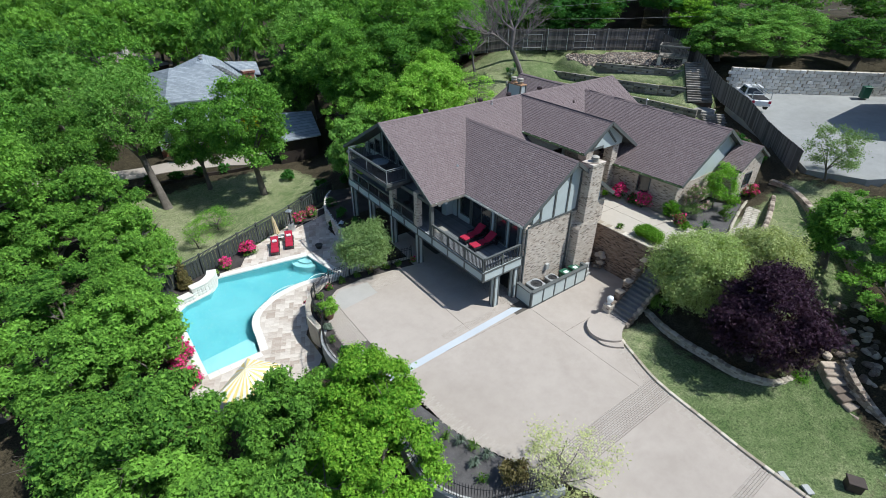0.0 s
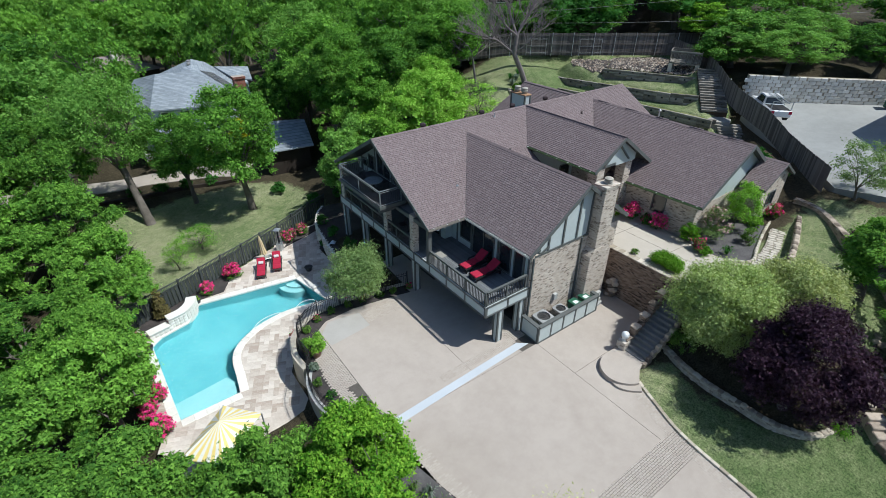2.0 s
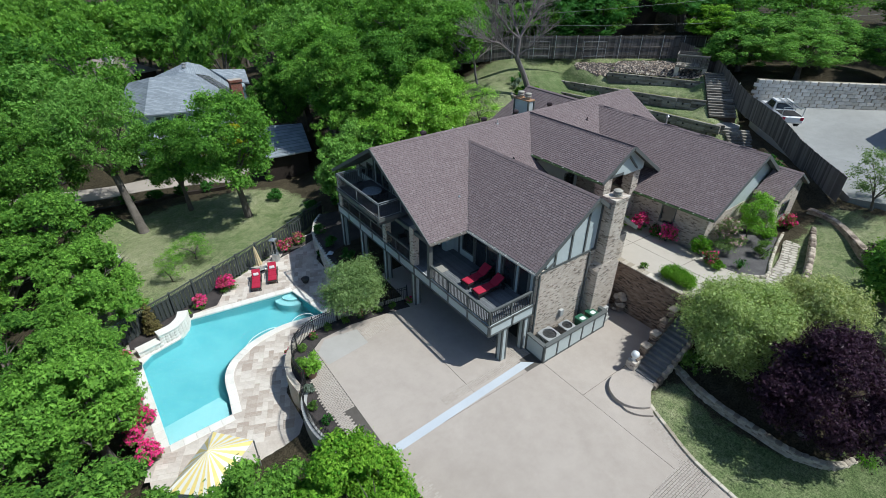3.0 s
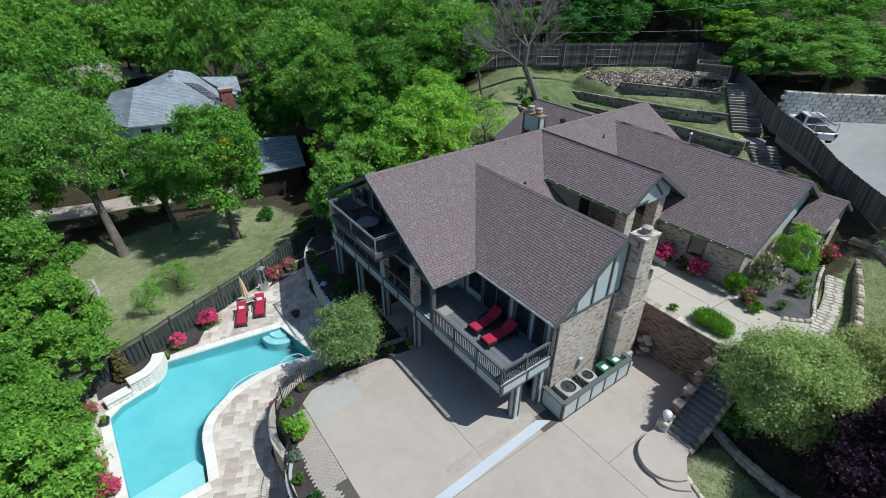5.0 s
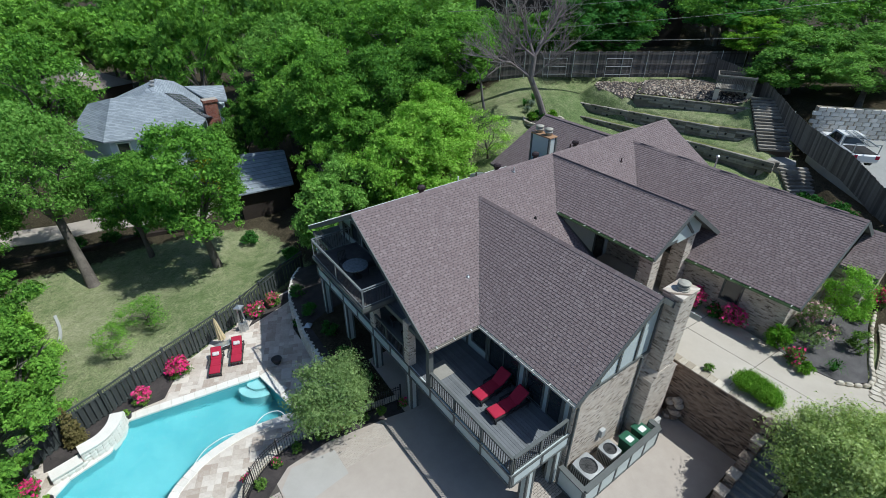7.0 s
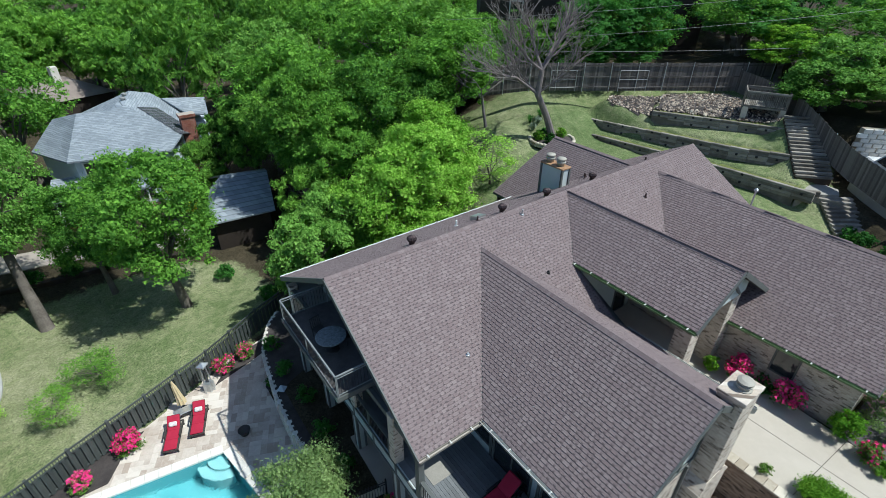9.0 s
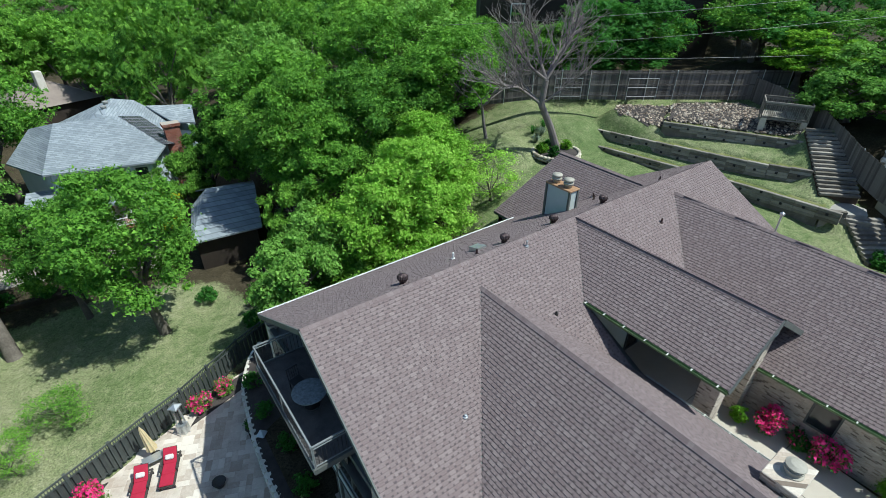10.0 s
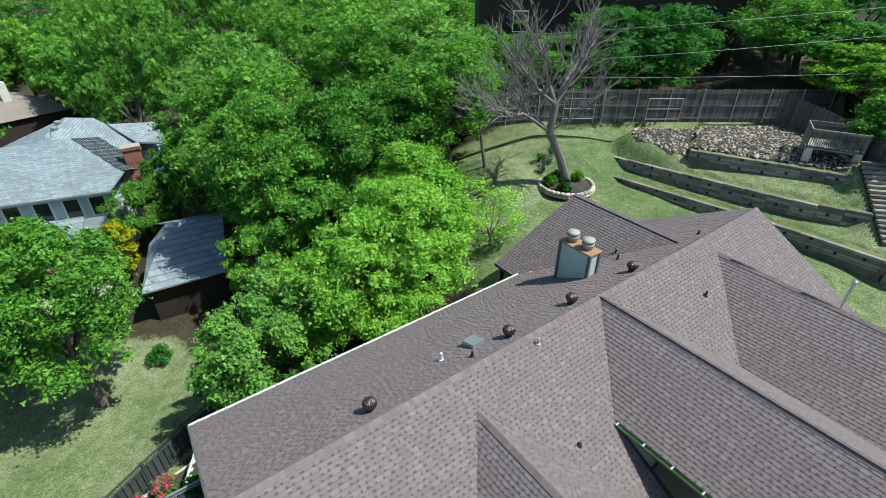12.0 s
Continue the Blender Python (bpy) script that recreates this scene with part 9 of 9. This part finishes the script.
# striped canopy by the pool's end, partly under the trees
cp = thing("striped_canopy", (-16.6, 4.6, TZ), "yellow and white striped sun canopy on posts", "canopy")
cc = [V(-18.75, 3.9), V(-17.2, 2.6), V(-14.9, 4.3), V(-16.3, 5.9)]
apex = V(-16.75, 4.2, 1.15)
for k in range(4):
    a, b = cc[k], cc[(k + 1) % 4]
    N_ = 10
    for i in range(N_):
        p, q = a.lerp(b, i / N_), a.lerp(b, (i + 1) / N_)
        p, q = V(p.x, p.y, .25), V(q.x, q.y, .25)
        gg = Geo()
        up = V(0, 0, .02)
        gg.add([p, q, apex, p - up, q - up, apex - up], [(0, 1, 2), (5, 4, 3), (0, 3, 4, 1)])
        part("stripe", gg, yellow_m if i % 2 else stripe_m, cp)
for c in cc:
    g = Geo()
    g.tube([(c.x, c.y, ground_z(c.x, c.y) - .1), (c.x, c.y, .26)], [.035, .035], 8)
    part("post", g, metal_m, cp)

# ---- roof fittings ----
def turbine(x, y):
    z = zN(x, y) if y > RY else zS(x, y)
    t = thing("roof_vent", (x, y, z), "brown round turbine roof vent", "roof vent", "turbine vents")
    g = Geo()
    g.lathe([(0.15, z - .12), (0.13, z + .13)], 14, (x, y, 0))
    part("collar", g, vent_m, t)
    g = Geo()
    n = 36
    rings = [(0.11, .13), (0.20, .21), (0.23, .31), (0.18, .41), (0.04, .47)]
    vs = [(x + r * (1 - .12 * (i % 2)) * math.cos(6.283 * i / n), y + r * (1 - .12 * (i % 2)) * math.sin(6.283 * i / n), z + zz) for r, zz in rings for i in range(n)]
    g.add(vs, [(k * n + i, k * n + (i + 1) % n, (k + 1) * n + (i + 1) % n, (k + 1) * n + i) for k in range(4) for i in range(n)] + [tuple(range(4 * n, 5 * n))])
    part("head", g, vent_m, t, "ribbed turbine head")


for x, y in ((1.36, 13.72), (6.68, 13.66), (9.77, 13.6), (13.4, 13.55)):
    turbine(x, y)
for x, y, h, m_ in ((4.44, 14.48, .32, whitep_m), (7.14, 12.73, .28, metal_m), (5.05, 13.62, .25, vent_m), (0.55, 8.65, .12, metal_m), (6.35, 10.0, .12, dark_m), (15.5, 11.3, .25, vent_m), (18.6, 13.6, .2, vent_m), (15.0, 15.2, .3, vent_m), (15.9, 15.9, .3, vent_m)):
    z = zN(x, y) if y > RY else (zS(x, y))
    g = Geo()
    g.lathe([(0.09, z - .1), (0.09, z + .04), (0.045, z + .05), (0.045, z + h), (0.01, z + h + .01)], 10, (x, y, 0))
    solid("vent_pipe", g, m_, "short vent pipe through the roof", "vent pipe", group="vent pipes")
z = zN(5.77, 14.41)
g = Geo()
q = pose(5.77, 14.41, z, 0, 0, 0)
g.add([q @ V(*p) for p in ((-.26, -.3, .02), (.26, -.3, .02), (.26, .3, -.3), (-.26, .3, -.3), (-.26, -.3, .3), (.26, -.3, .3), (.26, .3, .1), (-.26, .3, .1))], [(3, 2, 1, 0), (4, 5, 6, 7), (0, 1, 5, 4), (1, 2, 6, 5), (2, 3, 7, 6), (3, 0, 4, 7)])
solid("box_vent", g, metal_m, "bright metal box vent on the roof", "roof vent")
g = Geo()
g.lathe([(0.06, zE4(21.6, 8.05) - 0.1), (0.05, zE4(21.6, 8.05) + 0.05), (0.05, 8.3), (0.12, 8.31), (0.12, 8.42), (0.03, 8.5)], 12, (21.6, 8.05, 0))
solid("flue_pipe", g, metal_m, "tall slim pale flue pipe with a round cap", "vent pipe")
# balcony table and chairs
bt = thing("round_table", (-3.2, 13.0, BZ), "round pale patterned table on the balcony", "table")
g = Geo()
g.lathe([(0.02, BZ + .68), (0.62, BZ + .68), (0.64, BZ + .72), (0.62, BZ + .74), (0.02, BZ + .745)], 24, (-3.2, 13.0, 0))
part("tabletop", g, table_m, bt)
g = Geo()
g.lathe([(0.3, BZ), (0.28, BZ + .04), (0.05, BZ + .1), (0.05, BZ + .68)], 12, (-3.2, 13.0, 0))
part("pedestal", g, iron_m, bt)


def metal_chair(x, y, z, turn, label):
    m = pose(x, y, z, 0, 0, turn)
    t = thing("metal_chair", (x, y, z), label, "chair", "veranda chairs")

    def pt(nm, g):
        g.v = [tuple(m @ Vector(p)) for p in g.v]
        part(nm, g, iron_m, t)
    g = Geo()
    g.rbox(-.24, -.24, .42, .24, .24, .46, .01)
    pt("seat", g)
    g = Geo()
    for i in range(6):
        g.beam((-.22 + i * .088, .23, .46), (-.22 + i * .088, .3, .92), .02)
    g.beam((-.24, .3, .93), (.24, .3, .93), .03)
    pt("backrest", g)
    for sx in (-.21, .21):
        for sy in (-.21, .21):
            g = Geo()
            g.beam((sx, sy, 0), (sx, sy, .43), .025)
            pt("leg", g)


for x, y, z, a in ((-3.3, 14.0, BZ, 10), (-2.4, 13.0, BZ, -90), (-1.9, 10.4, 3.05, -60), (-1.9, 11.6, 3.05, -100)):
    metal_chair(x, y, z, a, "dark metal chair with a slatted back")
# pots hanging by the deck eave
for x in (-1.9, -1.35):
    g = Geo()
    g.lathe([(0.08, 4.9), (0.14, 5.05), (0.15, 5.1)], 12, (x, 7.4, 0))
    g.tube([(x, 7.4, 5.1), (x, 7.4, 5.52)], [.008, .008], 4)
    solid("hanging_pot", g, whitep_m, "small pale pot hanging under the eave", "pot")
pot(9.7, 4.0, PZ, 0.22, 0.4, whitep_m, "white pot by the porch column")
shrub("potted_plant", 9.7, 4.0, PZ + .35, .35, .4, grey_m, "pale flowering plant in a white pot", 700, .04, 150, stripe_m, 100)
shrub("shrub", 11.6, 3.9, PZ, .4, .8, hedge_m, "upright green shrub by the porch", 1300, .045, 151)


# ---- shingles, laid course by course ----
def spans(outline, axis, at):
    """Where a line across an outline lies inside it."""
    cuts = []
    o = 1 - axis
    for i in range(len(outline)):
        a, b = outline[i - 1], outline[i]
        if (a[o] > at) != (b[o] > at):
            cuts.append(a[axis] + (b[axis] - a[axis]) * (at - a[o]) / (b[o] - a[o]))
    cuts.sort()
    return list(zip(cuts[::2], cuts[1::2]))


def lay_shingles(slope, outline, zf, fall, near):
    """Random-width tabs in courses, each a little proud at its foot."""
    rr = random.Random(len(outline) * 31 + int(outline[0].x * 10))
    ax = 1 if fall[0] else 0                      # courses run along y when the roof falls along x
    o = 1 - ax
    k = abs(zf(*(fall)) - zf(0, 0))
    step = 0.143 / math.sqrt(1 + k * k)           # in plan
    sgn = fall[o]
    lo, hi = min(p[o] for p in outline), max(p[o] for p in outline)
    g, low = Geo(), Geo()
    singles = 0
    nrows = int((hi - lo) / step) + 1
    for row in range(nrows):
        foot = (hi - row * step) if sgn > 0 else (lo + row * step)
        head = foot - sgn * step * 1.25
        mid = foot - sgn * step * 0.5
        for u0, u1 in spans(outline, ax, mid):
            u = u0 - rr.uniform(0, 0.25)
            proud = False
            while u < u1:
                proud = not proud
                w = rr.choice((0.10, 0.14, 0.18, 0.22)) if proud else rr.choice((0.06, 0.08, 0.11))
                a, b = max(u, u0), min(u + w, u1)
                u += w
                if b - a < 0.02:
                    continue
                t = rr.uniform(0.022, 0.030) if proud else 0.012
                P = lambda uu, vv, dz: ((uu, vv, zf(uu, vv) + dz) if ax == 0 else (vv, uu, zf(vv, uu) + dz))
                vs = [P(a, foot, t - 0.008), P(b, foot, t - 0.008), P(b, head, -0.006), P(a, head, -0.006), P(a, foot, -0.018), P(b, foot, -0.018)]
                flip = (ax == 0) == (sgn < 0)
                fs = [(0, 1, 2, 3), (4, 5, 1, 0), (0, 3, 4), (1, 5, 2)] if proud else [(0, 1, 2, 3), (4, 5, 1, 0)]
                if not flip:
                    fs = [f[::-1] for f in fs]
                if not proud:
                    cut = foot - sgn * step * 0.42
                    k = lambda uu, vv: P(uu, vv, t - 0.008 - (t + 0.002 - 0.008 + 0.004) * abs(vv - foot) / abs(head - foot))
                    vs = [P(a, foot, t - 0.008), P(b, foot, t - 0.008), k(b, cut), k(a, cut), P(a, foot, -0.018), P(b, foot, -0.018)]
                    low.add(vs, fs)
                    top = [k(a, cut), k(b, cut), P(b, head, -0.006), P(a, head, -0.006)]
                    g.add(top, fs[:1])
                elif near and singles < 300 and near(*(P(a, foot, 0)[:2])):
                    singles += 1
                    gg = Geo()
                    gg.add(vs, fs)
                    part("shingle", gg, shingle_m, slope)
                else:
                    g.add(vs, fs)
    part("shingle_layer", low, band_shade_m, slope, "dark lower layer between the tabs", kind="stuff")
    part("shingles_rest", g, shingle_m, slope, "brown laminated shingles", kind="stuff")


def near_main(x, y):
    return 1.0 < x < 4.6 and 10.4 < y < 13.2


for i, (slope, outline, zf, fall) in enumerate(SLOPES):
    lay_shingles(slope, outline, zf, fall, near_main if i == 0 else None)


def ridge_caps(a, b, pitch, w=0.15):
    """Overlapping bent caps along a ridge or hip."""
    a, b = Vector(a), Vector(b)
    L = (b - a).length
    d = (b - a) / L
    s = V(d.y, -d.x, 0).normalized()
    g = Geo()
    k = 0.0
    while k < L:
        p, q = a + d * k, a + d * min(L, k + 0.2)
        for e in (1, -1):
            f = s * (w * e) - V(0, 0, w * pitch)
            up0, up1 = V(0, 0, .020), V(0, 0, .036)
            vs = [p + up0, q + up1, q + f + up1, p + f + up0, q + V(0, 0, .0), q + f]
            fs = [(0, 1, 2, 3), (1, 4, 5, 2)]
            g.add(vs, fs if e < 0 else [x[::-1] for x in fs])
        k += 0.145
    part("ridge_cap", g, shingle_m, house, "overlapping ridge shingles", kind="stuff")


ridge_caps((XE, RY, RZ), (XW, RY, RZ), S)
ridge_caps((X1, Y1, Z1), (X1, YG1, Z1), 0.73)
ridge_caps((X3, yr3, Z3), (X3, Y3, Z3), 0.664)
ridge_caps((X4N, yr4, Z4), (X4, Y4, Z4), S4)
ridge_caps((XN, ynr, ZN), (XN, YN, ZN), 0.6)
ridge_caps((X5, -1.2, Z5), (X5, Y5, Z5), 0.6)


# ---- travertine tiles on the terrace ----
def lay_tiles():
    rr = random.Random(21)
    c, s_ = math.cos(radians(-24)), math.sin(radians(-24))
    U = 0.3
    used = set()
    meshes = {}
    n = 0
    rest = Geo()
    for j in range(-14, 95):
        for i in range(-95, 95):
            if (i, j) in used:
                continue
            ways = [(1, 1), (2, 1), (1, 2), (2, 2)]
            rr.shuffle(ways)
            for w, h in ways:
                if not any((i + a, j + b) in used for a in range(w) for b in range(h)):
                    break
            else:
                w, h = 1, 1
            if any((i + a, j + b) in used for a in range(w) for b in range(h)):
                continue
            cx, cy = (i + w / 2) * U, (j + h / 2) * U
            x, y = -12 + c * cx - s_ * cy, 8 + s_ * cx + c * cy
            if not (-20 < x < -2 and 6 < y < 26):
                continue
            for a in range(w):
                for b in range(h):
                    used.add((i + a, j + b))
            if not inside(x, y, DECKING) or inside(x, y, POOLF) or plan_dist(x, y, POOLF + POOLF[:1])[0] < 0.55:
                continue
            if (w, h) not in meshes:
                gg = Geo()
                gg.rbox(-w * U / 2 + .005, -h * U / 2 + .005, -.04, w * U / 2 - .005, h * U / 2 - .005, 0, .006)
                meshes[w, h] = mesh_of("tile", gg, trav_m)
            m = pose(x, y, TZ + rr.uniform(-.002, .002), 0, 0, -24)
            if n < 300 and x < -6.9:
                piece("tile", meshes[w, h], terrace, m)
                n += 1
            else:
                rest.rbox(-w * U / 2 + .005, -h * U / 2 + .005, -.04, w * U / 2 - .005, h * U / 2 - .005, 0, .006, m)
    part("tiles_rest", rest, trav_m, terrace, "pale travertine paving tiles", kind="stuff")


lay_tiles()


# ---- paver bands in the drive ----
def lay_pavers(x0, y0, x1, y1, keep=None, lift=0.0):
    g = Geo()
    j = 0
    y = y0
    while y < y1 - .02:
        x = x0 + (0.11 if j % 2 else 0) - .11
        while x < x1:
            a, b = max(x, x0), min(x + .212, x1)
            if b - a > .04 and (keep is None or keep((a + b) / 2, y + .05)):
                g.rbox(a, y, -.05, b, y + .097, lift + .002 + rng.uniform(-.003, .003), .008)
            x += .225
        y += .11
        j += 1
    if g.v:
        part("pavers", g, paver_m, driveway, "band of small brick pavers", kind="stuff")


ind = lambda x, y: inside(x, y, DRIVE)
lay_pavers(-6.6, -9.6, 1.4, -8.22, ind)
lay_pavers(-6.0, -14.74, 0.6, -14.22, ind)
lay_pavers(-6.2, .8, -0.9, 1.35, lambda x, y: ind(x, y) and y > .78 + (x + .9) * .045, .009)
lay_pavers(-1.2, 0.95, 0.28, 8.8, ind)
lay_pavers(-7.2, 7.4, -4.35, 8.8, lambda x, y: ind(x, y) and y > 8.95 - 1.4 + (x + 7.2) * .0 and y - 7.4 > (x + 4.4) * .2, .009)
lay_pavers(-3.3, 8.0, -2.2, 9.2)
lay_pavers(-11.5, 3.5, -10.02, 8.2, ind)
lay_pavers(-11.5, -9.3, -6.6, 3.5, lambda x, y: ind(x, y) and plan_dist(x, y, DRIVE + DRIVE[:1])[0] < .62)
lay_pavers(-0.6, -8.2, 2.4, -5.5, lambda x, y: ind(x, y) and plan_dist(x, y, KB)[0] < .62, .008)
lay_pavers(-0.8, -14.2, 1.4, -9.6, lambda x, y: ind(x, y) and plan_dist(x, y, KB)[0] < .62, .008)
